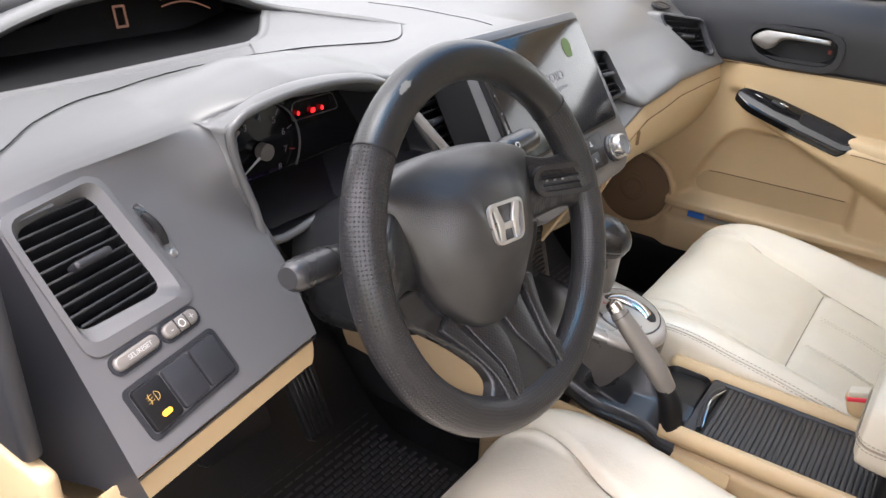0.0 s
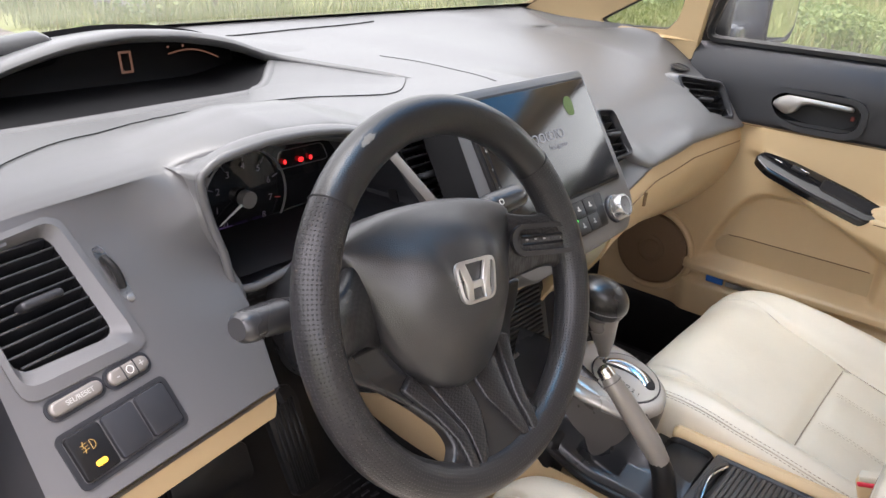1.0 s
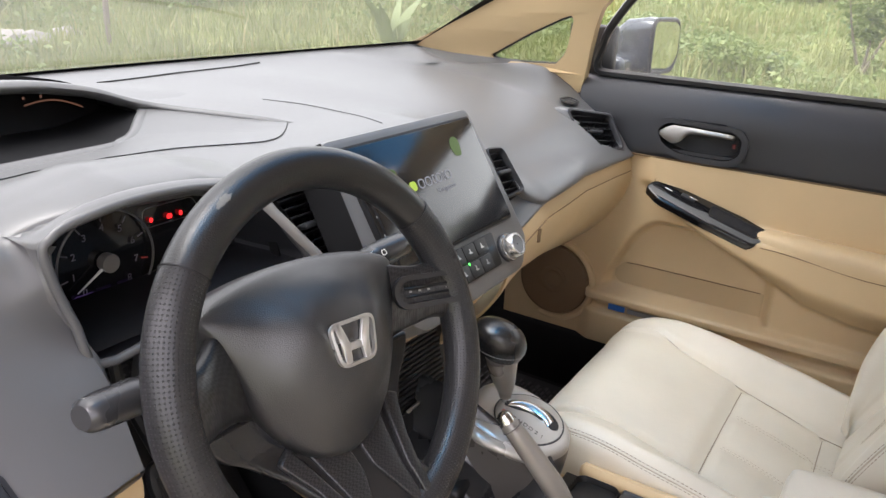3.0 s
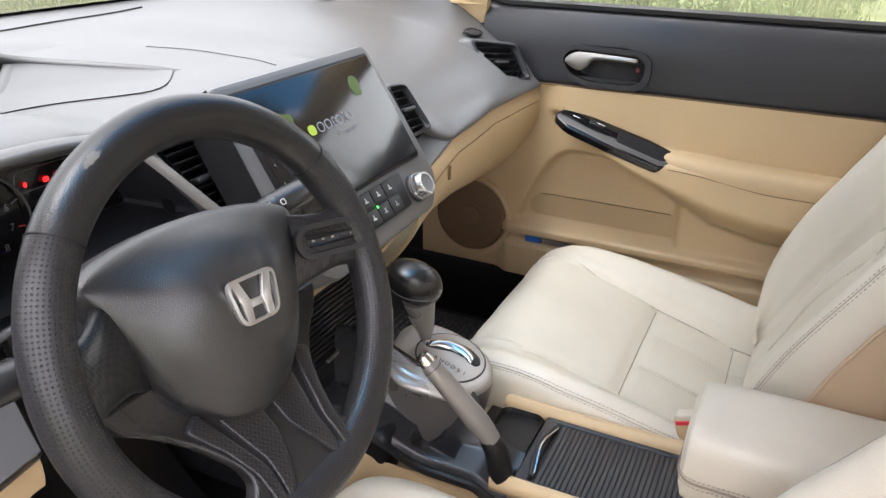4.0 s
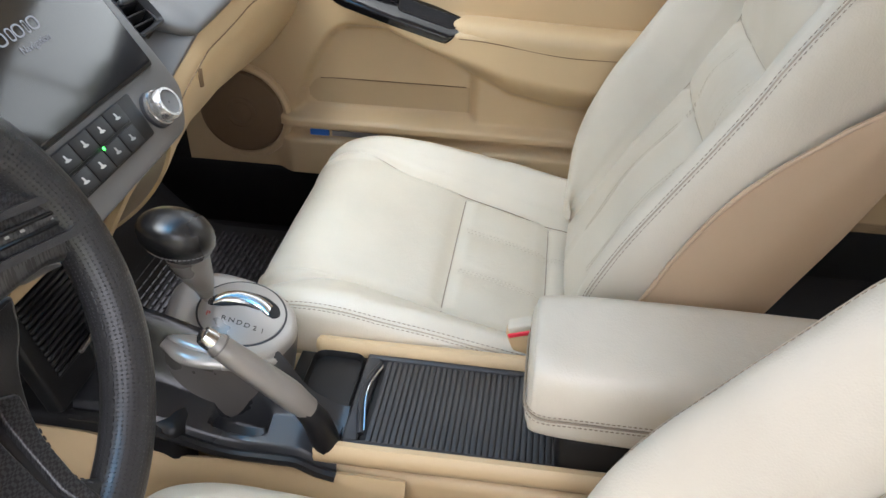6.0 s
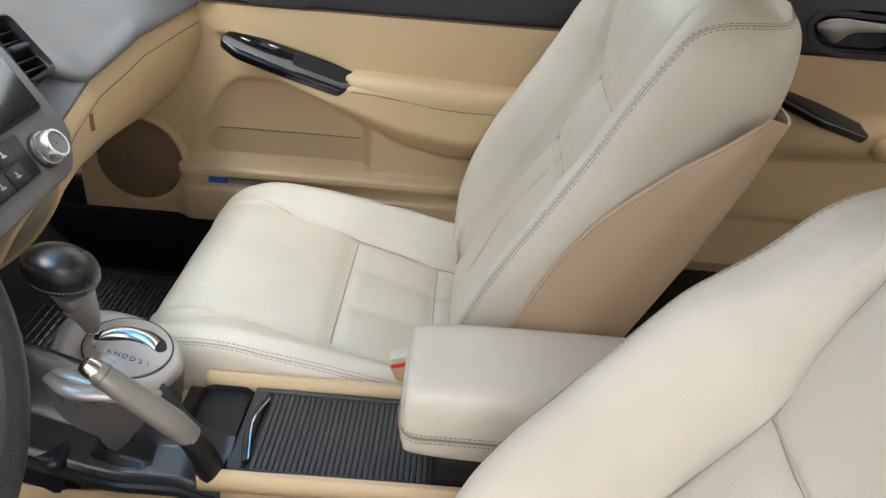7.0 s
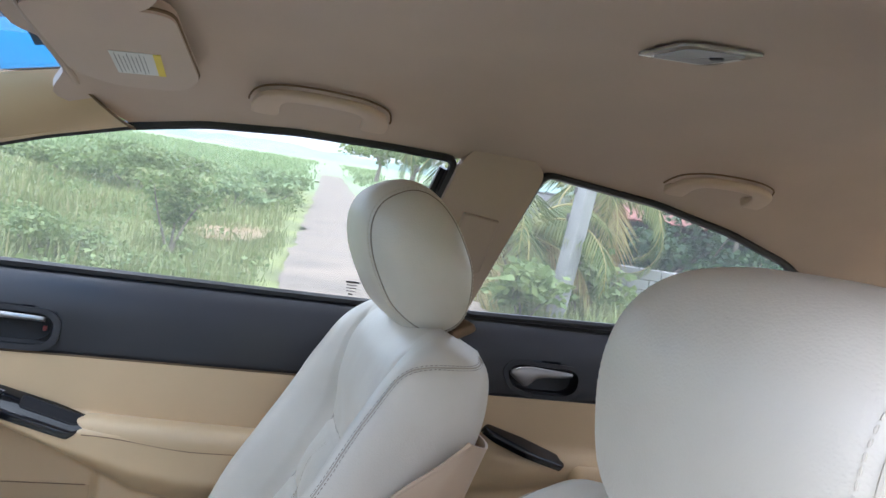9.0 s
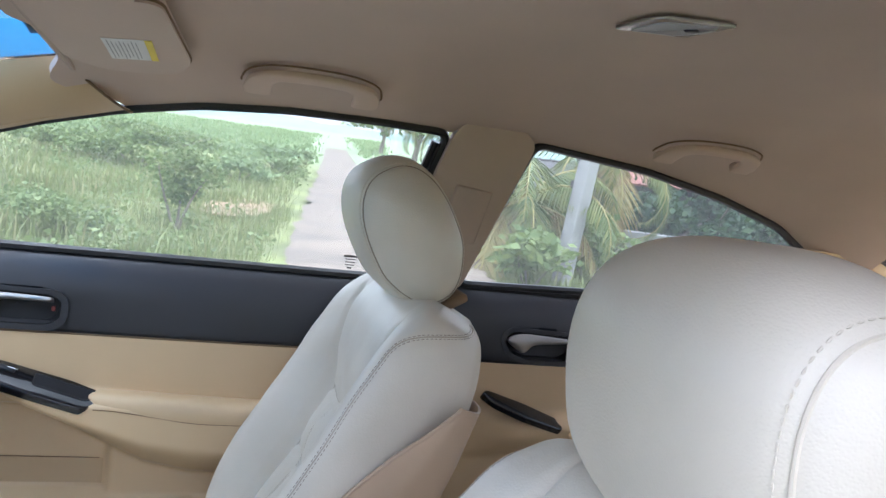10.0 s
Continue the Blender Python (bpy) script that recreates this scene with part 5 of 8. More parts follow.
# airbag cover: a broad domed shield, its upper corners reaching to the spokes
cover_m = wheel_m @ Matrix.Rotation(radians(-3.5), 4, "Z")
half = [(0.0, 0.085), (0.040, 0.0835), (0.078, 0.0775), (0.103, 0.069), (0.1085, 0.060), (0.100, 0.042), (0.089, 0.016), (0.078, -0.016), (0.061, -0.047), (0.037, -0.071), (0.018, -0.080), (0.0, -0.083)]
outl = half + [(-a, b) for a, b in half[-2:0:-1]]
oc = crom([(a, b, 0) for a, b in outl], 120, True)
rows = []
for s, h in ((0.97, -0.050), (0.995, -0.034), (1.0, -0.027), (0.992, -0.022), (0.965, -0.0165), (0.92, -0.0130), (0.85, -0.0090), (0.74, -0.0025), (0.60, 0.0055), (0.45, 0.0112), (0.30, 0.0138), (0.15, 0.0142), (0.02, 0.0142)):
    row, k = [], smooth01(1.0, 0.55, s)
    for a, b, _ in oc:
        # the dome turns from the shield outline into an oval towards its crown
        t = math.atan2(b - 0.012, a)
        r = 1 / math.hypot(math.cos(t) / 0.094, math.sin(t) / 0.082)
        a, b = a * (1 - k) + r * math.cos(t) * k, b * (1 - k) + (0.012 + r * math.sin(t)) * k
        row.append((a * s, 0.012 + (b - 0.012) * s, h - 0.013 * max(0.0, (b - 0.02) / 0.065) ** 2 * s * s - 0.003 * (abs(a) / 0.108) ** 2 * s * s))
    rows.append(row)
rows = np.array(rows)
rows = np.array([crom(rows[:, i], 40) for i in range(120)]).transpose(1, 0, 2)
for r_ in rows:
    for q in r_:
        # pressed creases running in from the upper corners to the badge
        t = min(1.0, max(0.0, (0.066 - q[1]) / 0.062))
        ex = 0.060 - 0.034 * t ** 0.6
        side = abs(q[0]) - ex
        q[2] += 0.0030 * (smooth01(-0.016, 0.0, side) - smooth01(0.0, 0.034, side)) * math.sin(math.pi * min(1, t * 0.95 + 0.04)) * smooth01(0.078, 0.050, abs(q[0])) if q[1] > 0.0 else 0.0
part("airbag_cover", grid([[tuple(cover_m @ Vector(q)) for q in r_] for r_ in rows], close_u=True), COVER, wheel, "grained black airbag cover", sharp=50)
em = cover_m @ pose(0.001, 0.0135, 0.0148, 0, 0, -1.5)
eo = rounded([(-0.0262, 0.0185), (0.0262, 0.0185), (0.0205, -0.0185), (-0.0205, -0.0185)], 0.010, 6)
ei = rounded([(-0.0232, 0.0158), (0.0232, 0.0158), (0.0180, -0.0158), (-0.0180, -0.0158)], 0.008, 6)
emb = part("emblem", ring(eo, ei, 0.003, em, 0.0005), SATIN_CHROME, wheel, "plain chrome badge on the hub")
for sx in (-1, 1):
    part("emblem_bar", slab([(sx * 0.0208, 0.0162), (sx * 0.0125, 0.0162), (sx * 0.0058, -0.001), (sx * 0.0074, -0.0162), (sx * 0.0145, -0.0162), (sx * 0.0150, -0.003)], 0.0030, em, 0.0008), SATIN_CHROME, emb)
part("emblem_bar", slab([(-0.0062, 0.0000), (0.0062, 0.0000), (0.0070, -0.0062), (-0.0070, -0.0062)], 0.0028, em, 0.0006), SATIN_CHROME, emb)


# spokes, rising from the deep hub to the face of the rim
def raised(bm, rise):
    for v in bm.verts:
        v.co.z += rise(v.co.x, v.co.y)
    bm.transform(wheel_m)
    return bm


def low_rise(x, y):
    return -0.036 + 0.043 * smooth01(-0.030, -0.148, y)


def fine(outline, th, rise, bev, step=0.006):
    """A plate over an outline, cut finely so that it can bend."""
    bm = slab(outline, th, None, bev, 3)
    ys_ = [p[1] for p in outline]
    for y in np.arange(min(ys_) + step, max(ys_), step):
        bmesh.ops.bisect_plane(bm, geom=bm.verts[:] + bm.edges[:] + bm.faces[:], plane_co=(0, y, 0), plane_no=(0, 1, 0))
    return raised(bm, rise)


for sx in (-1, 1):
    secs = []
    for x, y0, y1, z in ((0.070, -0.020, 0.060, -0.036), (0.090, -0.010, 0.056, -0.024), (0.112, -0.006, 0.046, -0.010), (0.130, -0.006, 0.042, -0.001), (0.146, -0.014, 0.046, 0.003), (0.158, -0.034, 0.066, 0.005)):
        secs.append([tuple(wheel_m @ Vector((sx * x, yy, zz))) for yy, zz in ((y0, z), (y0 * 0.6 + y1 * 0.4, z + 0.006), (y0 * 0.3 + y1 * 0.7, z + 0.006), (y1, z), (y1 * 0.9, z - 0.014), (y0 * 0.9, z - 0.014))])
    part("spoke", grid(lofted(secs, 30, 24), close_u=True, cap=True), FIBRE, wheel, "woven fibre-patterned side spoke")
    if sx < 0:
        continue
    pm = wheel_m @ pose(sx * 0.122, 0.0200, 0.0010, 0, -sx * 17, -sx * 11)
    part("switch_pod", ring(rrect(0.078, 0.031, 0.0150, 8), rrect(0.067, 0.021, 0.0104, 8), 0.0055, pm), LEATHER, wheel)
    part("switch_insert", slab(rrect(0.067, 0.021, 0.0104, 8), 0.0012, pm, 0.0004), FIBRE, wheel)
    part("switch_ridge", rbox((0.050, 0.0030, 0.003), 0.0012, pm @ pose(-sx * 0.002, 0.0035, 0.002), 1), BLACK, wheel)
    part("switch_ridge", rbox((0.048, 0.0026, 0.003), 0.0012, pm @ pose(-sx * 0.002, -0.0040, 0.002), 1), BLACK, wheel)
    for i in range(5):
        part("print_bar", rbox((0.0028, 0.0018, 0.0003), 0, pm @ pose(-0.020 + 0.010 * i, 0.0004, 0.0016)), GREY_PRINT, wheel)
for sx in (-1, 1):
    # lower spoke: an outer fibre strip, a dark slit, an inner strip
    pts = [(sx * 0.056, -0.052), (sx * 0.072, -0.060), (sx * 0.056, -0.088), (sx * 0.048, -0.112), (sx * 0.047, -0.146), (sx * 0.038, -0.147), (sx * 0.036, -0.110)]
    part("lower_spoke", fine(rounded(pts, 0.004), 0.006, lambda x, y: low_rise(x, y), 0.0022), FIBRE, wheel, "woven fibre-patterned lower spoke")
    pts = [(sx * 0.006, -0.078), (sx * 0.044, -0.062), (sx * 0.032, -0.108), (sx * 0.034, -0.143), (sx * 0.024, -0.138), (sx * 0.006, -0.098)]
    part("inner_spoke", fine(rounded(pts, 0.004), 0.006, lambda x, y: low_rise(x, y) - 0.002, 0.0018), FIBRE, wheel, "woven fibre-patterned inner strip")
FR = [(0.122, -0.016), (0.108, -0.040), (0.090, -0.052), (0.068, -0.076), (0.052, -0.102), (0.050, -0.118), (0.064, -0.130), (0.078, -0.146), (0.040, -0.160)]
part("lower_frame", fine(rounded([(a, b) for a, b in FR] + [(-a, b) for a, b in FR[::-1]], 0.010), 0.012, lambda x, y: low_rise(x, y) - 0.0115, 0.004), LEATHER, wheel, "black V-shaped lower spoke frame")
for sx in (-1, 1):
    part("spoke_stitching", dashes([tuple(wheel_m @ Vector((sx * a, b, low_rise(a, b) + 0.002))) for a, b in ((0.062, -0.082), (0.053, -0.098), (0.049, -0.112), (0.054, -0.126))], 0.005, 0.0035, 0.0008), DASH_DARK, wheel)
FIBRE.node_tree.nodes["Mapping"].inputs["Rotation"].default_value = wheel_m.to_3x3().inverted().to_euler()


# ---- centre console ----
CX, DZ = 0.032, 0.488
con = thing("centre_console", (CX, 0.2, 0.26), "black and beige centre console between the front seats", "console")
part("base", rbox((0.172, 0.95, 0.22), 0.012, pose(CX, 0.06, DZ - 0.122)), BEIGE, con, "beige console sides")
for sx, y1 in ((-1, 0.222), (1, 0.302)):
    o = crom([(CX + sx * 0.0795, y, DZ + 0.006 + 0.004 * smooth01(0.2, 0.0, y)) for y in (-0.30, -0.1, 0.1, 0.2, 0.26, y1 - 0.012, y1)], 30)
    part("edge_strip", tube(o, np.interp(np.linspace(0, 1, 30), [0, 0.92, 1.0], [0.0098, 0.0098, 0.006]), 10, flat=1.5), BEIGE, con, "beige raised edge")
part("deck", rbox((0.146, 0.60, 0.016), 0.002, pose(CX, 0.02, DZ - 0.008)), BLACK, con, "black console deck")
bm = patch(lambda y, v: (-0.058 - 0.022 * smooth01(0.30, 0.45, y) - 0.014 * math.sin(3.1 * v) + 0.02 * smooth01(0.60, 0.80, y), y, 0.498 - 0.022 * smooth01(0.5, 0.25, y) + 0.02 * smooth01(0.38, 0.5, y) - 0.11 * v), np.linspace(0.16, 0.80, 40), np.linspace(0, 1, 12), thick=-0.004)
part("side_panel", bm, BEIGE, con, "beige curved console side")
tray = thing("roller_tray", (CX, 0.12, DZ), "black ribbed roller cover over the cup holder", "tray cover")
part("bed", rbox((0.128, 0.262, 0.003), 0.0008, pose(CX, 0.086, DZ + 0.0045), 1), BLACK, tray)
for i in range(38):
    part("slat", rbox((0.124, 0.0056, 0.0034), 0.0012, pose(CX, 0.207 - i * 0.0066, DZ + 0.0066), 2), TRAY_GREY, tray)
part("frame_front", rbox((0.140, 0.018, 0.010), 0.003, pose(CX, 0.2265, DZ + 0.005)), DASH_DARK, tray)
for sx in (-1, 1):
    part("frame_side", rbox((0.008, 0.29, 0.011), 0.003, pose(CX + sx * 0.066, 0.09, DZ + 0.005)), DASH_DARK, tray)
part("grip", tube(crom([(CX - 0.054, 0.217, DZ + 0.009), (CX - 0.02, 0.2235, DZ + 0.017), (CX + 0.02, 0.2235, DZ + 0.017), (CX + 0.054, 0.217, DZ + 0.009)], 14), [0.0035] * 14, 8, flat=1.2), DASH_DARK, tray)
part("grip_edge", tube(crom([(CX - 0.050, 0.2135, DZ + 0.0105), (CX, 0.2205, DZ + 0.0195), (CX + 0.050, 0.2135, DZ + 0.0105)], 12), 0.0014, 6), CHROME, tray, "thin chrome edge")
# open bin ahead of the tray
bin_ = thing("console_bin", (CX, 0.27, DZ - 0.03), "open black bin in the console", "bin")
wl = rrect(0.140, 0.062, 0.014)
bm = grid([[(CX + a * 1.03, 0.269 + b * 1.06, DZ + 0.004) for a, b in wl], [(CX + a, 0.269 + b, DZ + 0.008) for a, b in wl], [(CX + a * 0.96, 0.269 + b * 0.92, DZ + 0.004) for a, b in wl], [(CX + a * 0.88, 0.269 + b * 0.8, DZ - 0.050) for a, b in wl]], close_u=True)
bm.faces.new([bm.verts.new((CX + a * 0.88, 0.269 + b * 0.8, DZ - 0.050)) for a, b in wl])
part("well", bm, BLACK, bin_)

# sloping tower with the selector gate
GATE = frame_of((0.030, 0.360, 0.590), (1, 0, 0), (0, 1, 0.25))
tower = thing("selector_tower", (0.03, 0.38, 0.45), "warm silver selector plate on a grey console tower", "selector plate")
PO = [(-0.052, 0.066), (0.036, 0.084), (0.070, 0.055), (0.074, 0.002), (0.054, -0.046), (0.016, -0.064), (-0.034, -0.050), (-0.056, 0.004)]
secs = []
for d, s, w_ in ((-0.120, 1.10, 0.0), (-0.060, 1.09, 0.0), (-0.024, 1.06, 0.5), (-0.010, 1.02, 1.0), (-0.003, 0.99, 1.0)):
    o = rounded(PO, 0.030, 6)
    secs.append([tuple(GATE @ Vector((0.008 + (a - 0.008) * s, 0.010 + (b - 0.010) * s, d))) for a, b in o])
part("tower", grid(lofted(secs, 96, 20), close_u=True), TITAN_DARK, tower, "grey tower side")
po = rounded(PO, 0.026, 8)
rows = [[tuple(GATE @ Vector((0.008 + (a - 0.008) * s, 0.010 + (b - 0.010) * s, d))) for a, b in po] for s, d in ((1.03, -0.020), (1.03, -0.012), (1.01, -0.005), (0.97, -0.001), (0.90, 0.001), (0.80, 0.0015), (0.02, 0.0015))]
part("plate", grid(rows, close_u=True), PLATE, tower, "warm silver plate", sharp=60)
# lip of the plate running down to the brake lever
lp = [tuple(GATE @ Vector(p)) for p in ((-0.052, 0.058, -0.006), (-0.060, 0.030, -0.008), (-0.054, 0.000, -0.008), (-0.040, -0.030, -0.010), (-0.020, -0.055, -0.014))]
part("front_lip", tube(crom(lp, 24), np.interp(np.linspace(0, 1, 24), [0, 0.2, 0.8, 1], [0.006, 0.0095, 0.0095, 0.006]), 12, flat=0.8), PLATE, tower)
gr = [(0.014 + 0.050 * math.cos(a), 0.0 + 0.047 * math.sin(a)) for a in np.linspace(0, 2 * math.pi, 48, endpoint=False)]
sc = lambda k: [(0.014 + (a - 0.014) * k, b * k) for a, b in gr]
part("gate_groove", ring(sc(1.03), sc(0.98), 0.0008, GATE @ pose(0, 0, 0.0014)), DASH_DARK, tower, "dark groove round the disc")
part("gate_disc", slab(sc(0.985), 0.0022, GATE @ pose(0, 0, 0.0010), 0.0010), PLATE, tower)
SL = [(0.008, 0.040), (0.028, 0.036), (0.046, 0.014), (0.048, -0.014), (0.038, -0.034), (0.024, -0.040), (0.016, -0.034), (0.024, -0.016), (0.024, 0.004), (0.014, 0.022)]
part("gate_slot", slab(rounded(SL, 0.008), 0.0012, GATE @ pose(0, 0, 0.0026), 0.0004), BLACK, tower)
rows = []
for t in np.linspace(0, 1, 18):
    a0 = 1.15 - 2.0 * t
    mx_, my_ = 0.006 + 0.029 * math.cos(a0 * 0.9), 0.036 * math.sin(a0)
    rows.append([tuple(GATE @ Vector((mx_ + 0.0095 * math.cos(b), my_, 0.0030 + 0.0065 * math.sin(b) * math.sin(math.pi * (0.08 + 0.84 * t)) ** 0.6))) for b in np.linspace(0, math.pi, 12)])
part("gate_drum", grid(rows), CHROME, tower, "bright curved drum in the slot")
for i, (ch, mt) in enumerate((("P", RED_PRINT), ("R", DARK_PRINT), ("N", DARK_PRINT), ("D", DARK_PRINT), ("D", DARK_PRINT), ("2", DARK_PRINT), ("1", DARK_PRINT))):
    yy = 0.032 - (0.0 if i == 0 else 0.0085 + i * 0.0088)
    text_part("letter", ch, 0.0095, GATE @ pose(-0.003 - 0.10 * max(0, -yy) ** 1.0, yy, 0.0034, 0, 0, -80), mt, tower)

shift = thing("gear_selector", (0.04, 0.395, 0.59), "gear selector with a black stitched leather knob and silver neck", "gear selector")
kx, ky, kz = 0.010, 0.396, 0.716
secs = []
for s, r, dx in ((-0.034, 0.012, 0.004), (-0.030, 0.0205, 0.004), (-0.020, 0.0265, 0.002), (-0.006, 0.0315, -0.001), (0.008, 0.0305, -0.003), (0.019, 0.0235, -0.005), (0.025, 0.012, -0.006), (0.0265, 0.001, -0.006)):
    secs.append([(kx + dx + r * 1.0 * math.cos(a) - 0.15 * s, ky + r * 1.15 * math.sin(a), kz + s + 0.12 * r * math.sin(a)) for a in np.linspace(0, 2 * math.pi, 14, endpoint=False)])
part("knob", grid(lofted(secs, 40, 30), close_u=True, cap=True), LEATHER, shift, "black leather knob")
st = [(kx + 0.003 + 0.0292 * math.cos(a), ky + 0.0292 * 1.15 * math.sin(a), kz - 0.0145 + 0.12 * 0.029 * math.sin(a)) for a in np.linspace(0, 2 * math.pi, 60)]
part("stitching", dashes(st, 0.0042, 0.003, 0.0008), GREY_PRINT, shift)
part("neck", tube(crom([(0.046, 0.398, 0.612), (0.042, 0.398, 0.630), (0.030, 0.397, 0.658), (0.018, 0.396, 0.688)], 16), np.interp(np.linspace(0, 1, 16), [0, 0.2, 0.5, 0.9, 1], [0.0085, 0.0105, 0.0155, 0.0215, 0.021]), 14), TITAN, shift, "warm silver neck")
part("rod", tube([(0.050, 0.398, 0.592), (0.045, 0.398, 0.616)], 0.0058, 10), CHROME, shift)

# parking brake lever with its black base
brake = thing("parking_brake", (-0.05, 0.28, 0.5), "silver parking brake lever on a black console base", "parking brake")
p = crom([(-0.076, 0.334, 0.661), (-0.073, 0.318, 0.643), (-0.065, 0.294, 0.611), (-0.057, 0.275, 0.583), (-0.051, 0.260, 0.559)], 24)
part("lever", tube(p, np.interp(np.linspace(0, 1, 24), [0, 0.06, 0.3, 0.75, 1], [0.0095, 0.0115, 0.0130, 0.0150, 0.0125]), 16, flat=0.95), TITAN, brake, "warm silver lever")
d = (V(*p[0]) - V(*p[1]))
d = d / np.linalg.norm(d)
part("collar", tube([tuple(V(*p[0]) + d * s) for s in (-0.010, -0.0085)], 0.0125, 18), TITAN_DARK, brake)
part("button", tube([tuple(V(*p[0]) + d * s) for s in (-0.004, 0.004, 0.010, 0.0125)], [0.0098, 0.0098, 0.0085, 0.005], 16), CHROME, brake, "bright release button")
part("sleeve", tube(crom([(-0.053, 0.266, 0.567), (-0.047, 0.255, 0.540), (-0.040, 0.249, 0.500)], 10), [0.0115, 0.0135, 0.0142, 0.0148, 0.0153, 0.0158, 0.0163, 0.0167, 0.017, 0.017], 14, flat=0.9), BLACK, brake, "black sleeve round the lever's foot")


def base_top(x, y):
    """The black panel beside the tower: dished, falling to the driver and to the rear."""
    z = 0.500 + 0.30 * max(0.0, x + 0.052) + 0.062 * smooth01(-0.020, 0.008, x) * smooth01(0.27, 0.32, y) + 0.055 * smooth01(0.33, 0.46, y) - 0.016 * smooth01(0.28, 0.24, y)
    q = max(0.0, 1 - ((x + 0.030) / 0.016) ** 4 - ((y - 0.343) / 0.031) ** 4)
    return z - 0.026 * smooth01(0.0, 0.75, q)


bm = patch(lambda x, y: (x - 0.020 * smooth01(0.32, 0.46, y), y, base_top(x, y) - 0.012 * smooth01(-0.052, -0.060, x)), np.linspace(-0.062, 0.010, 40), np.linspace(0.235, 0.50, 70))
part("base", bm, GREY_BLACK, brake, "dark grey sloping base panel with a dished recess")
part("base_edge", tube(crom([(-0.062 - 0.020 * smooth01(0.32, 0.46, y), y, base_top(-0.058, y) - 0.012) for y in np.linspace(0.235, 0.50, 14)], 40), 0.006, 8), BLACK, brake)

# lower front of the console: ribbed door and cup tray
cub = thing("cubby_door", (0.0, 0.50, 0.62), "black ribbed roller door on the front of the console", "cubby door")
cmx = frame_of((-0.015, 0.515, 0.665), (1, 0, 0), (0, 0.25, 0.97))
part("panel", rbox((0.17, 0.19, 0.02), 0.005, cmx @ pose(0, -0.01, -0.012)), BLACK, cub)
for i in range(22):
    part("slat", rbox((0.135, 0.0052, 0.005), 0.0016, cmx @ pose(0, 0.072 - i * 0.0068, 0), 1), BLACK, cub)
part("grip", tube([tuple(cmx @ Vector((x, -0.070 + 0.003 * math.cos(x * 30), 0.006))) for x in np.linspace(-0.035, 0.035, 9)], 0.0028, 6), TITAN, cub)
part("console_nose", rbox((0.16, 0.20, 0.10), 0.012, pose(0.0, 0.49, 0.485)), BLACK, con)
part("tunnel", rbox((0.14, 0.50, 0.30), 0.05, pose(0.03, 0.78, 0.42)), CARPET, con)

# padded armrest
arm = thing("armrest", (0.02, -0.08, 0.5), "padded cream leather console armrest", "armrest")
secs = []
for y, w, h, z in ((0.046, 0.050, 0.030, 0.597), (0.043, 0.058, 0.044, 0.595), (0.030, 0.066, 0.054, 0.595), (-0.05, 0.070, 0.056, 0.595), (-0.2, 0.070, 0.056, 0.595), (-0.27, 0.068, 0.052, 0.595), (-0.28, 0.05, 0.03, 0.595)):
    o = [(0.020 + w * math.copysign(abs(math.cos(a)) ** 0.42, math.cos(a)), y + (0.012 * math.cos(a) * 0), z - 0.006 + h * math.copysign(abs(math.sin(a)) ** 0.55, math.sin(a)) * (1.0 if math.sin(a) > 0 else 0.9)) for a in np.linspace(0, 2 * math.pi, 28, endpoint=False)]
    secs.append(o)
G = lofted(secs, 64, 40)
part("pad", grid(G, close_u=True, cap=True), CREAM, arm, "cream leather pad")
zz = 0.583
lineL = [(-0.051, y, zz) for y in np.linspace(-0.25, 0.026, 14)] + [(-0.046, 0.0385, zz), (-0.034, 0.0455, zz)] + [(x, 0.0475, zz) for x in np.linspace(-0.02, 0.06, 8)] + [(0.074, 0.0455, zz), (0.086, 0.0385, zz), (0.091, 0.026, zz)]
part("piping", tube(crom(lineL, 60), 0.0013, 6), THREAD_DARK, arm)
part("stitching", dashes([(a, b + 0.0008, c + 0.005) for a, b, c in crom(lineL, 80)], 0.005, 0.0035, 0.0007), THREAD_DARK, arm)
part("stitching", dashes([(a, b + 0.0008, c - 0.005) for a, b, c in crom(lineL, 80)], 0.005, 0.0035, 0.0007), THREAD_DARK, arm)
part("stand", rbox((0.12, 0.26, 0.10), 0.012, pose(0.02, -0.12, 0.505)), BLACK, arm)
buckle = thing("seat_belt_buckle", (0.13, 0.03, 0.46), "beige seat belt buckle with a red release button", "belt buckle")
part("body", rbox((0.020, 0.046, 0.080), 0.005, pose(0.145, 0.040, 0.495, -20, 0, 0)), BEIGE, buckle)
part("release", rbox((0.0215, 0.034, 0.007), 0.002, pose(0.145, 0.055, 0.5255, -20, 0, 0)), RED, buckle, "red release button")
part("slot_cap", rbox((0.018, 0.030, 0.008), 0.002, pose(0.145, 0.057, 0.5325, -20, 0, 0)), THREAD, buckle, "pale cap above the button")


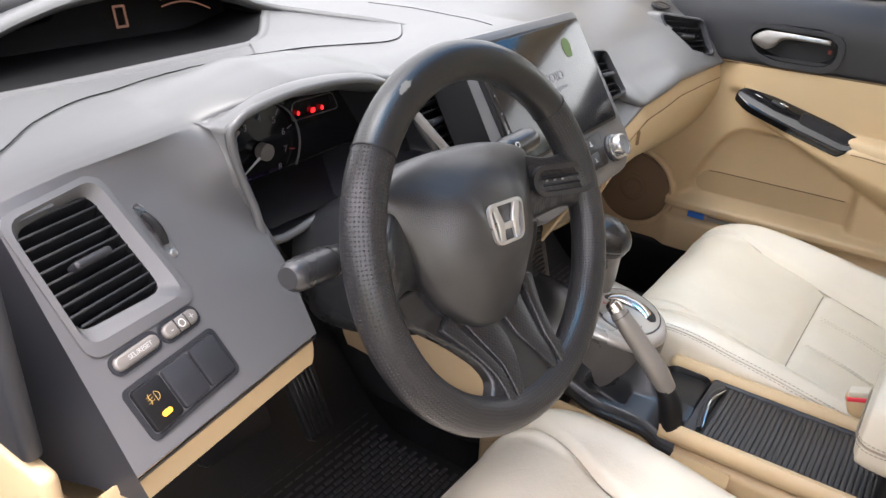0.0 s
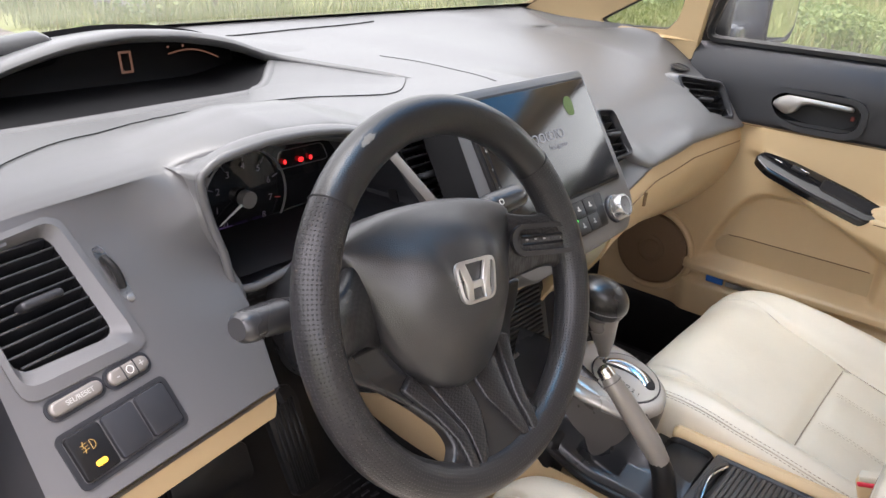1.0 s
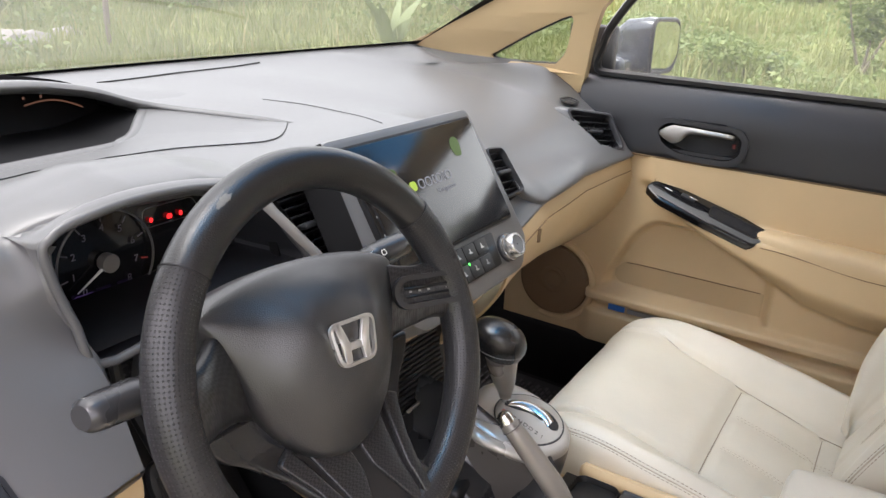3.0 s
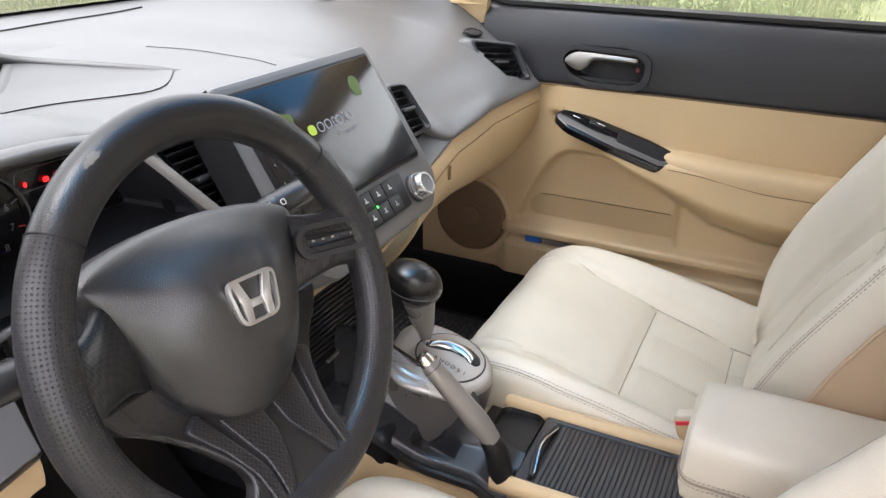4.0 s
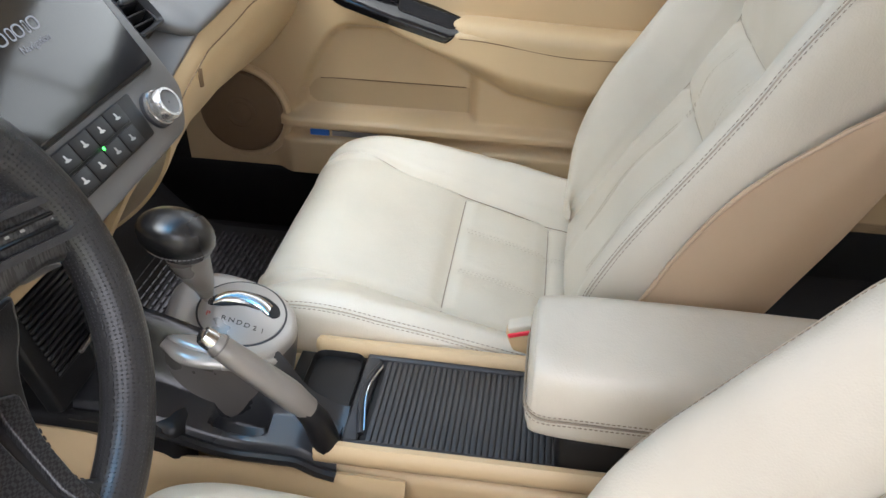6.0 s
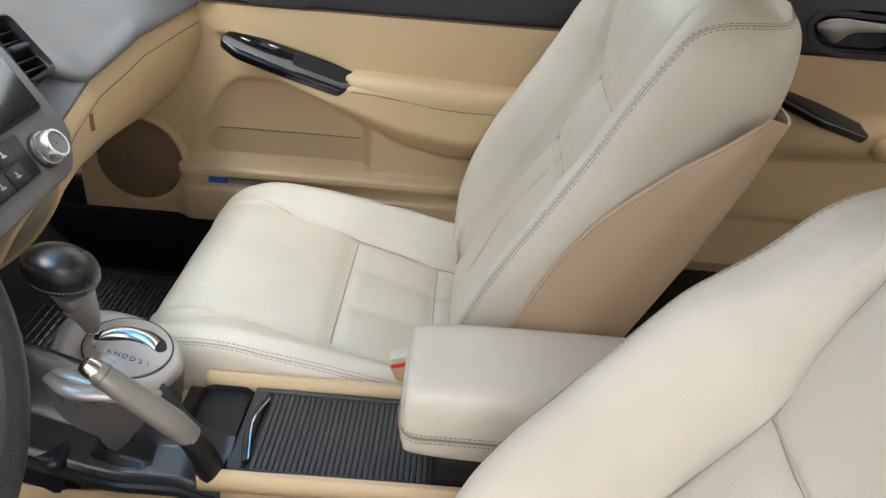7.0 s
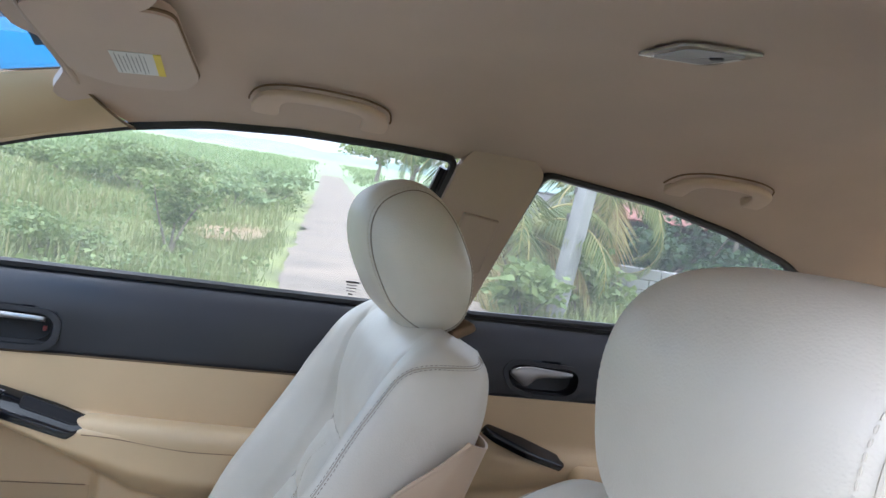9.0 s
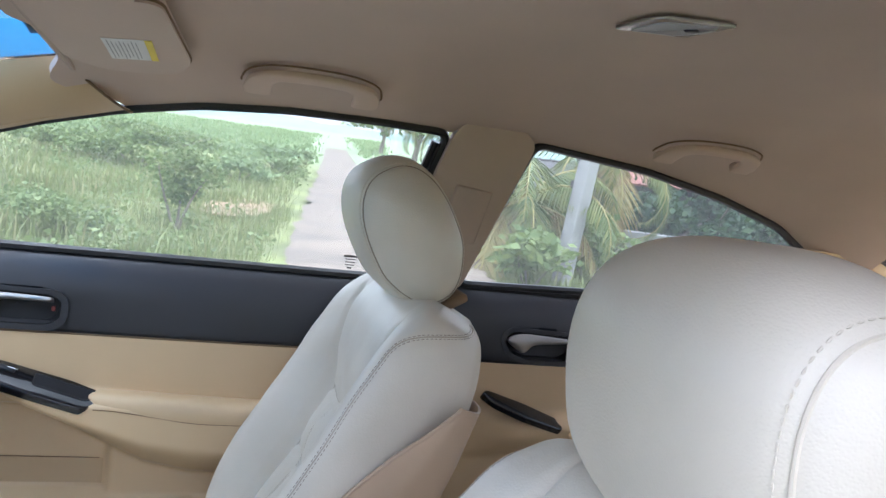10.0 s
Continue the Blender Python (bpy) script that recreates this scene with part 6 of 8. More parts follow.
# ---- front seats ----
def front_seat(cx, head, lean=24.0, near=False, fore=0.0):
    seat = thing("front_seat", (cx, 0.1, 0.26), "cream leather front seat with stitched inserts", "car seat", "front seats")
    # cushion: falls towards the back between raised side bolsters
    secs = []
    for y, hw, zt, side, zb in ((0.424, 0.160, 0.452, 0.000, 0.40), (0.420, 0.200, 0.482, 0.001, 0.37), (0.404, 0.225, 0.509, 0.003, 0.35), (0.376, 0.236, 0.526, 0.007, 0.34), (0.335, 0.241, 0.5315, 0.012, 0.335), (0.28, 0.243, 0.519, 0.024, 0.33), (0.20, 0.245, 0.495, 0.036, 0.33), (0.08, 0.246, 0.457, 0.050, 0.33), (-0.04, 0.242, 0.424, 0.056, 0.33), (-0.12, 0.232, 0.405, 0.056, 0.33)):
        zs = zt + side
        half = [(0.95, zb), (1.0, (zb + zs) / 2 - 0.01), (1.0, zs - 0.034), (0.965, zs - 0.010), (0.88, zs), (0.78, zs - 0.003 - side * 0.22), (0.69, zt + 0.004 + side * 0.18), (0.61, zt), (0.34, zt + 0.001)]
        secs.append([(cx - hw * a, y, b) for a, b in half] + [(cx, y, zt + 0.002)] + [(cx + hw * a, y, b) for a, b in half[::-1]] + [(cx, y, zb)])
    G = lofted(secs, 140, 120)
    lim_c = lambda y: 0.1525 + 0.030 * smooth01(0.24, 0.39, y)
    for j in range(120):
        for i in range(140):
            x, y, z = G[j, i]
            if z < 0.40 or abs(x - cx) > 0.2435:
                continue
            q = abs(x - cx)
            dz = -0.010 * math.exp(-((q - lim_c(y)) / 0.0055) ** 2)
            if q < 0.150:
                for ys_ in (0.165, 0.026):
                    dz -= 0.011 * math.exp(-((y - ys_) / 0.0055) ** 2)
                if y < 0.16:
                    for k in (-1, 1):
                        dz -= 0.0035 * math.exp(-((x - cx - k * 0.052) / 0.0042) ** 2)
                    dz += 0.0022 * math.cos((x - cx) / 0.052 * math.pi)
                    dz += 0.0035 * math.exp(-((y - 0.095) / 0.045) ** 2) * (1 - (q / 0.153) ** 4)
                else:
                    dz += 0.006 * (1 - (q / 0.16) ** 4) * smooth01(0.165, 0.20, y) * smooth01(0.42, 0.36, y)
            # creases of use: gentle puckers along the seams and over the bolsters
            dz += 0.0013 * noise.noise(Vector((x * 20, y * 20, 1.7 + cx))) + 0.0008 * noise.noise(Vector((x * 62, y * 26, 8.1 + cx))) * smooth01(0.10, 0.16, q)
            G[j, i, 2] += dz
    cush = part("cushion", grid(G, close_u=True, cap=True), CREAM, seat, "cream leather seat cushion", sharp=75)
    flatG = G.reshape(-1, 3)

    def top(x, y):
        """Height of the cushion there."""
        d = (flatG[:, 0] - x) ** 2 + (flatG[:, 1] - y) ** 2 + np.where(flatG[:, 2] < 0.40, 1.0, 0.0)
        k = np.argsort(d)[:4]
        w_ = 1 / (d[k] + 1e-7)
        return float((flatG[k, 2] * w_).sum() / w_.sum())

    for ys_ in (0.165, 0.026):
        part("seam", tube([(cx + x, ys_, top(cx + x, ys_) + 0.0004) for x in np.linspace(-0.150, 0.150, 24)], 0.0009, 5), THREAD_DARK, cush)
    for k in (-1, 1):
        part("seam", tube(crom([(cx + k * lim_c(y), y, top(cx + k * lim_c(y), y) + 0.0003) for y in np.linspace(-0.06, 0.395, 16)], 50), 0.0008, 5), THREAD_DARK, cush)
        for off in (-0.0035, 0.0035):
            part("stitching", dashes([(cx + k * 0.052 + off, y, top(cx + k * 0.052 + off, y) + 0.0006) for y in np.linspace(-0.05, 0.155, 24)], 0.0062, 0.0042, 0.0006), THREAD_MID, cush)
        # welt with twin stitching round the outer edge of the bolster
        for off, kind_ in ((0.0, 1), (1.3, 0), (-1.3, 0)):
            path = []
            for j in range(20, 112):
                f = (21.0 if k < 0 else 112.0) + off
                i = int(f)
                path.append(G[j, i] + (G[j, i + 1] - G[j, i]) * (f - i) + np.array((k * 0.0005, 0, 0.0004)))
            path = crom(np.array(path)[::7], 80)
            part("welt" if kind_ else "stitching", tube(path, 0.0009, 5) if kind_ else dashes(path, 0.0062, 0.0042, 0.0007), THREAD_MID if kind_ else THREAD_DARK, cush)
    part("base", rbox((0.40, 0.44, 0.10), 0.02, pose(cx, 0.12, 0.31)), BLACK, seat, "black seat base")
    for k in (-1, 1):
        part("runner", rbox((0.03, 0.50, 0.03), 0.004, pose(cx + k * 0.17, 0.1, 0.262)), BLACK, seat)

    # backrest with deep bolsters
    LEAN_B = radians(lean)

    def bpt(w, s, d):
        """A point w across, s up and d forward of the backrest's middle face."""
        n = Vector((0, math.cos(LEAN_B), math.sin(LEAN_B)))
        u = Vector((0, -math.sin(LEAN_B), math.cos(LEAN_B)))
        return Vector((cx, -0.045, 0.46)) + Vector((w, 0, 0)) + u * s + n * (d + fore)
    LIM = 0.158
    secs = []
    for s, hw, bol, cen, back in ((-0.03, 0.195, 0.040, 0.030, -0.08), (0.03, 0.222, 0.064, 0.028, -0.105), (0.10, 0.239, 0.086, 0.024, -0.118), (0.19, 0.246, 0.092, 0.014, -0.124), (0.29, 0.247, 0.082, 0.003, -0.124), (0.38, 0.247, 0.074, 0.003, -0.121), (0.45, 0.246, 0.070, 0.030, -0.117), (0.51, 0.241, 0.062, 0.044, -0.108), (0.55, 0.229, 0.048, 0.040, -0.096), (0.578, 0.208, 0.030, 0.026, -0.082), (0.595, 0.165, 0.004, 0.004, -0.064)):
        if near and s > 0.36:
            s, bol, cen = 0.36 + (s - 0.36) * 0.905, bol * (1 - 0.26 * smooth01(0.36, 0.46, s)) - 0.006 * smooth01(0.46, 0.56, s), cen * 0.7
        li = LIM / hw if s < 0.53 else 0.62
        mix = lambda f: cen + (bol - cen) * f
        half = [(0.55, back), (0.84, back * 0.72), (0.965, back * 0.32), (1.0, bol * 0.22), (0.985, bol * 0.78), (0.93, bol * 0.985), (0.86, bol), (0.79, mix(0.82)), (li + 0.06, mix(0.32)), (li, mix(0.03)), (0.36, cen + 0.004)]
        secs.append([tuple(bpt(-a * hw, s, b)) for a, b in half] + [tuple(bpt(0, s, cen + 0.006))] + [tuple(bpt(a * hw, s, b)) for a, b in half[::-1]] + [tuple(bpt(0, s, back * 1.05))])
    NU, NV = 168, 120
    B = lofted(secs, NU, NV)
    n = np.array((0, math.cos(LEAN_B), math.sin(LEAN_B)))
    u = np.array((0, -math.sin(LEAN_B), math.cos(LEAN_B)))
    o = np.array((cx, -0.045, 0.46)) + n * fore
    for j in range(NV):
        for i in range(NU):
            r = B[j, i] - o
            w, s, d = r[0], r @ u, r @ n
            if d < -0.03:
                continue
            g = 0.0
            if abs(w) < 0.19:
                g -= 0.010 * math.exp(-((abs(w) - LIM) / 0.0062) ** 2) * smooth01(0.575, 0.52, s)
            if abs(w) < LIM:
                for sl in (0.262, 0.373):
                    g -= 0.010 * math.exp(-((s - sl) / 0.0055) ** 2)
                for sl, sw_, am in ((0.318, 0.040, 0.015), (0.16, 0.07, 0.011), (0.44, 0.045, 0.007)):
                    g += am * math.exp(-((s - sl) / sw_) ** 2) * (1 - (w / LIM) ** 4)
                if s < 0.373:
                    for k in (-1, 1):
                        g -= 0.003 * math.exp(-((w - k * 0.052) / 0.004) ** 2)
            g += 0.0014 * noise.noise(Vector((w * 18, s * 18, 4.1 + cx))) + 0.0008 * noise.noise(Vector((w * 50, s * 22, 2.3 + cx)))
            B[j, i] += n * g
    back = part("backrest", grid(B, close_u=True, cap=True), CREAM, seat, "cream leather backrest", sharp=75)
    BF = B.reshape(-1, 3)
    bw, bs, bd = BF[:, 0] - cx, (BF - o) @ u, (BF - o) @ n

    def fr(w, s, lift=0.0005):
        """A point on the front of the backrest."""
        q = (bw - w) ** 2 + (bs - s) ** 2 + np.where(bd < -0.02, 1.0, 0.0)
        k = np.argsort(q)[:4]
        f = 1 / (q[k] + 1e-7)
        return tuple(bpt(w, s, float((bd[k] * f).sum() / f.sum()) + lift))

    for sl in (0.262, 0.373):
        part("seam", tube([fr(w, sl, -0.0002) for w in np.linspace(-LIM, LIM, 24)], 0.0008, 5), THREAD_MID, back)
    for k in (-1, 1):
        part("seam", tube(crom([fr(k * LIM, s) for s in np.linspace(0.02, 0.50, 20)], 60), 0.0008, 5), THREAD_MID, back)
        for off in (-0.0035, 0.0035):
            part("stitching", dashes(crom([fr(k * 0.052 + off, s, 0.0006) for s in np.linspace(0.03, 0.36, 16)], 40), 0.0062, 0.0042, 0.0006), THREAD_MID, back)
        # welt with twin stitching along the bolster's edge, turning over the shoulder
        for off, kind_ in ((0, 1), (1.25, 0), (-1.25, 0)):
            path = []
            for j in range(6, NV - 3):
                f = (32.5 - 26 * smooth01(84, 117, j) if k < 0 else 121.5 + 26 * smooth01(84, 117, j)) + off
                i = int(f)
                q = B[j, i] + (B[j, i + 1] - B[j, i]) * (f - i)
                path.append(q + np.array((k * 0.0005, 0, 0.0)))
            path = crom(np.array(path)[::5], 110)
            part("piping" if kind_ else "stitching", tube(path, 0.0010, 6) if kind_ else dashes(path, 0.0062, 0.0042, 0.0006), THREAD_MID if kind_ else THREAD_DARK, back)
    # rear shell, its rim drooping from the shoulder to the hip
    rim = lambda s: float(np.interp(s, [-0.02, 0.10, 0.21, 0.27, 0.31, 0.35, 0.41, 0.46, 0.50], [0.024, 0.036, 0.041, 0.038, 0.031, 0.018, -0.008, -0.037, -0.056]))
    rows = []
    for s in np.linspace(-0.02, 0.50, 40):
        hw = float(np.interp(s, [-0.02, 0.06, 0.16, 0.30, 0.42, 0.50], [0.212, 0.243, 0.2525, 0.255, 0.257, 0.256]))
        bk = float(np.interp(s, [-0.02, 0.1, 0.3, 0.42, 0.50], [-0.112, -0.128, -0.132, -0.127, -0.118]))
        f = min(rim(s), 0.05)
        half = [(hw, f), (hw * 1.006, f * 0.6 + bk * 0.16), (hw * 0.99, f * 0.25 + bk * 0.42), (hw * 0.86, bk * 0.80), (hw * 0.55, bk)]
        rows.append(crom([tuple(bpt(-a, s, b)) for a, b in half] + [tuple(bpt(0, s - 0.012 * (s > 0.4), bk * 1.05))] + [tuple(bpt(a, s, b)) for a, b in half[::-1]], 60))
    bm = grid(rows)
    bmesh.ops.recalc_face_normals(bm, faces=bm.faces)
    bmesh.ops.solidify(bm, geom=bm.faces[:], thickness=0.0035)
    shell = part("rear_shell", bm, CREAM_SHADE, seat, "beige vinyl rear shell")
    for k in (0, -1):
        part("shell_lip", tube([tuple(r_[k]) for r_ in rows], 0.0024, 6), CREAM_SHADE, shell)
    # headrest on two posts
    H = Vector((cx, head[0], head[1]))
    ta = radians(head[2])
    hu, hn = Vector((0, math.sin(ta), math.cos(ta))), Vector((0, math.cos(ta), -math.sin(ta)))
    SEAM = 0.117 if near else 0.096
    HD, HH = (0.074, 0.116) if head[2] > 15 else (0.079, 0.107)
    rows = []
    ws = np.concatenate([-0.138 * np.sin(np.linspace(1.57, 0, 30)), 0.138 * np.sin(np.linspace(0, 1.57, 30))[1:]])
    angs = np.linspace(0, 2 * math.pi, 72, endpoint=False)

    def ring_at(w, grow=0.0):
        k = max(0.0, 1 - abs(w / 0.1385) ** 3.4) ** (1 / 2.3)
        k -= 0.018 * math.exp(-((abs(w) - SEAM) / 0.0035) ** 2)
        out = []
        for a in angs:
            c, s = math.cos(a), math.sin(a)
            d = (HD + grow) * k * math.copysign(abs(c) ** 0.82, c) * (1.0 if s > -0.3 else 1.0 - 0.25 * (-0.3 - s))
            e = (HH + grow) * (0.42 + 0.58 * k if k > 0.02 else 0.4) * math.copysign(abs(s) ** 0.86, s)
            e *= k ** 0.35 if k > 0 else 0
            out.append(tuple(H + Vector((w, 0, 0)) + hu * e + hn * d))
        return out

    for w in ws:
        rows.append(ring_at(w))
    hr = part("headrest", grid(rows, close_u=True, cap=True), CREAM, seat, "cream leather headrest", sharp=80)
    for k in (-1, 1):
        part("piping", tube(ring_at(k * (SEAM + 0.0006), 0.0006), 0.0016 if near else 0.0013, 6, closed=True), THREAD if near else THREAD_DARK, hr)
        part("stitching", dashes(ring_at(k * (SEAM - 0.005), 0.0008) + [ring_at(k * (SEAM - 0.005), 0.0008)[0]], 0.0062, 0.0040, 0.0008), THREAD, hr)
        part("post", tube([tuple(H + Vector((k * 0.065, -0.045, 0)) + Vector((0, 0.0, 1.0)) * s) for s in (-0.16, -0.04)], 0.006, 10), CHROME, hr)
        part("post_sleeve", tube([tuple(H + Vector((k * 0.065, -0.045, 0)) + Vector((0, 0.0, 1.0)) * s) for s in (-0.150, -0.128)], 0.011, 12), BLACK, hr)
    # Brown block paints the shade in the gap between headrest and backrest.
    part("gap_shade", rbox((0.200, 0.070, 0.014), 0.006, frame_of(H - hu * (HH - 0.004) - hn * 0.004, (1, 0, 0), tuple(hn))), BROWN, hr, "dark block standing for the shaded gap under the headrest")
    return seat


front_seat(0.3665, (-0.250, 1.090, 29))
seat_l = front_seat(-0.3665, (-0.312, 1.046, 8), 30, near=True, fore=0.013)
tagged(seat_l, "cream leather driver's seat with its headrest pushed down", "car seat", "front seats")

# rear bench, mostly hidden
bench = thing("rear_bench", (0, -1.1, 0.3), "cream leather rear bench seat", "rear seat")
part("cushion", rbox((1.30, 0.50, 0.16), 0.05, pose(0, -0.98, 0.42, -6, 0, 0), 5), CREAM, bench)
part("backrest", rbox((1.30, 0.16, 0.60), 0.06, pose(0, -1.32, 0.70, 20, 0, 0), 5), CREAM, bench)


# ---- passenger's door ----
SW = [(0.43, 0.765), (0.374, 0.719), (0.237, 0.655), (0.115, 0.590), (0.03, 0.572), (-0.06, 0.570), (-0.30, 0.60)]


def sweep_z(y):
    p = sorted(SW)
    return float(np.interp(y, [a for a, b in p], [b for a, b in p]))


def door_in(y, z):
    """Depth of the lower door panel: how far it stands in from its base plane."""
    d = 0.0
    zs = sweep_z(y)
    above = smooth01(zs - 0.008, zs + 0.012, z) * smooth01(0.47, 0.42, y)
    top = float(np.interp(y, [-0.3, -0.06, 0.16, 0.24, 0.43], [0.70, 0.695, 0.712, 0.715, 0.775]))
    bulge = smooth01(zs - 0.01, (zs + top) / 2, z) * smooth01(top + 0.014, top - 0.006, z)
    d += 0.016 * above + 0.056 * bulge * smooth01(0.44, 0.30, y)
    # scooped pocket area
    inp = smooth01(0.515, 0.495, y) * smooth01(0.170, 0.19, y) * smooth01(0.520, 0.532, z) * smooth01(zs - 0.004, zs - 0.02, z)
    arch = 0.69 - 2.2 * max(0, y - 0.40) ** 2 * 6
    inp *= smooth01(arch + 0.004, arch - 0.012, z)
    d -= 0.024 * inp
    # ledge above the map pocket
    d += 0.022 * smooth01(0.488, 0.498, z) * smooth01(0.522, 0.512, z) * smooth01(0.56, 0.52, y)
    d += 0.020 * smooth01(0.478, 0.468, z) * smooth01(0.56, 0.52, y)
    return d


door = thing("door_1", (0.72, 0.1, 0.42), "closed passenger door with grey upper and beige lower trim", "car door", kind="structure")
bm = patch(lambda y, z: (0.705 - door_in(y, z), y, z), np.linspace(0.74, -0.36, 200), np.linspace(0.40, 0.822, 110))
part("lower_panel", bm, BEIGE, door, "beige moulded lower panel", sharp=80)
UP = [(0.822, 0.700), (0.826, 0.694), (0.84, 0.690), (0.90, 0.690), (0.935, 0.697), (0.956, 0.708), (0.964, 0.720), (0.962, 0.732)]
UPC = crom([(a, b, 0) for a, b in UP], 44)


def upper_skin(y0, y1, n, hy, hz, drop=0.0):
    """The grey upper skin with an opening for the release handle."""
    ys_ = np.linspace(y0, y1, n)
    P = [[(x, y, z - drop * (z < 0.83)) for z, x, _ in UPC] for y in ys_]
    return grid(P, keep=lambda i, j: ((P[j][i][1] - hy) / 0.080) ** 4 + ((P[j][i][2] - hz) / 0.029) ** 4 > 1)


bm = upper_skin(0.60, -0.36, 190, 0.350, 0.868)
part("upper_panel", bm, DASH_DARK, door, "dark grey upper panel", sharp=50)
part("panel_groove", tube([(0.6955, y, 0.8225) for y in np.linspace(0.60, -0.36, 30)], 0.0022, 6), BROWN, door)
part("door_shell", rbox((0.03, 1.12, 0.56), 0.004, pose(0.752, 0.17, 0.66)), PAINT, door, "painted outer door skin")
# brown insert along the pocket
bm = patch(lambda y, z: (0.705 - door_in(y, z) - 0.0015, y, z), np.linspace(0.490, 0.188, 90), np.linspace(0.533, 0.584, 24), keep=lambda y, z: z < 0.5825 - 0.03 * max(0, y - 0.44) ** 0.8 - 9 * max(0.0, y - 0.468) ** 1.6 and z > 0.533 + 30 * max(0.0, y - 0.470) ** 2)
part("pocket_insert", bm, TAN, door, "tan cloth insert")
part("insert_seam", tube([(0.705 - door_in(y, 0.582) - 0.002, y, 0.582 - 0.03 * max(0, y - 0.44) ** 0.8) for y in np.linspace(0.466, 0.195, 24)], 0.0010, 5), BROWN, door)
# inner release handle
HM = frame_of((0.6875, 0.350, 0.868), (0, -1, 0.0), (0, 0, 1))
hs = rounded([(-0.086, 0.012), (-0.066, 0.031), (0.066, 0.027), (0.082, 0.012), (0.080, -0.020), (0.058, -0.034), (-0.030, -0.034), (-0.070, -0.020)], 0.018, 6)
part("handle_bezel", ring([(a * 1.09, b * 1.20) for a, b in hs], [(a * 0.95, b * 0.90) for a, b in hs], 0.004, HM), DASH_DARK, door, "dark oval bezel")
cup = grid([[(a * 0.95, b * 0.90, 0.003) for a, b in hs], [(a * 0.86, b * 0.78, -0.022) for a, b in hs], [(a * 0.02, b * 0.02, -0.026) for a, b in hs]], close_u=True)
cup.transform(HM)
part("handle_cup", cup, BLACK, door)
secs = []
for x, y0, y1, z in ((-0.083, 0.000, 0.010, 0.002), (-0.070, -0.006, 0.019, 0.007), (-0.052, -0.011, 0.024, 0.009), (-0.034, -0.004, 0.024, 0.010), (-0.016, 0.011, 0.024, 0.010), (0.04, 0.012, 0.022, 0.010), (0.068, 0.011, 0.020, 0.008), (0.074, 0.010, 0.018, 0.003)):
    secs.append([tuple(HM @ Vector((x * 0.88 - 0.002, b, c))) for b, c in ((y0, z - 0.004), (y0 * 0.7 + y1 * 0.3, z + 0.002), (y0 * 0.3 + y1 * 0.7, z + 0.002), (y1, z - 0.002), ((y0 + y1) / 2, z - 0.006))])
part("release_handle", grid(lofted(secs, 20, 36), close_u=True, cap=True), HANDLE_SILVER, door, "satin silver release handle")
part("lock_mark", rbox((0.007, 0.009, 0.003), 0.001, HM @ pose(0.063, -0.002, -0.006), 1), LOCK_RED, door, "dull red lock tab")
# switch panel on the armrest
SP = frame_of((0.652, 0.305, 0.742), (0, -1, -0.30), (0.86, -0.1, 0.45))
so = rounded([(-0.125, -0.012), (-0.118, 0.014), (-0.06, 0.026), (0.06, 0.030), (0.118, 0.024), (0.116, -0.006), (0.096, -0.028), (0.0, -0.030), (-0.09, -0.028)], 0.012, 5)
part("switch_panel", slab(so, 0.016, SP @ pose(0, 0, -0.010), 0.004, 3), GLOSS, door, "glossy black switch panel")
part("switch_well", slab(rounded([(-0.004, 0.014), (0.10, 0.014), (0.106, 0.004), (0.09, -0.012), (0.0, -0.012)], 0.006), 0.0006, SP @ pose(0.004, 0.004, 0.006)), CARPET, door)
part("well_rim", tube([tuple(SP @ Vector((a + 0.004, b + 0.004, 0.0068))) for a, b in rounded([(-0.004, 0.014), (0.10, 0.014), (0.106, 0.004), (0.09, -0.012), (0.0, -0.012)], 0.006)], 0.0013, 5, closed=True), BLACK, door)
part("window_switch", rbox((0.028, 0.010, 0.006), 0.002, SP @ pose(-0.045, 0.008, 0.007)), BLACK, door)
part("switch_edge", rbox((0.016, 0.0025, 0.002), 0.0008, SP @ pose(-0.085, 0.006, 0.0065), 1), CHROME, door)
part("switch_edge", rbox((0.018, 0.0025, 0.002), 0.0008, SP @ pose(-0.036, 0.010, 0.0105), 1), CHROME, door)
# padded armrest behind the switches
secs = []
for y, w, h, z in ((0.226, 0.012, 0.010, 0.708), (0.200, 0.026, 0.020, 0.708), (0.15, 0.034, 0.026, 0.702), (0.05, 0.036, 0.028, 0.696), (-0.10, 0.036, 0.028, 0.692), (-0.30, 0.036, 0.028, 0.690)):
    secs.append([(0.668 + w * math.copysign(abs(math.cos(a)) ** 0.7, math.cos(a)), y, z + h * math.copysign(abs(math.sin(a)) ** 0.7, math.sin(a))) for a in np.linspace(0, 2 * math.pi, 16, endpoint=False)])
part("door_armrest", grid(lofted(secs, 36, 40), close_u=True, cap=True), BEIGE, door, "beige padded door armrest")
part("armrest_seam", tube([(0.6335, y, 0.684 + 0.02 * smooth01(0.0, 0.2, y)) for y in np.linspace(0.20, -0.30, 24)], 0.0012, 5), BROWN, door)
part("front_seam", tube([(0.699, 0.43, 0.82), (0.695, 0.428, 0.80), (0.688, 0.42, 0.775)], 0.0011, 5), BROWN, door)
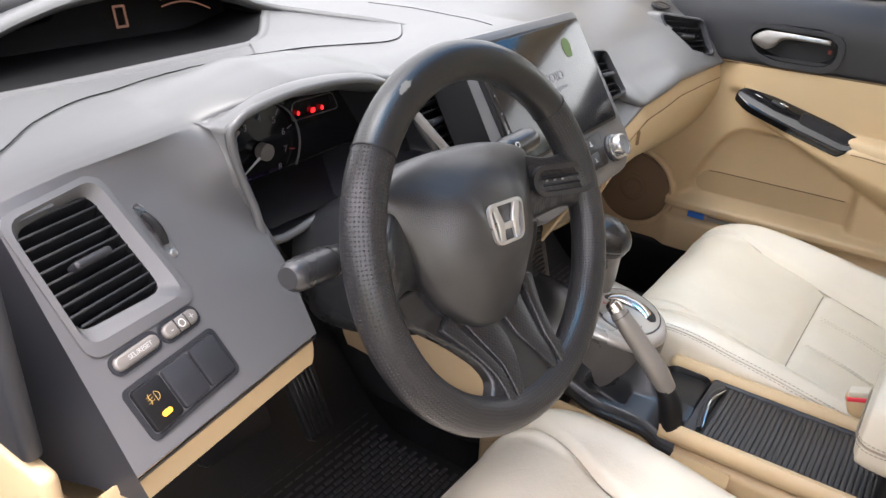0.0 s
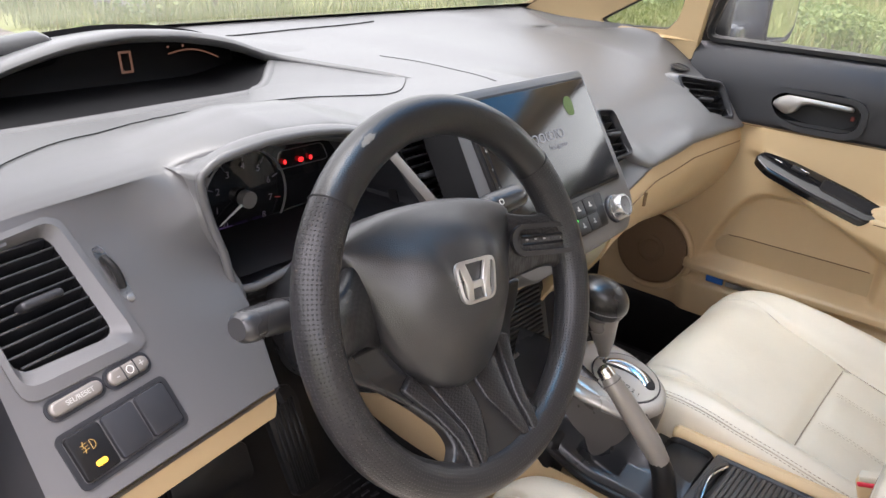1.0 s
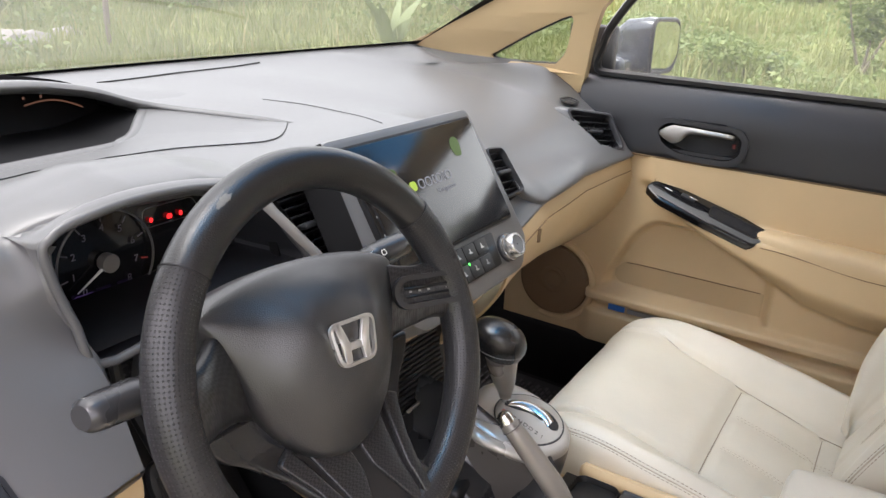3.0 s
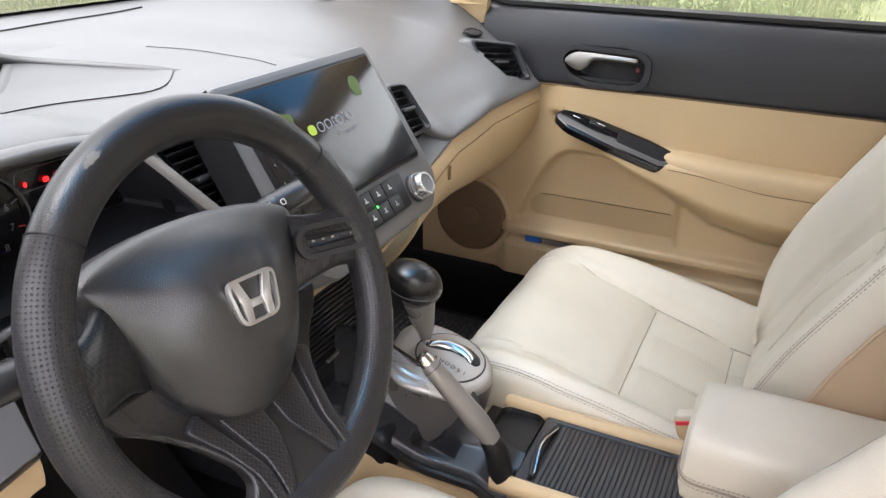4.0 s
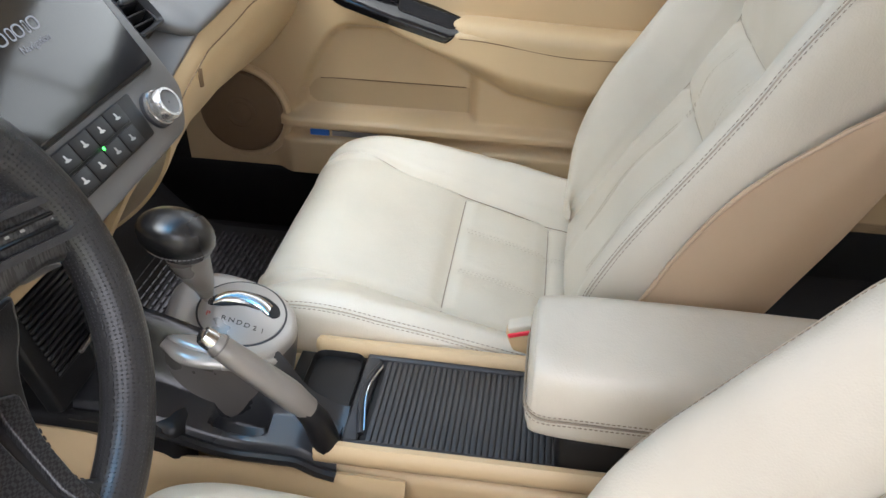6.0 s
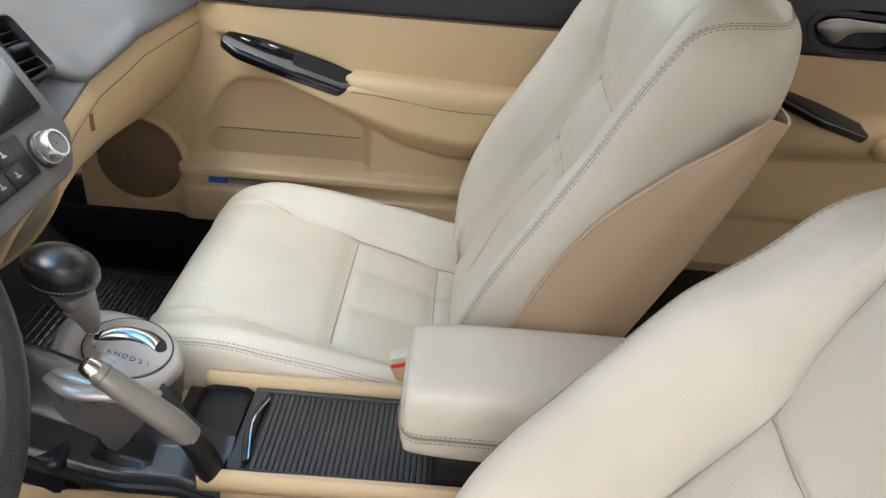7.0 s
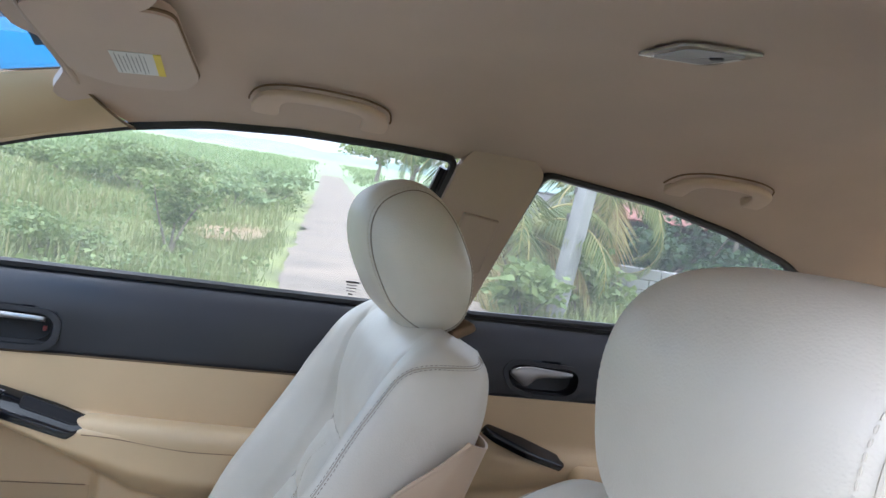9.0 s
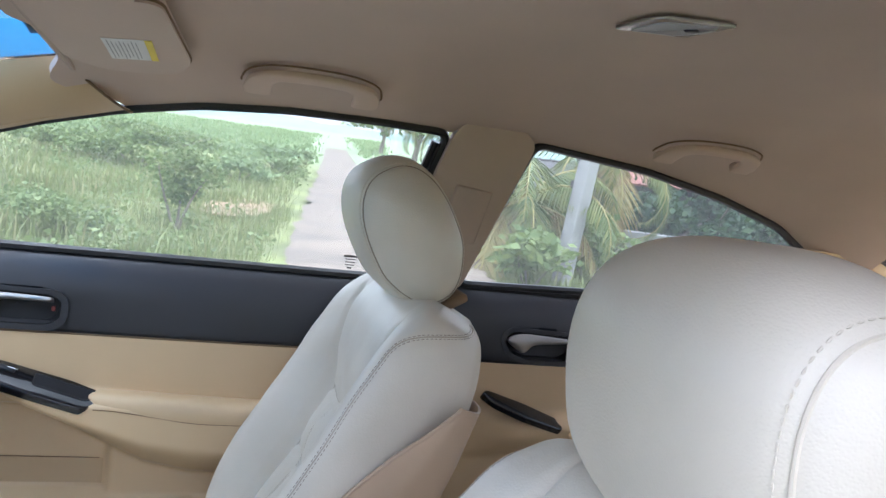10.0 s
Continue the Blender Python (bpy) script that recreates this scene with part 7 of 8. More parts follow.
# map pocket and speaker
part("pocket_back", rbox((0.004, 0.75, 0.05), 0.001, pose(0.712, 0.15, 0.485)), BROWN, door)
spk = part("speaker", slab([(0.082 * math.cos(a), 0.082 * math.sin(a)) for a in np.linspace(0, 2 * math.pi, 48, endpoint=False)], 0.008, frame_of((0.704, 0.618, 0.512), (0, -1, 0), (0, 0, 1)), 0.004, 3), BROWN, door, "round brown speaker grille")
for r in (0.078, 0.030):
    part("speaker_ring", tube([(0.6945, 0.618 - r * math.cos(a), 0.512 + r * math.sin(a)) for a in np.linspace(0, 2 * math.pi, 48, endpoint=False)], 0.0016, 5, closed=True), BROWN, spk)
dome = [[(0.6965 - 0.006 * math.cos(t), 0.618 - 0.022 * math.sin(t) * math.cos(a), 0.512 + 0.022 * math.sin(t) * math.sin(a)) for a in np.linspace(0, 2 * math.pi, 24, endpoint=False)] for t in (1.57, 1.2, 0.8, 0.4, 0.02)]
part("speaker_dome", grid(dome, close_u=True), BROWN, spk)
part("speaker_trim", tube([(0.702, 0.618 - 0.090 * math.cos(a), 0.512 + 0.090 * math.sin(a)) for a in np.linspace(-1.9, 1.9, 40)], 0.008, 8), BEIGE, door)
single("folded_paper", rbox((0.006, 0.036, 0.014), 0.001, pose(0.700, 0.468, 0.484)), BLUE, "blue folded paper tucked in the door pocket", "paper")
single("paper_card", rbox((0.004, 0.09, 0.010), 0.001, pose(0.703, 0.40, 0.481)), GREY_PRINT, "grey card tucked in the door pocket", "paper")

# rear passenger door
rd = thing("door_2", (0.72, -0.9, 0.42), "closed rear door with grey upper and beige lower trim", "car door", kind="structure")
bm = patch(lambda y, z: (0.705 - 0.012 * smooth01(0.60, 0.63, z + 0.12 * (y + 0.5)) - 0.03 * smooth01(0.60, 0.66, z + 0.1 * (y + .5)) * smooth01(0.72, 0.69, z) * smooth01(-0.5, -0.62, y) + 0.01 * smooth01(0.5, 0.48, z), y, z), np.linspace(-0.44, -1.35, 80), np.linspace(0.36, 0.815, 60))
part("lower_panel", bm, BEIGE, rd, "beige moulded lower panel", sharp=80)
bm = upper_skin(-0.36, -1.40, 200, -0.645, 0.858, 0.008)
part("upper_panel", bm, DASH_DARK, rd, "dark grey upper panel", sharp=50)
HR = frame_of((0.6875, -0.645, 0.858), (0, -1, 0.0), (0, 0, 1))
part("handle_bezel", ring([(a * 1.08, b * 1.18) for a, b in hs], [(a * 0.95, b * 0.90) for a, b in hs], 0.0018, HR), DASH_DARK, rd, "dark oval bezel")
cup = grid([[(a * 0.95, b * 0.90, 0.003) for a, b in hs], [(a * 0.86, b * 0.78, -0.022) for a, b in hs], [(a * 0.02, b * 0.02, -0.026) for a, b in hs]], close_u=True)
cup.transform(HR)
part("handle_cup", cup, BLACK, rd)
hs2 = []
for x, y0, y1, z in ((-0.080, 0.004, 0.014, 0.002), (-0.065, -0.006, 0.021, 0.007), (-0.040, -0.016, 0.025, 0.009), (-0.015, 0.002, 0.024, 0.010), (0.04, 0.007, 0.021, 0.010), (0.072, 0.009, 0.018, 0.004)):
    hs2.append([tuple(HR @ Vector((x * 0.88 - 0.002, b, c))) for b, c in ((y0, z - 0.004), (y0 * 0.7 + y1 * 0.3, z + 0.002), (y0 * 0.3 + y1 * 0.7, z + 0.002), (y1, z - 0.002), ((y0 + y1) / 2, z - 0.006))])
part("release_handle", grid(lofted(hs2, 20, 30), close_u=True, cap=True), HANDLE_SILVER, rd, "satin silver release handle")
SR = frame_of((0.668, -0.615, 0.722), (0, -1, -0.36), (0.86, -0.1, 0.45))
part("switch_panel", slab(rounded([(-0.10, -0.004), (-0.09, 0.014), (0.0, 0.022), (0.10, 0.020), (0.10, -0.012), (0.0, -0.022), (-0.07, -0.018)], 0.012), 0.014, SR @ pose(0, 0, -0.008), 0.004, 3), GLOSS, rd, "glossy black switch panel")
part("door_armrest", rbox((0.06, 0.45, 0.045), 0.018, pose(0.675, -0.95, 0.668)), BEIGE, rd)
part("door_shell", rbox((0.03, 1.0, 0.58), 0.004, pose(0.752, -0.92, 0.66)), PAINT, rd)
single("rocker_wall", rbox((0.04, 2.4, 0.2), 0.01, pose(0.74, -0.2, 0.36)), CARPET, "dark lower body wall behind the door", "body", kind="structure")

# ---- overhead: visor, grab handles, lamp ----
vis = thing("sun_visor", (0.25, 0.2, 1.30), "taupe sun visor folded up with a white warning label", "sun visor")
vm = frame_of((0.288, 0.158, 1.303), (1, 0.0, -0.12), (0, 1, -0.10))
vo = rounded([(-0.165, -0.065), (0.10, -0.085), (0.170, -0.060), (0.165, 0.030), (0.10, 0.078), (-0.165, 0.085)], 0.030, 6)
part("panel", slab(vo, 0.018, vm @ pose(0, 0, -0.009), 0.006, 3), LINER, vis)
part("label", slab(rrect(0.100, 0.055, 0.001), 0.0006, vm @ pose(0.035, -0.010, -0.0100)), WHITE, vis, "white printed warning label")
part("label_edge", rbox((0.100, 0.009, 0.0008), 0, vm @ pose(0.035, -0.0375, -0.0101)), YELLOW, vis, "yellow stripe on the label")
for i in range(8):
    part("print_bar", rbox((0.088 - 0.012 * (i % 3), 0.0009, 0.0004), 0, vm @ pose(0.035, 0.012 - i * 0.0048, -0.0106)), GREY_PRINT, vis)
part("welt", tube([tuple(vm @ Vector((a, b, -0.004))) for a, b in vo], 0.0022, 6, closed=True), BROWN, vis, "dark welt round the visor")
part("hinge_rod", tube([tuple(vm @ Vector((-0.15, 0.088, 0))), tuple(vm @ Vector((0.20, 0.088, 0.0)))], 0.005, 8), LINER_TRIM, vis)
part("clip", rbox((0.035, 0.02, 0.016), 0.004, pose(0.075, 0.245, 1.305)), LINER_TRIM, vis)
copy_thing(vis, Matrix.Translation((-0.25 - 0.01, 0.2, 1.30)))
ohc = thing("roof_console", (0, 0.2, 1.33), "beige map lamp console at the windscreen head", "roof console")
part("housing", rbox((0.14, 0.16, 0.03), 0.01, pose(0.0, 0.17, 1.335, -6, 0, 0)), LINER_TRIM, ohc)
part("lens", rbox((0.05, 0.06, 0.006), 0.002, pose(0.035, 0.16, 1.318, -6, 0, 0)), WHITE, ohc)


def grab(y0, y1, x, z, rise):
    """A moulded handle lying under the headliner: two broad feet and a rounded bow, with a dark line for its shadow."""
    g = thing("grab_handle", (x, (y0 + y1) / 2, z), "taupe plastic roof grab handle above the door", "grab handle", "grab handles")
    hw = abs(y0 - y1) / 2
    m = frame_of((x, (y0 + y1) / 2, z), (0, -1, 0), (-0.070, 0, rise)) @ pose(0, 0.024, 0.020)
    U = [(-hw - 0.012, 0.010), (-hw - 0.013, 0.028), (-hw - 0.001, 0.058), (-hw + 0.036, 0.076), (0, 0.081), (hw - 0.036, 0.076), (hw + 0.001, 0.058), (hw + 0.013, 0.028), (hw + 0.012, 0.010)]
    IN = [(hw - 0.030, 0.010), (hw - 0.030, 0.028), (hw - 0.034, 0.046), (hw - 0.048, 0.056), (0, 0.060), (-hw + 0.048, 0.056), (-hw + 0.034, 0.046), (-hw + 0.030, 0.028), (-hw + 0.030, 0.010)]
    o, i_ = crom([(a, b, 0) for a, b in U], 60), crom([(a, b, 0) for a, b in IN[::-1]], 60)
    rows = []
    for a, b in zip(o, i_):
        c, w = (a + b) / 2, (a - b) / 2
        rows.append([tuple(m @ Vector(tuple(c + w * math.copysign(abs(math.cos(t)) ** 0.6, math.cos(t)) + np.array((0, 0, 0.0068 * math.copysign(abs(math.sin(t)) ** 0.6, math.sin(t))))))) for t in np.linspace(0, 2 * math.pi, 16, endpoint=False)])
    part("bow", grid(rows, close_u=True, cap=True), HANDLE_TAUPE, g)
    # Thin dark tube behind the bow draws its shadow on the headliner.
    k = [tuple(m @ Vector((a[0] * 1.035, a[1] * 1.02 + 0.001, -0.010))) for a in o]
    part("shadow_line", tube(k[4:-4], 0.0016, 6), BROWN, g, "dark line drawn as the shadow round the handle")
    for sg in (-1, 1):
        part("foot_cover", rbox((0.030, 0.016, 0.014), 0.004, m @ pose(sg * (hw - 0.009), 0.008, -0.008)), HANDLE_TAUPE, g)
    return g


grab(-0.012, -0.200, 0.535, 1.284, 0.030)
grab(-0.735, -0.915, 0.518, 1.266, 0.030)
lamp = thing("roof_lamp", (0.0, -0.44, 1.365), "diamond-shaped clear roof lamp, unlit", "roof lamp")
lm = frame_of((-0.006, -0.444, 1.368), (0.086, 0.078, 0), (-0.078, 0.086, 0)) @ pose(0, 0, 0, 180, 0, 0)
part("frame", slab(rounded([(-0.068, 0), (-0.008, 0.040), (0.008, 0.040), (0.068, 0), (0.008, -0.040), (-0.008, -0.040)], 0.005), 0.004, lm, 0.002), SILVER, lamp)
part("lens", slab(rounded([(-0.050, 0), (-0.006, 0.028), (0.006, 0.028), (0.050, 0), (0.006, -0.028), (-0.006, -0.028)], 0.004), 0.006, lm, 0.003), LENS_PALE, lamp, "clear grey lens")
part("switch", rbox((0.015, 0.009, 0.004), 0.0015, lm @ pose(-0.020, 0, 0.006)), DASH_DARK, lamp)

# ---- door mirror outside ----
mir = thing("door_mirror", (0.95, 0.58, 1.0), "dark painted door mirror with its glass", "door mirror")
MM = frame_of((1.03, 0.545, 1.006), (1, -0.06, 0), (0.02, 0.0, 1))
mo = rounded([(-0.080, 0.062), (0.085, 0.058), (0.092, -0.030), (0.066, -0.062), (-0.075, -0.062)], 0.032, 6)
rows = [[(a, b, 0.0) for a, b in mo], [(a * 1.03, b * 1.04, -0.02) for a, b in mo], [(a * 0.95, b * 0.92, -0.07) for a, b in mo], [(a * 0.6, b * 0.5, -0.105) for a, b in mo], [(a * 0.05, b * 0.05, -0.115) for a, b in mo]]
bm = grid(rows, close_u=True)
bm.transform(MM)
part("housing", bm, PAINT, mir)
part("glass", slab([(a * 0.90, b * 0.88) for a, b in mo], 0.002, MM @ pose(0.004, 0, -0.012, 2, -11, 0)), MIRROR, mir)
part("rim", tube([tuple(MM @ Vector((a * 0.98, b * 0.97, 0.0))) for a, b in mo], 0.005, 8, closed=True), BLACK, mir, "black rim round the glass")
part("arm", rbox((0.12, 0.06, 0.05), 0.015, pose(0.89, 0.60, 0.965)), PAINT, mir)
part("sail", rbox((0.02, 0.10, 0.12), 0.006, pose(0.735, 0.60, 1.0)), BLACK, mir)


# belt guide on the middle pillar and the maker's mark on the pane
single("belt_guide", rbox((0.012, 0.075, 0.115), 0.005, frame_of((0.640, -0.432, 1.115), (0.93, 0, 0.37), (0, 1, 0.12))), LINER_TRIM, "taupe belt guide panel on the middle pillar", "belt guide", kind="structure")
mk = thing("pane_mark", (0.712, -0.235, 0.99), "small printed maker's mark on the side window", "print")
for i, (w, h) in enumerate(((0.026, 0.004), (0.020, 0.0015), (0.020, 0.0015), (0.018, 0.0015), (0.009, 0.003))):
    part("print_bar", rbox((0.0006, w, h), 0, pose(side_x(1.006 - i * 0.006) + 0.010, -0.232, 1.006 - i * 0.006)), DARK_PRINT, mk)


# ---- outside: ground, lane, field, far hills ----
def ground_z(x, y):
    r = min(290.0, max(0.0, math.hypot(x + 0.7, y) - 8.0))
    q = min(r, 110.0)
    return 0.03 * q + 0.0002 * q * q + 0.062 * (r - q)


def leaf_material(name, colours, rough=0.55, through=0.35):
    """Leaves and blades: each island takes its own tone, and some light comes through."""
    m = bpy.data.materials.new(name)
    m.use_nodes = True
    n, l = m.node_tree.nodes, m.node_tree.links
    b = n["Principled BSDF"]
    b.inputs["Roughness"].default_value = rough
    g = n.new("ShaderNodeNewGeometry")
    ramp = n.new("ShaderNodeValToRGB")
    ramp.color_ramp.elements[0].color, ramp.color_ramp.elements[1].color = (*colours[0], 1), (*colours[-1], 1)
    for i, c in enumerate(colours[1:-1]):
        e = ramp.color_ramp.elements.new((i + 1) / (len(colours) - 1))
        e.color = (*c, 1)
    l.new(g.outputs["Random Per Island"], ramp.inputs[0])
    l.new(ramp.outputs[0], b.inputs["Base Color"])
    t = n.new("ShaderNodeBsdfTranslucent")
    l.new(ramp.outputs[0], t.inputs[0])
    mx = n.new("ShaderNodeMixShader")
    mx.inputs[0].default_value = through
    l.new(b.outputs[0], mx.inputs[1])
    l.new(t.outputs[0], mx.inputs[2])
    l.new(mx.outputs[0], n["Material Output"].inputs["Surface"])
    return m


GRASS_G = material("grassy_ground", (0.185, 0.20, 0.068), 0.95, grain=5, bump=0.6, vary=0.4, stain=0.5, depth=0.06)
GRASS = leaf_material("grass_blades", [(0.15, 0.185, 0.062), (0.23, 0.255, 0.092), (0.19, 0.225, 0.078), (0.31, 0.285, 0.13)])
# Leaf tones paled to carry the haze over the far crops.
CROP = leaf_material("crop_leaves", [(0.20, 0.27, 0.11), (0.24, 0.31, 0.14), (0.27, 0.32, 0.14)])
BUSH = leaf_material("bush_leaves", [(0.13, 0.18, 0.06), (0.18, 0.235, 0.08), (0.24, 0.285, 0.10)])
DARK_LEAF = leaf_material("dark_tree_leaves", [(0.02, 0.05, 0.018), (0.035, 0.075, 0.025), (0.06, 0.10, 0.03)])
PALM = leaf_material("palm_leaflets", [(0.07, 0.11, 0.025), (0.13, 0.16, 0.04), (0.22, 0.22, 0.06)])
PALM_DRY = leaf_material("dry_palm_leaflets", [(0.30, 0.22, 0.08), (0.40, 0.34, 0.12), (0.26, 0.17, 0.07)])
DUST = material("dusty_concrete_lane", (0.185, 0.145, 0.108), 0.9, grain=30, bump=0.15, vary=0.28, stain=0.9, depth=0.004)
ROAD = material("dusty_asphalt", (0.125, 0.108, 0.09), 0.9, grain=14, bump=0.4, vary=0.25, stain=0.9, depth=0.02)
SOIL = material("bare_red_soil", (0.30, 0.20, 0.12), 0.95, grain=12, bump=0.6, vary=0.25, stain=1.2, depth=0.03)
BARK = material("grey_bark", (0.20, 0.17, 0.13), 0.9, grain=25, bump=0.8, vary=0.25, stain=4, depth=0.01)
CONCRETE = material("weathered_concrete", (0.27, 0.262, 0.25), 0.85, grain=60, bump=0.4, vary=0.25, stain=3, depth=0.004)
RUST = material("rusted_roof_sheet", (0.26, 0.11, 0.085), 0.8, grain=20, bump=0.4, vary=0.35, stain=2)
HUT_WALL = material("weathered_hut_wall", (0.10, 0.095, 0.09), 0.9, grain=15, bump=0.3, vary=0.35, stain=1.5)
PALE_WALL = material("pale_block_wall", (0.26, 0.255, 0.24), 0.9, grain=15, bump=0.3, vary=0.2, stain=1.5)
HILL = material("hazed_hillside", (0.20, 0.27, 0.235), 1.0, grain=0.02, bump=0.0, vary=0.25, stain=0.02)
ROCK = material("pale_rock", (0.28, 0.265, 0.24), 0.9, grain=20, bump=0.6, vary=0.2, stain=4, depth=0.02)

# Ground pales between 40 and 60 m: distance haze put into its colour.
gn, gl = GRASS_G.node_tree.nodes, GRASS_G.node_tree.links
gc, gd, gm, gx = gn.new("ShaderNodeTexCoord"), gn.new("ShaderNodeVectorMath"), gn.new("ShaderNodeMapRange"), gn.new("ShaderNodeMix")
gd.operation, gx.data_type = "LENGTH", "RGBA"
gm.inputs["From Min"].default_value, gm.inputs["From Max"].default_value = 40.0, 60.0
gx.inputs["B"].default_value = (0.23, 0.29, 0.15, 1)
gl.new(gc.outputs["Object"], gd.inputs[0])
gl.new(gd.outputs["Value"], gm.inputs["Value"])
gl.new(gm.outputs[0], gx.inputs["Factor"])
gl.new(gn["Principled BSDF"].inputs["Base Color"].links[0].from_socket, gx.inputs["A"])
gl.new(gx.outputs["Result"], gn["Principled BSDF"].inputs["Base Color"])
rows = []
rad = np.concatenate([np.linspace(0.01, 12, 16), np.geomspace(14, 4000, 38)])
for r in rad:
    rows.append([(-0.7 + r * math.sin(a), r * math.cos(a), ground_z(-0.7 + r * math.sin(a), r * math.cos(a)) + (0.06 * noise.noise(Vector((r * math.sin(a) * 0.4, r * math.cos(a) * 0.4, 0))) if 6 < r < 80 else 0)) for a in np.linspace(0, 2 * math.pi, 160, endpoint=False)])
single("ground", grid(rows, close_u=True), GRASS_G, "rough grassy ground rising to far fields, haze in their colour", "ground", kind="structure")


def lane_mid(x):
    return -1.05 - 0.108 * x


xs = np.concatenate([np.linspace(1.0, 30, 110), np.linspace(32, 96, 24)])
bm = patch(lambda v, x: (x, lane_mid(x) + v * (1.35 + 0.28 * noise.noise(Vector((x * 0.55, v, 0))) + 0.10 * noise.noise(Vector((x * 2.3, v, 4)))) * (1 + 0.9 * smooth01(8, 1, x)), ground_z(x, lane_mid(x)) + 0.11 - 0.02 * v * v), np.linspace(-1, 1, 9), xs)
single("road", bm, DUST, "pale dusty lane running away between fields", "lane", kind="structure")
bm = patch(lambda x, y: (x, y, 0.055 + ground_z(x, y)), np.linspace(-3.2, 2.2, 9), np.linspace(-45, 30, 40))
single("roadside", bm, ROAD, "grey-brown dusty road on which the car stands", "road", kind="structure")
bm = patch(lambda a, b: (14.5 + 2.4 * a + 0.5 * noise.noise(Vector((a * 3, b * 3, 2))), -0.12 + 0.62 * b - 0.35 * a + 0.3 * noise.noise(Vector((a * 2.5, b * 2.5, 7))), ground_z(14.5 + 2.4 * a, -0.7) + 0.085), np.linspace(-1, 1, 12), np.linspace(-1, 1, 8), keep=lambda a, b: a * a + b * b < 0.8)
single("bare_soil", bm, SOIL, "patch of bare reddish soil beside the lane", "soil", kind="structure")



def from_faces(verts, faces, mat, name):
    me = bpy.data.meshes.new(name)
    me.from_pydata(verts, [], faces)
    me.materials.append(mat)
    return new(name, me)


def in_lane(x, y, pad=0.0):
    return (x > 0.5 and abs(y - lane_mid(x)) < 1.4 * (1 + 0.9 * smooth01(8, 1, x)) + pad) or (-3.3 - pad < x < 2.4 + pad and -46 < y < 31)


def tufts(name, mat, count, r0, r1, h0, h1, w, blades, head0=12, head1=140, lean=0.5, spread=0.12, seed=1, power=1.0, avoid=0.05):
    """Tufts of tapering blades over a sector of the field."""
    g = np.random.default_rng(seed)
    verts, faces = [], []
    made = 0
    while made < count:
        r = r0 + (r1 - r0) * g.random() ** power
        a = radians(head0 + (head1 - head0) * g.random())
        x, y = -0.7 + r * math.sin(a), r * math.cos(a)
        if in_lane(x, y, avoid):
            made += 0.25
            continue
        made += 1
        patchy = 0.55 + 0.9 * (0.5 + 0.5 * noise.noise(Vector((x * 0.45, y * 0.45, seed))))
        z = ground_z(x, y) - 0.02
        for b in range(blades):
            t = g.random() * 6.283
            h = (h0 + (h1 - h0) * g.random()) * patchy
            bx, by = x + spread * g.normal(), y + spread * g.normal()
            dx, dy = math.cos(t), math.sin(t)
            ln = lean * h * g.random()
            ww = w * (0.6 + 0.8 * g.random())
            k = len(verts)
            verts += [(bx - dy * ww, by + dx * ww, z), (bx + dy * ww, by - dx * ww, z), (bx + dx * ln * 0.4 + dy * ww * 0.7, by + dy * ln * 0.4 - dx * ww * 0.7, z + h * 0.6), (bx + dx * ln * 0.4 - dy * ww * 0.7, by + dy * ln * 0.4 + dx * ww * 0.7, z + h * 0.6), (bx + dx * ln, by + dy * ln, z + h)]
            faces += [(k, k + 1, k + 2, k + 3), (k + 3, k + 2, k + 4)]
    return tagged(from_faces(verts, faces, mat, name), "tall uneven grass of the field", "grass", kind="stuff")


tufts("grass", GRASS, 12000, 6.0, 17, 0.05, 0.24, 0.006, 8, seed=3, avoid=0.25)
tufts("far_grass", GRASS, 11000, 16, 55, 0.10, 0.34, 0.018, 6, seed=5, spread=0.30, power=1.4, avoid=0.7)
tufts("field_weeds", GRASS, 1500, 8.0, 40, 0.20, 0.50, 0.010, 9, seed=9, spread=0.16, lean=0.9, power=1.3, avoid=0.4)
tufts("crops", CROP, 9000, 48, 190, 0.3, 0.7, 0.14, 5, head0=40, head1=100, seed=11, spread=0.9, power=1.5, avoid=2.2)


def leaf_cloud(verts, faces, c, rx, ry, rz, n, size, g, shell=0.45, droop=0.2):
    """Small bent leaves scattered through a lumpy volume."""
    for _ in range(n):
        d = g.normal(size=3)
        d /= np.linalg.norm(d)
        q = (shell + (1 - shell) * g.random()) * (0.72 + 0.5 * noise.noise(Vector(d * 2.2 + c[0])))
        p = np.array(c) + d * q * np.array((rx, ry, rz))
        u = g.normal(size=3)
        u[2] = u[2] * 0.5 - droop
        u /= np.linalg.norm(u)
        v = np.cross(u, g.normal(size=3))
        v /= np.linalg.norm(v) + 1e-9
        s = size * (0.6 + 0.8 * g.random())
        k = len(verts)
        verts += [tuple(p), tuple(p + u * s * 0.5 + v * s * 0.28), tuple(p + u * s), tuple(p + u * s * 0.5 - v * s * 0.28)]
        faces.append((k, k + 1, k + 2, k + 3))


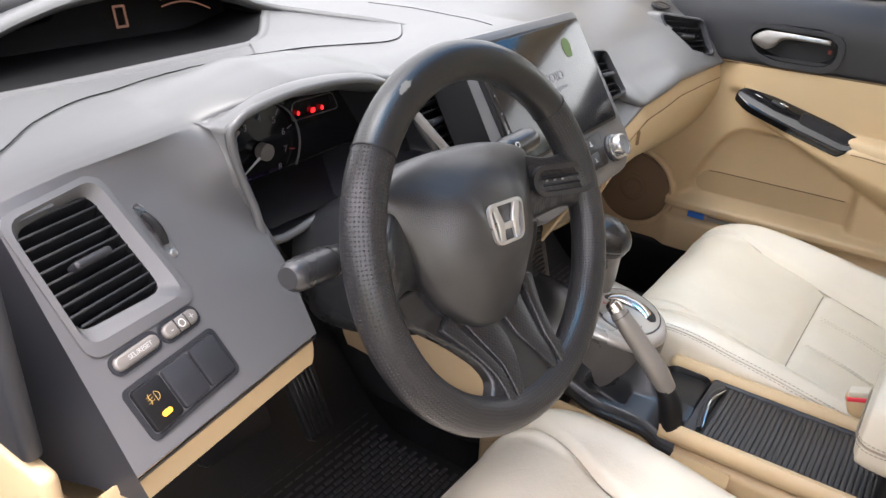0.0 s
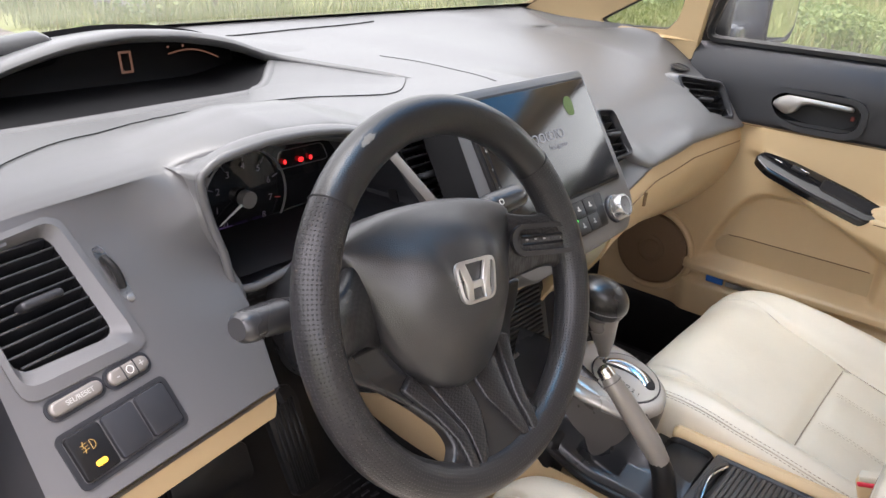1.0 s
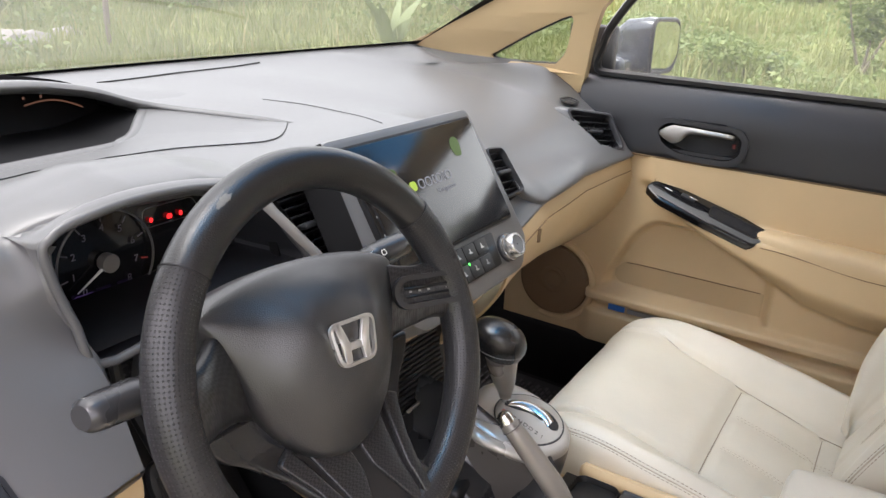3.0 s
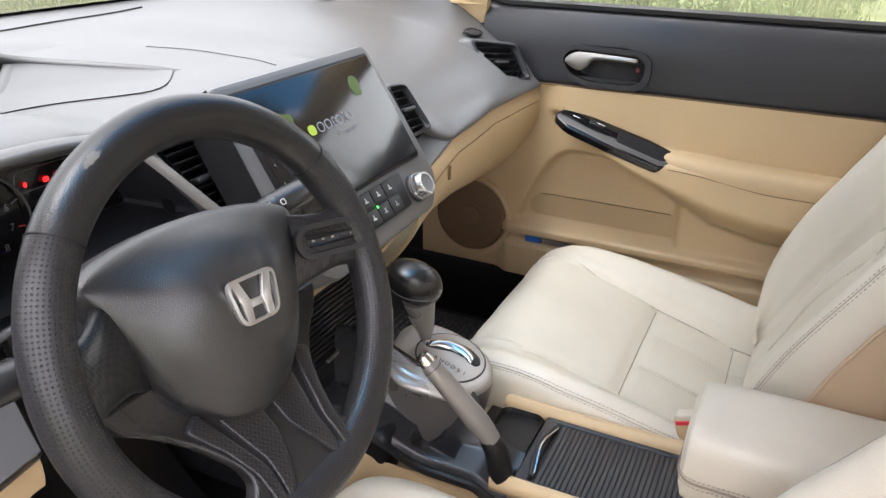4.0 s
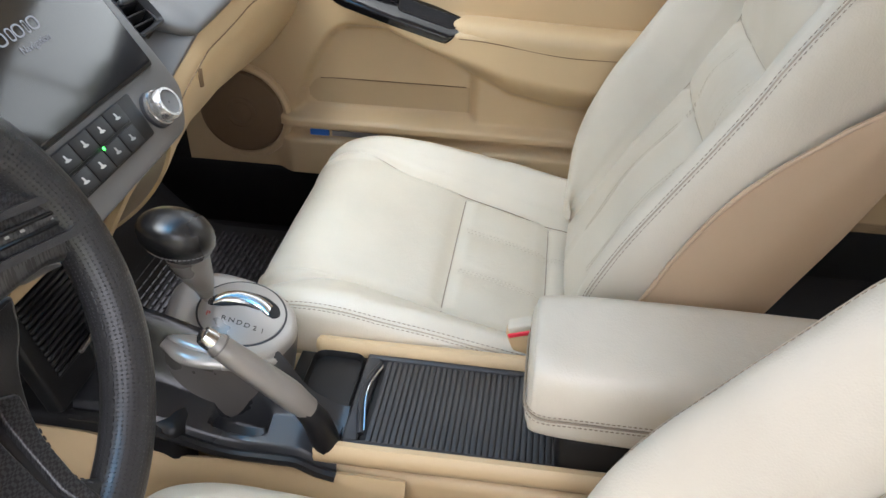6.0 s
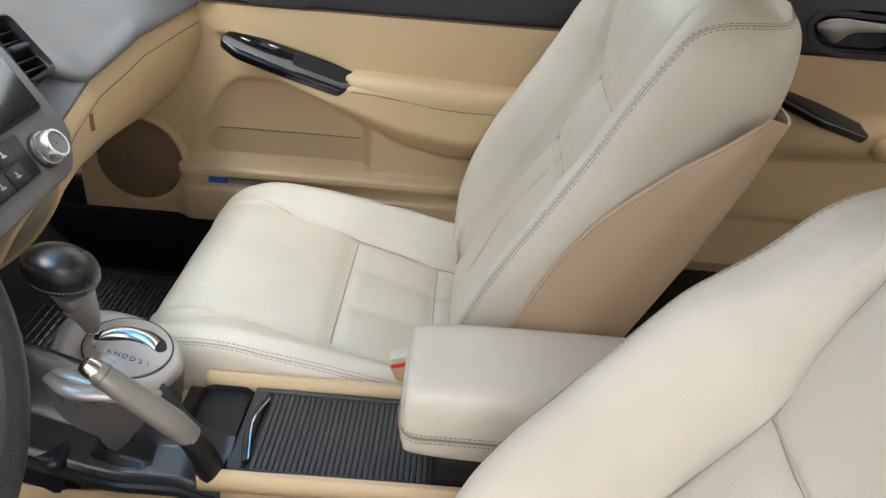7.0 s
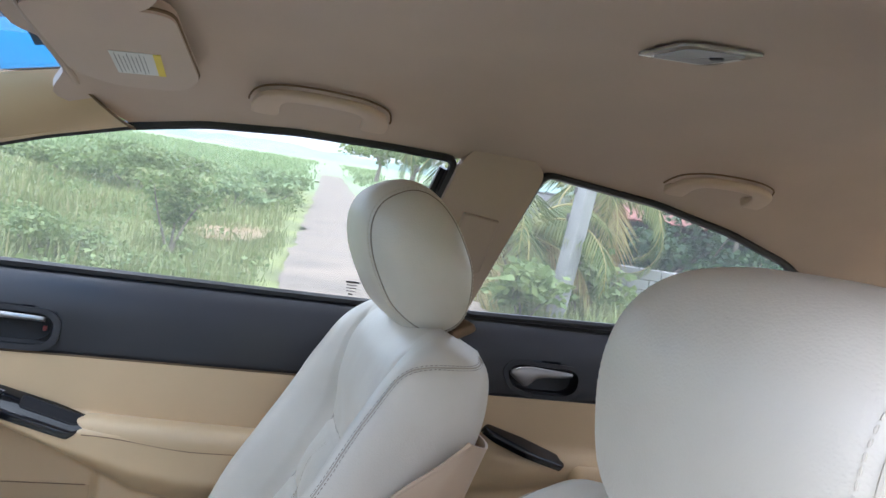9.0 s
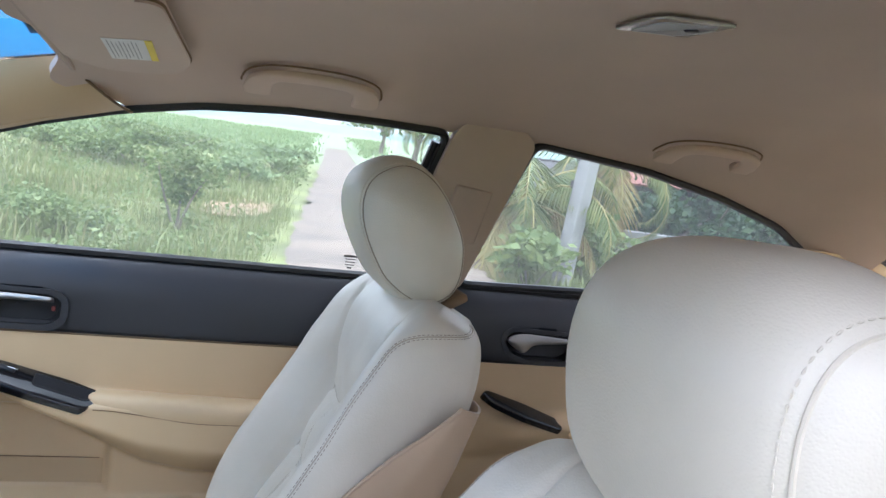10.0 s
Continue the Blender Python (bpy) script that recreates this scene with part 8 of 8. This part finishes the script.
def low_weeds(count, seed):
    """Low leafy weeds in patches over the near field."""
    g = np.random.default_rng(seed)
    verts, faces = [], []
    made = 0
    while made < count:
        r = 7.5 + 34 * g.random() ** 1.6
        a = radians(20 + 84 * g.random())
        x, y = -0.7 + r * math.sin(a), r * math.cos(a)
        made += 1
        if in_lane(x, y, 0.4) or noise.noise(Vector((x * 0.22, y * 0.22, 3))) < -0.12:
            continue
        w = (0.22 + 0.38 * g.random()) * (1 + r * 0.02)
        leaf_cloud(verts, faces, (x, y, ground_z(x, y) + 0.16 * w), w, w, 0.55 * w, 60, 0.055 * (1 + r * 0.05), g)
    return tagged(from_faces(verts, faces, BUSH, "low_weeds"), "low leafy green weeds among the grass", "weeds", kind="stuff")


low_weeds(520, 41)


def bush(x, y, w, h, n, size, mat, seed, label, lumps=5, name="bush"):
    g = np.random.default_rng(seed)
    z = ground_z(x, y)
    b = thing(name, (x, y, z), label, "shrub", "field shrubs")
    stems = [tube(crom([(x, y, z - 0.05), (x + 0.2 * w * math.cos(i * 2.1), y + 0.2 * w * math.sin(i * 2.1), z + h * 0.4), (x + 0.42 * w * math.cos(i * 2.1 + 0.4), y + 0.42 * w * math.sin(i * 2.1 + 0.4), z + h * 0.75)], 6), [0.022 * h, 0.018 * h, 0.014 * h, 0.010 * h, 0.008 * h, 0.004 * h], 5) for i in range(3)]
    for s in stems:
        part("stem", s, BARK, b)
    verts, faces = [], []
    for i in range(lumps):
        a = i * 2.4 + seed
        rr = 0.34 * w * math.sqrt((i + 0.4) / lumps)
        leaf_cloud(verts, faces, (x + rr * math.cos(a), y + rr * math.sin(a), z + h * (0.35 + 0.5 * g.random())), 0.42 * w * (0.6 + 0.5 * g.random()), 0.42 * w * (0.6 + 0.5 * g.random()), 0.30 * h * (0.7 + 0.6 * g.random()), n // lumps, size, g)
    ob = from_faces(verts, faces, mat, "foliage")
    ob.parent = b
    ob.matrix_parent_inverse = Matrix.Translation((-x, -y, -z))
    return b


def polar(head, r):
    return -0.7 + r * math.sin(radians(head)), r * math.cos(radians(head))


for i, (hd, r, w, h, n, s, mt, lab) in enumerate((
        (86.0, 11.2, 1.1, 1.25, 1700, 0.075, BUSH, "leafy green shrub standing in the grass"),
        (78.0, 9.8, 1.5, 0.55, 1700, 0.065, BUSH, "low spreading green shrub in the grass"),
        (72.0, 11.5, 1.6, 0.55, 1700, 0.07, BUSH, "low spreading green shrub in the grass"),
        (83.2, 26.0, 5.0, 1.6, 4600, 0.15, BUSH, "wide dark green thicket in the field"),
        (79.0, 30.0, 4.5, 1.2, 3200, 0.16, BUSH, "wide dark green thicket in the field"),
        (93.0, 30.0, 3.0, 1.3, 900, 0.22, CROP, "bright green bush beside the lane"),
        (90.0, 24.0, 2.4, 1.0, 800, 0.18, CROP, "bright green bush beside the lane"),
        (60.0, 14.0, 2.2, 0.8, 900, 0.14, BUSH, "green shrub beyond the windscreen"),
        (40.0, 16.0, 3.0, 0.9, 1000, 0.16, BUSH, "green shrub beyond the windscreen"),
        (25.0, 15.0, 3.0, 0.9, 1000, 0.16, BUSH, "green shrub beyond the windscreen"),
        (66.0, 20.0, 3.6, 0.9, 1300, 0.2, BUSH, "wide green thicket in the field"),
        (112.5, 9.2, 1.2, 0.8, 700, 0.13, BUSH, "leafy green shrub below the palm"),
        (116.5, 11.0, 1.6, 0.9, 800, 0.14, BUSH, "leafy green shrub below the pole"),
        (121.0, 16.5, 4.0, 1.7, 2200, 0.18, DARK_LEAF, "dark green thicket before the hut"),
        (126.5, 17.0, 4.0, 1.9, 2200, 0.18, DARK_LEAF, "dark green thicket before the hut"))):
    x, y = polar(hd, r)
    bush(x, y, w, h, n, s, mt, 20 + i, lab)

# broad-leaved plant ahead
x, y = polar(53.5, 9.6)
lil = thing("broad_leaf_plant", (x, y, 0), "bright green plant with long strap leaves", "plant")
for i in range(12):
    a = i * 2.4
    L = 0.75 + 0.25 * math.sin(i * 1.7)
    pts = crom([(x, y, 0.0), (x + 0.16 * L * math.cos(a), y + 0.16 * L * math.sin(a), 0.55 * L), (x + 0.42 * L * math.cos(a), y + 0.42 * L * math.sin(a), 0.85 * L)], 8)
    part("strap_leaf", tube(pts, [0.02, 0.045, 0.06, 0.065, 0.06, 0.05, 0.03, 0.004], 6, flat=0.12), CROP, lil)
for i, (hd, r, s) in enumerate(((28.0, 10.2, 0.22), (29.5, 10.6, 0.16), (26.5, 10.9, 0.19), (31.5, 11.4, 0.14))):
    x, y = polar(hd, r)
    bm = bmesh.new()
    bmesh.ops.create_icosphere(bm, subdivisions=3, radius=s)
    for v in bm.verts:
        v.co = Vector((v.co.x * 1.4, v.co.y, v.co.z * 0.7)) * (1 + 0.35 * noise.noise(v.co * 7 + Vector((i, 0, 0)))) + Vector((x, y, 0.12))
    single("rock", bm, ROCK, "pale weathered rock lying in the grass", "rock", "field rocks", sharp=25)
x, y = polar(34.0, 10.5)
single("fence_post", tube([(x, y, 0.0), (x, y - 0.05, 1.7)], 0.035, 8), BARK, "thin weathered wooden fence post", "post")

# ---- concrete pole, palms, trees and huts behind ----
def leaning(x, y, z, d):
    """Up, as the slope on which the car stands tilts it."""
    return (x, y - 0.155 * d, z + d)


x, y = polar(114.0, 9.9)
pole = thing("utility_pole", (x, y, 0), "square weathered concrete utility pole", "utility pole")
pm = frame_of(leaning(x, y, 0, 3.4), (1, 0.4, 0), (0, -0.155, 1))
part("shaft", rbox((0.20, 7.2, 0.20), 0.02, pm), CONCRETE, pole)
for d in (1.4, 1.75, 2.1, 2.45):
    part("climbing_hole", rbox((0.06, 0.10, 0.205), 0.01, frame_of(leaning(x, y, 0, d), (1, 0.4, 0), (0, -0.155, 1))), DARK_PRINT, pole)


def palm(x, y, th, fronds, L, seed, droop, name_label, mats=(PALM, PALM), r=0.13):
    g = np.random.default_rng(seed)
    z = ground_z(x, y)
    p = thing("coconut_palm", (x, y, z), name_label, "palm tree", "palms")
    pts = [leaning(x + 0.15 * math.sin(t * 2.0), y, z, th * t) for t in np.linspace(0, 1, 9)]
    part("trunk", tube(pts, [r * (1.25 - 0.4 * t) * (1.06 if i % 2 else 0.96) for i, t in enumerate(np.linspace(0, 1, 9))], 10), BARK, p)
    cx_, cy_, cz_ = pts[-1]
    for f in range(fronds):
        a = f * 2.39996 + g.random() * 0.4
        el = radians(65 - 95 * f / fronds + 8 * g.normal())
        dx, dy = math.cos(a), math.sin(a)
        Lf = L * (0.8 + 0.35 * g.random())
        rib = []
        px_, pz_ = 0.0, 0.0
        ang = el
        for k in range(16):
            rib.append((cx_ + dx * px_, cy_ + dy * px_, cz_ + pz_))
            px_ += Lf / 15 * math.cos(ang)
            pz_ += Lf / 15 * math.sin(ang)
            ang -= droop / 15 * (1 + 0.12 * k)
        verts, faces = [], []
        base = 0
        rv = np.array(rib)
        for k in range(2, 16):
            for sub in range(3):
                q = rv[k - 1] * (1 - sub / 3) + rv[k] * (sub / 3)
                t = rv[k] - rv[k - 1]
                t /= np.linalg.norm(t) + 1e-9
                side = np.array((-dy, dx, 0.0))
                ll = 0.24 * Lf * math.sin(math.pi * min(1, (k + 1) / 17) ** 0.7) + 0.06
                for sg in (-1, 1):
                    dirn = side * sg * 0.8 + t * 0.55 + np.array((0, 0, -0.55 - 0.3 * g.random()))
                    dirn /= np.linalg.norm(dirn)
                    w = t * 0.016 * L / 2
                    n0 = len(verts)
                    e = q + dirn * ll * (0.85 + 0.3 * g.random())
                    mid = (q + e) / 2 + np.array((0, 0, 0.02))
                    verts += [tuple(q - w * 0.6), tuple(q + w * 0.6), tuple(mid + w), tuple(e), tuple(mid - w)]
                    faces.append((n0, n0 + 1, n0 + 2, n0 + 3, n0 + 4))
        ob = from_faces(verts, faces, mats[1] if f > fronds * 0.62 else mats[0], "frond")
        ob.parent = p
        ob.matrix_parent_inverse = Matrix.Translation((-x, -y, -z))
        rb = part("rib", tube(rib, np.linspace(0.022, 0.004, 16), 5), PALM_DRY, ob)
        rb.matrix_parent_inverse = Matrix.Identity(4)
    return p


x, y = polar(110.8, 10.6)
palm(x, y, 1.0, 17, 2.3, 31, 1.5, "short coconut palm with drooping fronds to the ground", (PALM, PALM_DRY))
x, y = polar(116.0, 13.0)
palm(x, y, 1.9, 12, 2.5, 32, 1.9, "coconut palm with yellowing drooping fronds", (PALM, PALM_DRY))
x, y = polar(104.6, 20.0)
palm(x, y, 2.6, 14, 2.8, 33, 1.6, "coconut palm beside the lane", (PALM, PALM))
x, y = polar(108.0, 26.0)
palm(x, y, 3.4, 14, 3.2, 34, 1.6, "coconut palm beside the lane", (PALM, PALM))


def tree(x, y, h, w, n, size, mat, seed, label):
    g = np.random.default_rng(seed)
    z = ground_z(x, y)
    t = thing("tree", (x, y, z), label, "tree", "background trees")
    top = leaning(x, y, z, h * 0.55)
    part("trunk", tube(crom([(x, y, z - 0.1), leaning(x + 0.1, y, z, h * 0.3), top], 8), np.linspace(0.045 * h, 0.02 * h, 8), 8), BARK, t)
    verts, faces = [], []
    for i in range(9):
        a, e = i * 2.4 + seed, 0.25 + 0.75 * g.random()
        c = (x + 0.36 * w * math.cos(a) * (0.4 + 0.6 * g.random()), y + 0.36 * w * math.sin(a) * (0.4 + 0.6 * g.random()) - 0.155 * h * e, z + h * (0.38 + 0.52 * e))
        part("limb", tube([leaning(x, y, z, h * (0.3 + 0.02 * i)), ((x + c[0]) / 2, (y + c[1]) / 2, (z + h * 0.45 + c[2]) / 2), c], [0.014 * h, 0.009 * h, 0.003 * h], 5), BARK, t)
        leaf_cloud(verts, faces, c, 0.30 * w, 0.30 * w, 0.20 * h, n // 9, size, g, shell=0.3)
    ob = from_faces(verts, faces, mat, "crown")
    ob.parent = t
    ob.matrix_parent_inverse = Matrix.Translation((-x, -y, -z))
    return t


for i, (hd, r, h, w, n, s, mt) in enumerate(((106.0, 34, 5.0, 6, 2400, 0.30, BUSH), (110.5, 30, 6.0, 7, 2600, 0.32, DARK_LEAF), (116.0, 34, 7.0, 8, 3000, 0.34, DARK_LEAF), (122.0, 32, 6.5, 8, 2800, 0.34, DARK_LEAF), (128.0, 36, 7.0, 9, 2800, 0.36, DARK_LEAF),
                                              (135.0, 36, 7.0, 9, 2400, 0.36, DARK_LEAF), (102.5, 60, 6.5, 9, 2200, 0.5, BUSH), (100.0, 95, 7.0, 12, 1800, 0.7, BUSH), (119.0, 46, 9.0, 11, 2200, 0.45, DARK_LEAF), (81.0, 110, 4.0, 4.5, 700, 0.5, CROP))):
    x, y = polar(hd, r)
    tree(x, y, h, w, n, s, mt, 50 + i, "dense dark green tree behind the lane" if mt is DARK_LEAF else "green tree at the edge of the fields")


def hut(head, r, w, d, h, roof, wall, label, turn=0.0):
    x, y = polar(head, r)
    z = ground_z(x, y)
    t = thing("hut", (x, y, z), label, "hut", "huts")
    m = Matrix.Translation((x, y, z)) @ Matrix.Rotation(radians(-head + turn), 4, "Z") @ Matrix.Rotation(0.1, 4, "X")
    part("wall", rbox((w, d, h), 0.01, m @ pose(0, 0, h / 2)), wall, t)
    for sg in (-1, 1):
        pr = m @ pose(0, sg * d * 0.28, h + 0.28, -sg * 24, 0, 0)
        part("roof", rbox((w * 1.15, d * 0.68, 0.05), 0.005, pr), roof, t)
        for i in range(14):
            part("roof_rib", rbox((0.04, d * 0.68, 0.03), 0, pr @ pose(-w * 0.55 + w * 1.1 * i / 13, 0, 0.035)), roof, t)
    for i in range(3):
        part("opening", rbox((w * 0.16, 0.05, h * 0.5), 0.005, m @ pose(-w * 0.3 + i * w * 0.3, -d / 2 - 0.01, h * 0.5)), DARK_PRINT, t)
    for i in range(4):
        part("post", rbox((0.08, 0.08, h), 0.01, m @ pose(-w * 0.55 + i * w * 0.367, -d * 0.62, h / 2)), BARK, t)


hut(124.0, 19.0, 4.5, 3.0, 1.7, RUST, HUT_WALL, "weathered hut with a rusted sheet roof")
hut(117.5, 21.0, 3.6, 2.6, 1.2, HUT_WALL, HUT_WALL, "low grey shed behind the palms")
x, y = polar(118.5, 14.5)
wl_ = thing("block_wall", (x, y, 0.2), "low pale block wall", "wall")
wm = Matrix.Translation((x, y, ground_z(x, y))) @ Matrix.Rotation(radians(-118.5), 4, "Z") @ Matrix.Rotation(0.1, 4, "X")
for i in range(3):
    for j in range(9):
        part("block", rbox((0.385, 0.19, 0.185), 0.008, wm @ pose(-1.7 + j * 0.4 + (0.2 if i % 2 else 0), 0, 0.1 + i * 0.195), 1), PALE_WALL, wl_)

# far ridges, distance haze put into their blue-green colour
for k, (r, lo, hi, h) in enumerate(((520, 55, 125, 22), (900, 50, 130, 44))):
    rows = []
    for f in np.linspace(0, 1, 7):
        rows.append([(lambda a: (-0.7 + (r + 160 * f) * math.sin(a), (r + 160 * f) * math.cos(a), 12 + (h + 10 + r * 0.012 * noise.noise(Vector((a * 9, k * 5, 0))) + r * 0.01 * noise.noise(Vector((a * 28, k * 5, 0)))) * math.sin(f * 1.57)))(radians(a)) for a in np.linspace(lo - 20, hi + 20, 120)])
    single("backdrop", grid(rows), HILL, "blue-green ridge on the horizon with haze in its colour", "hills", kind="structure")
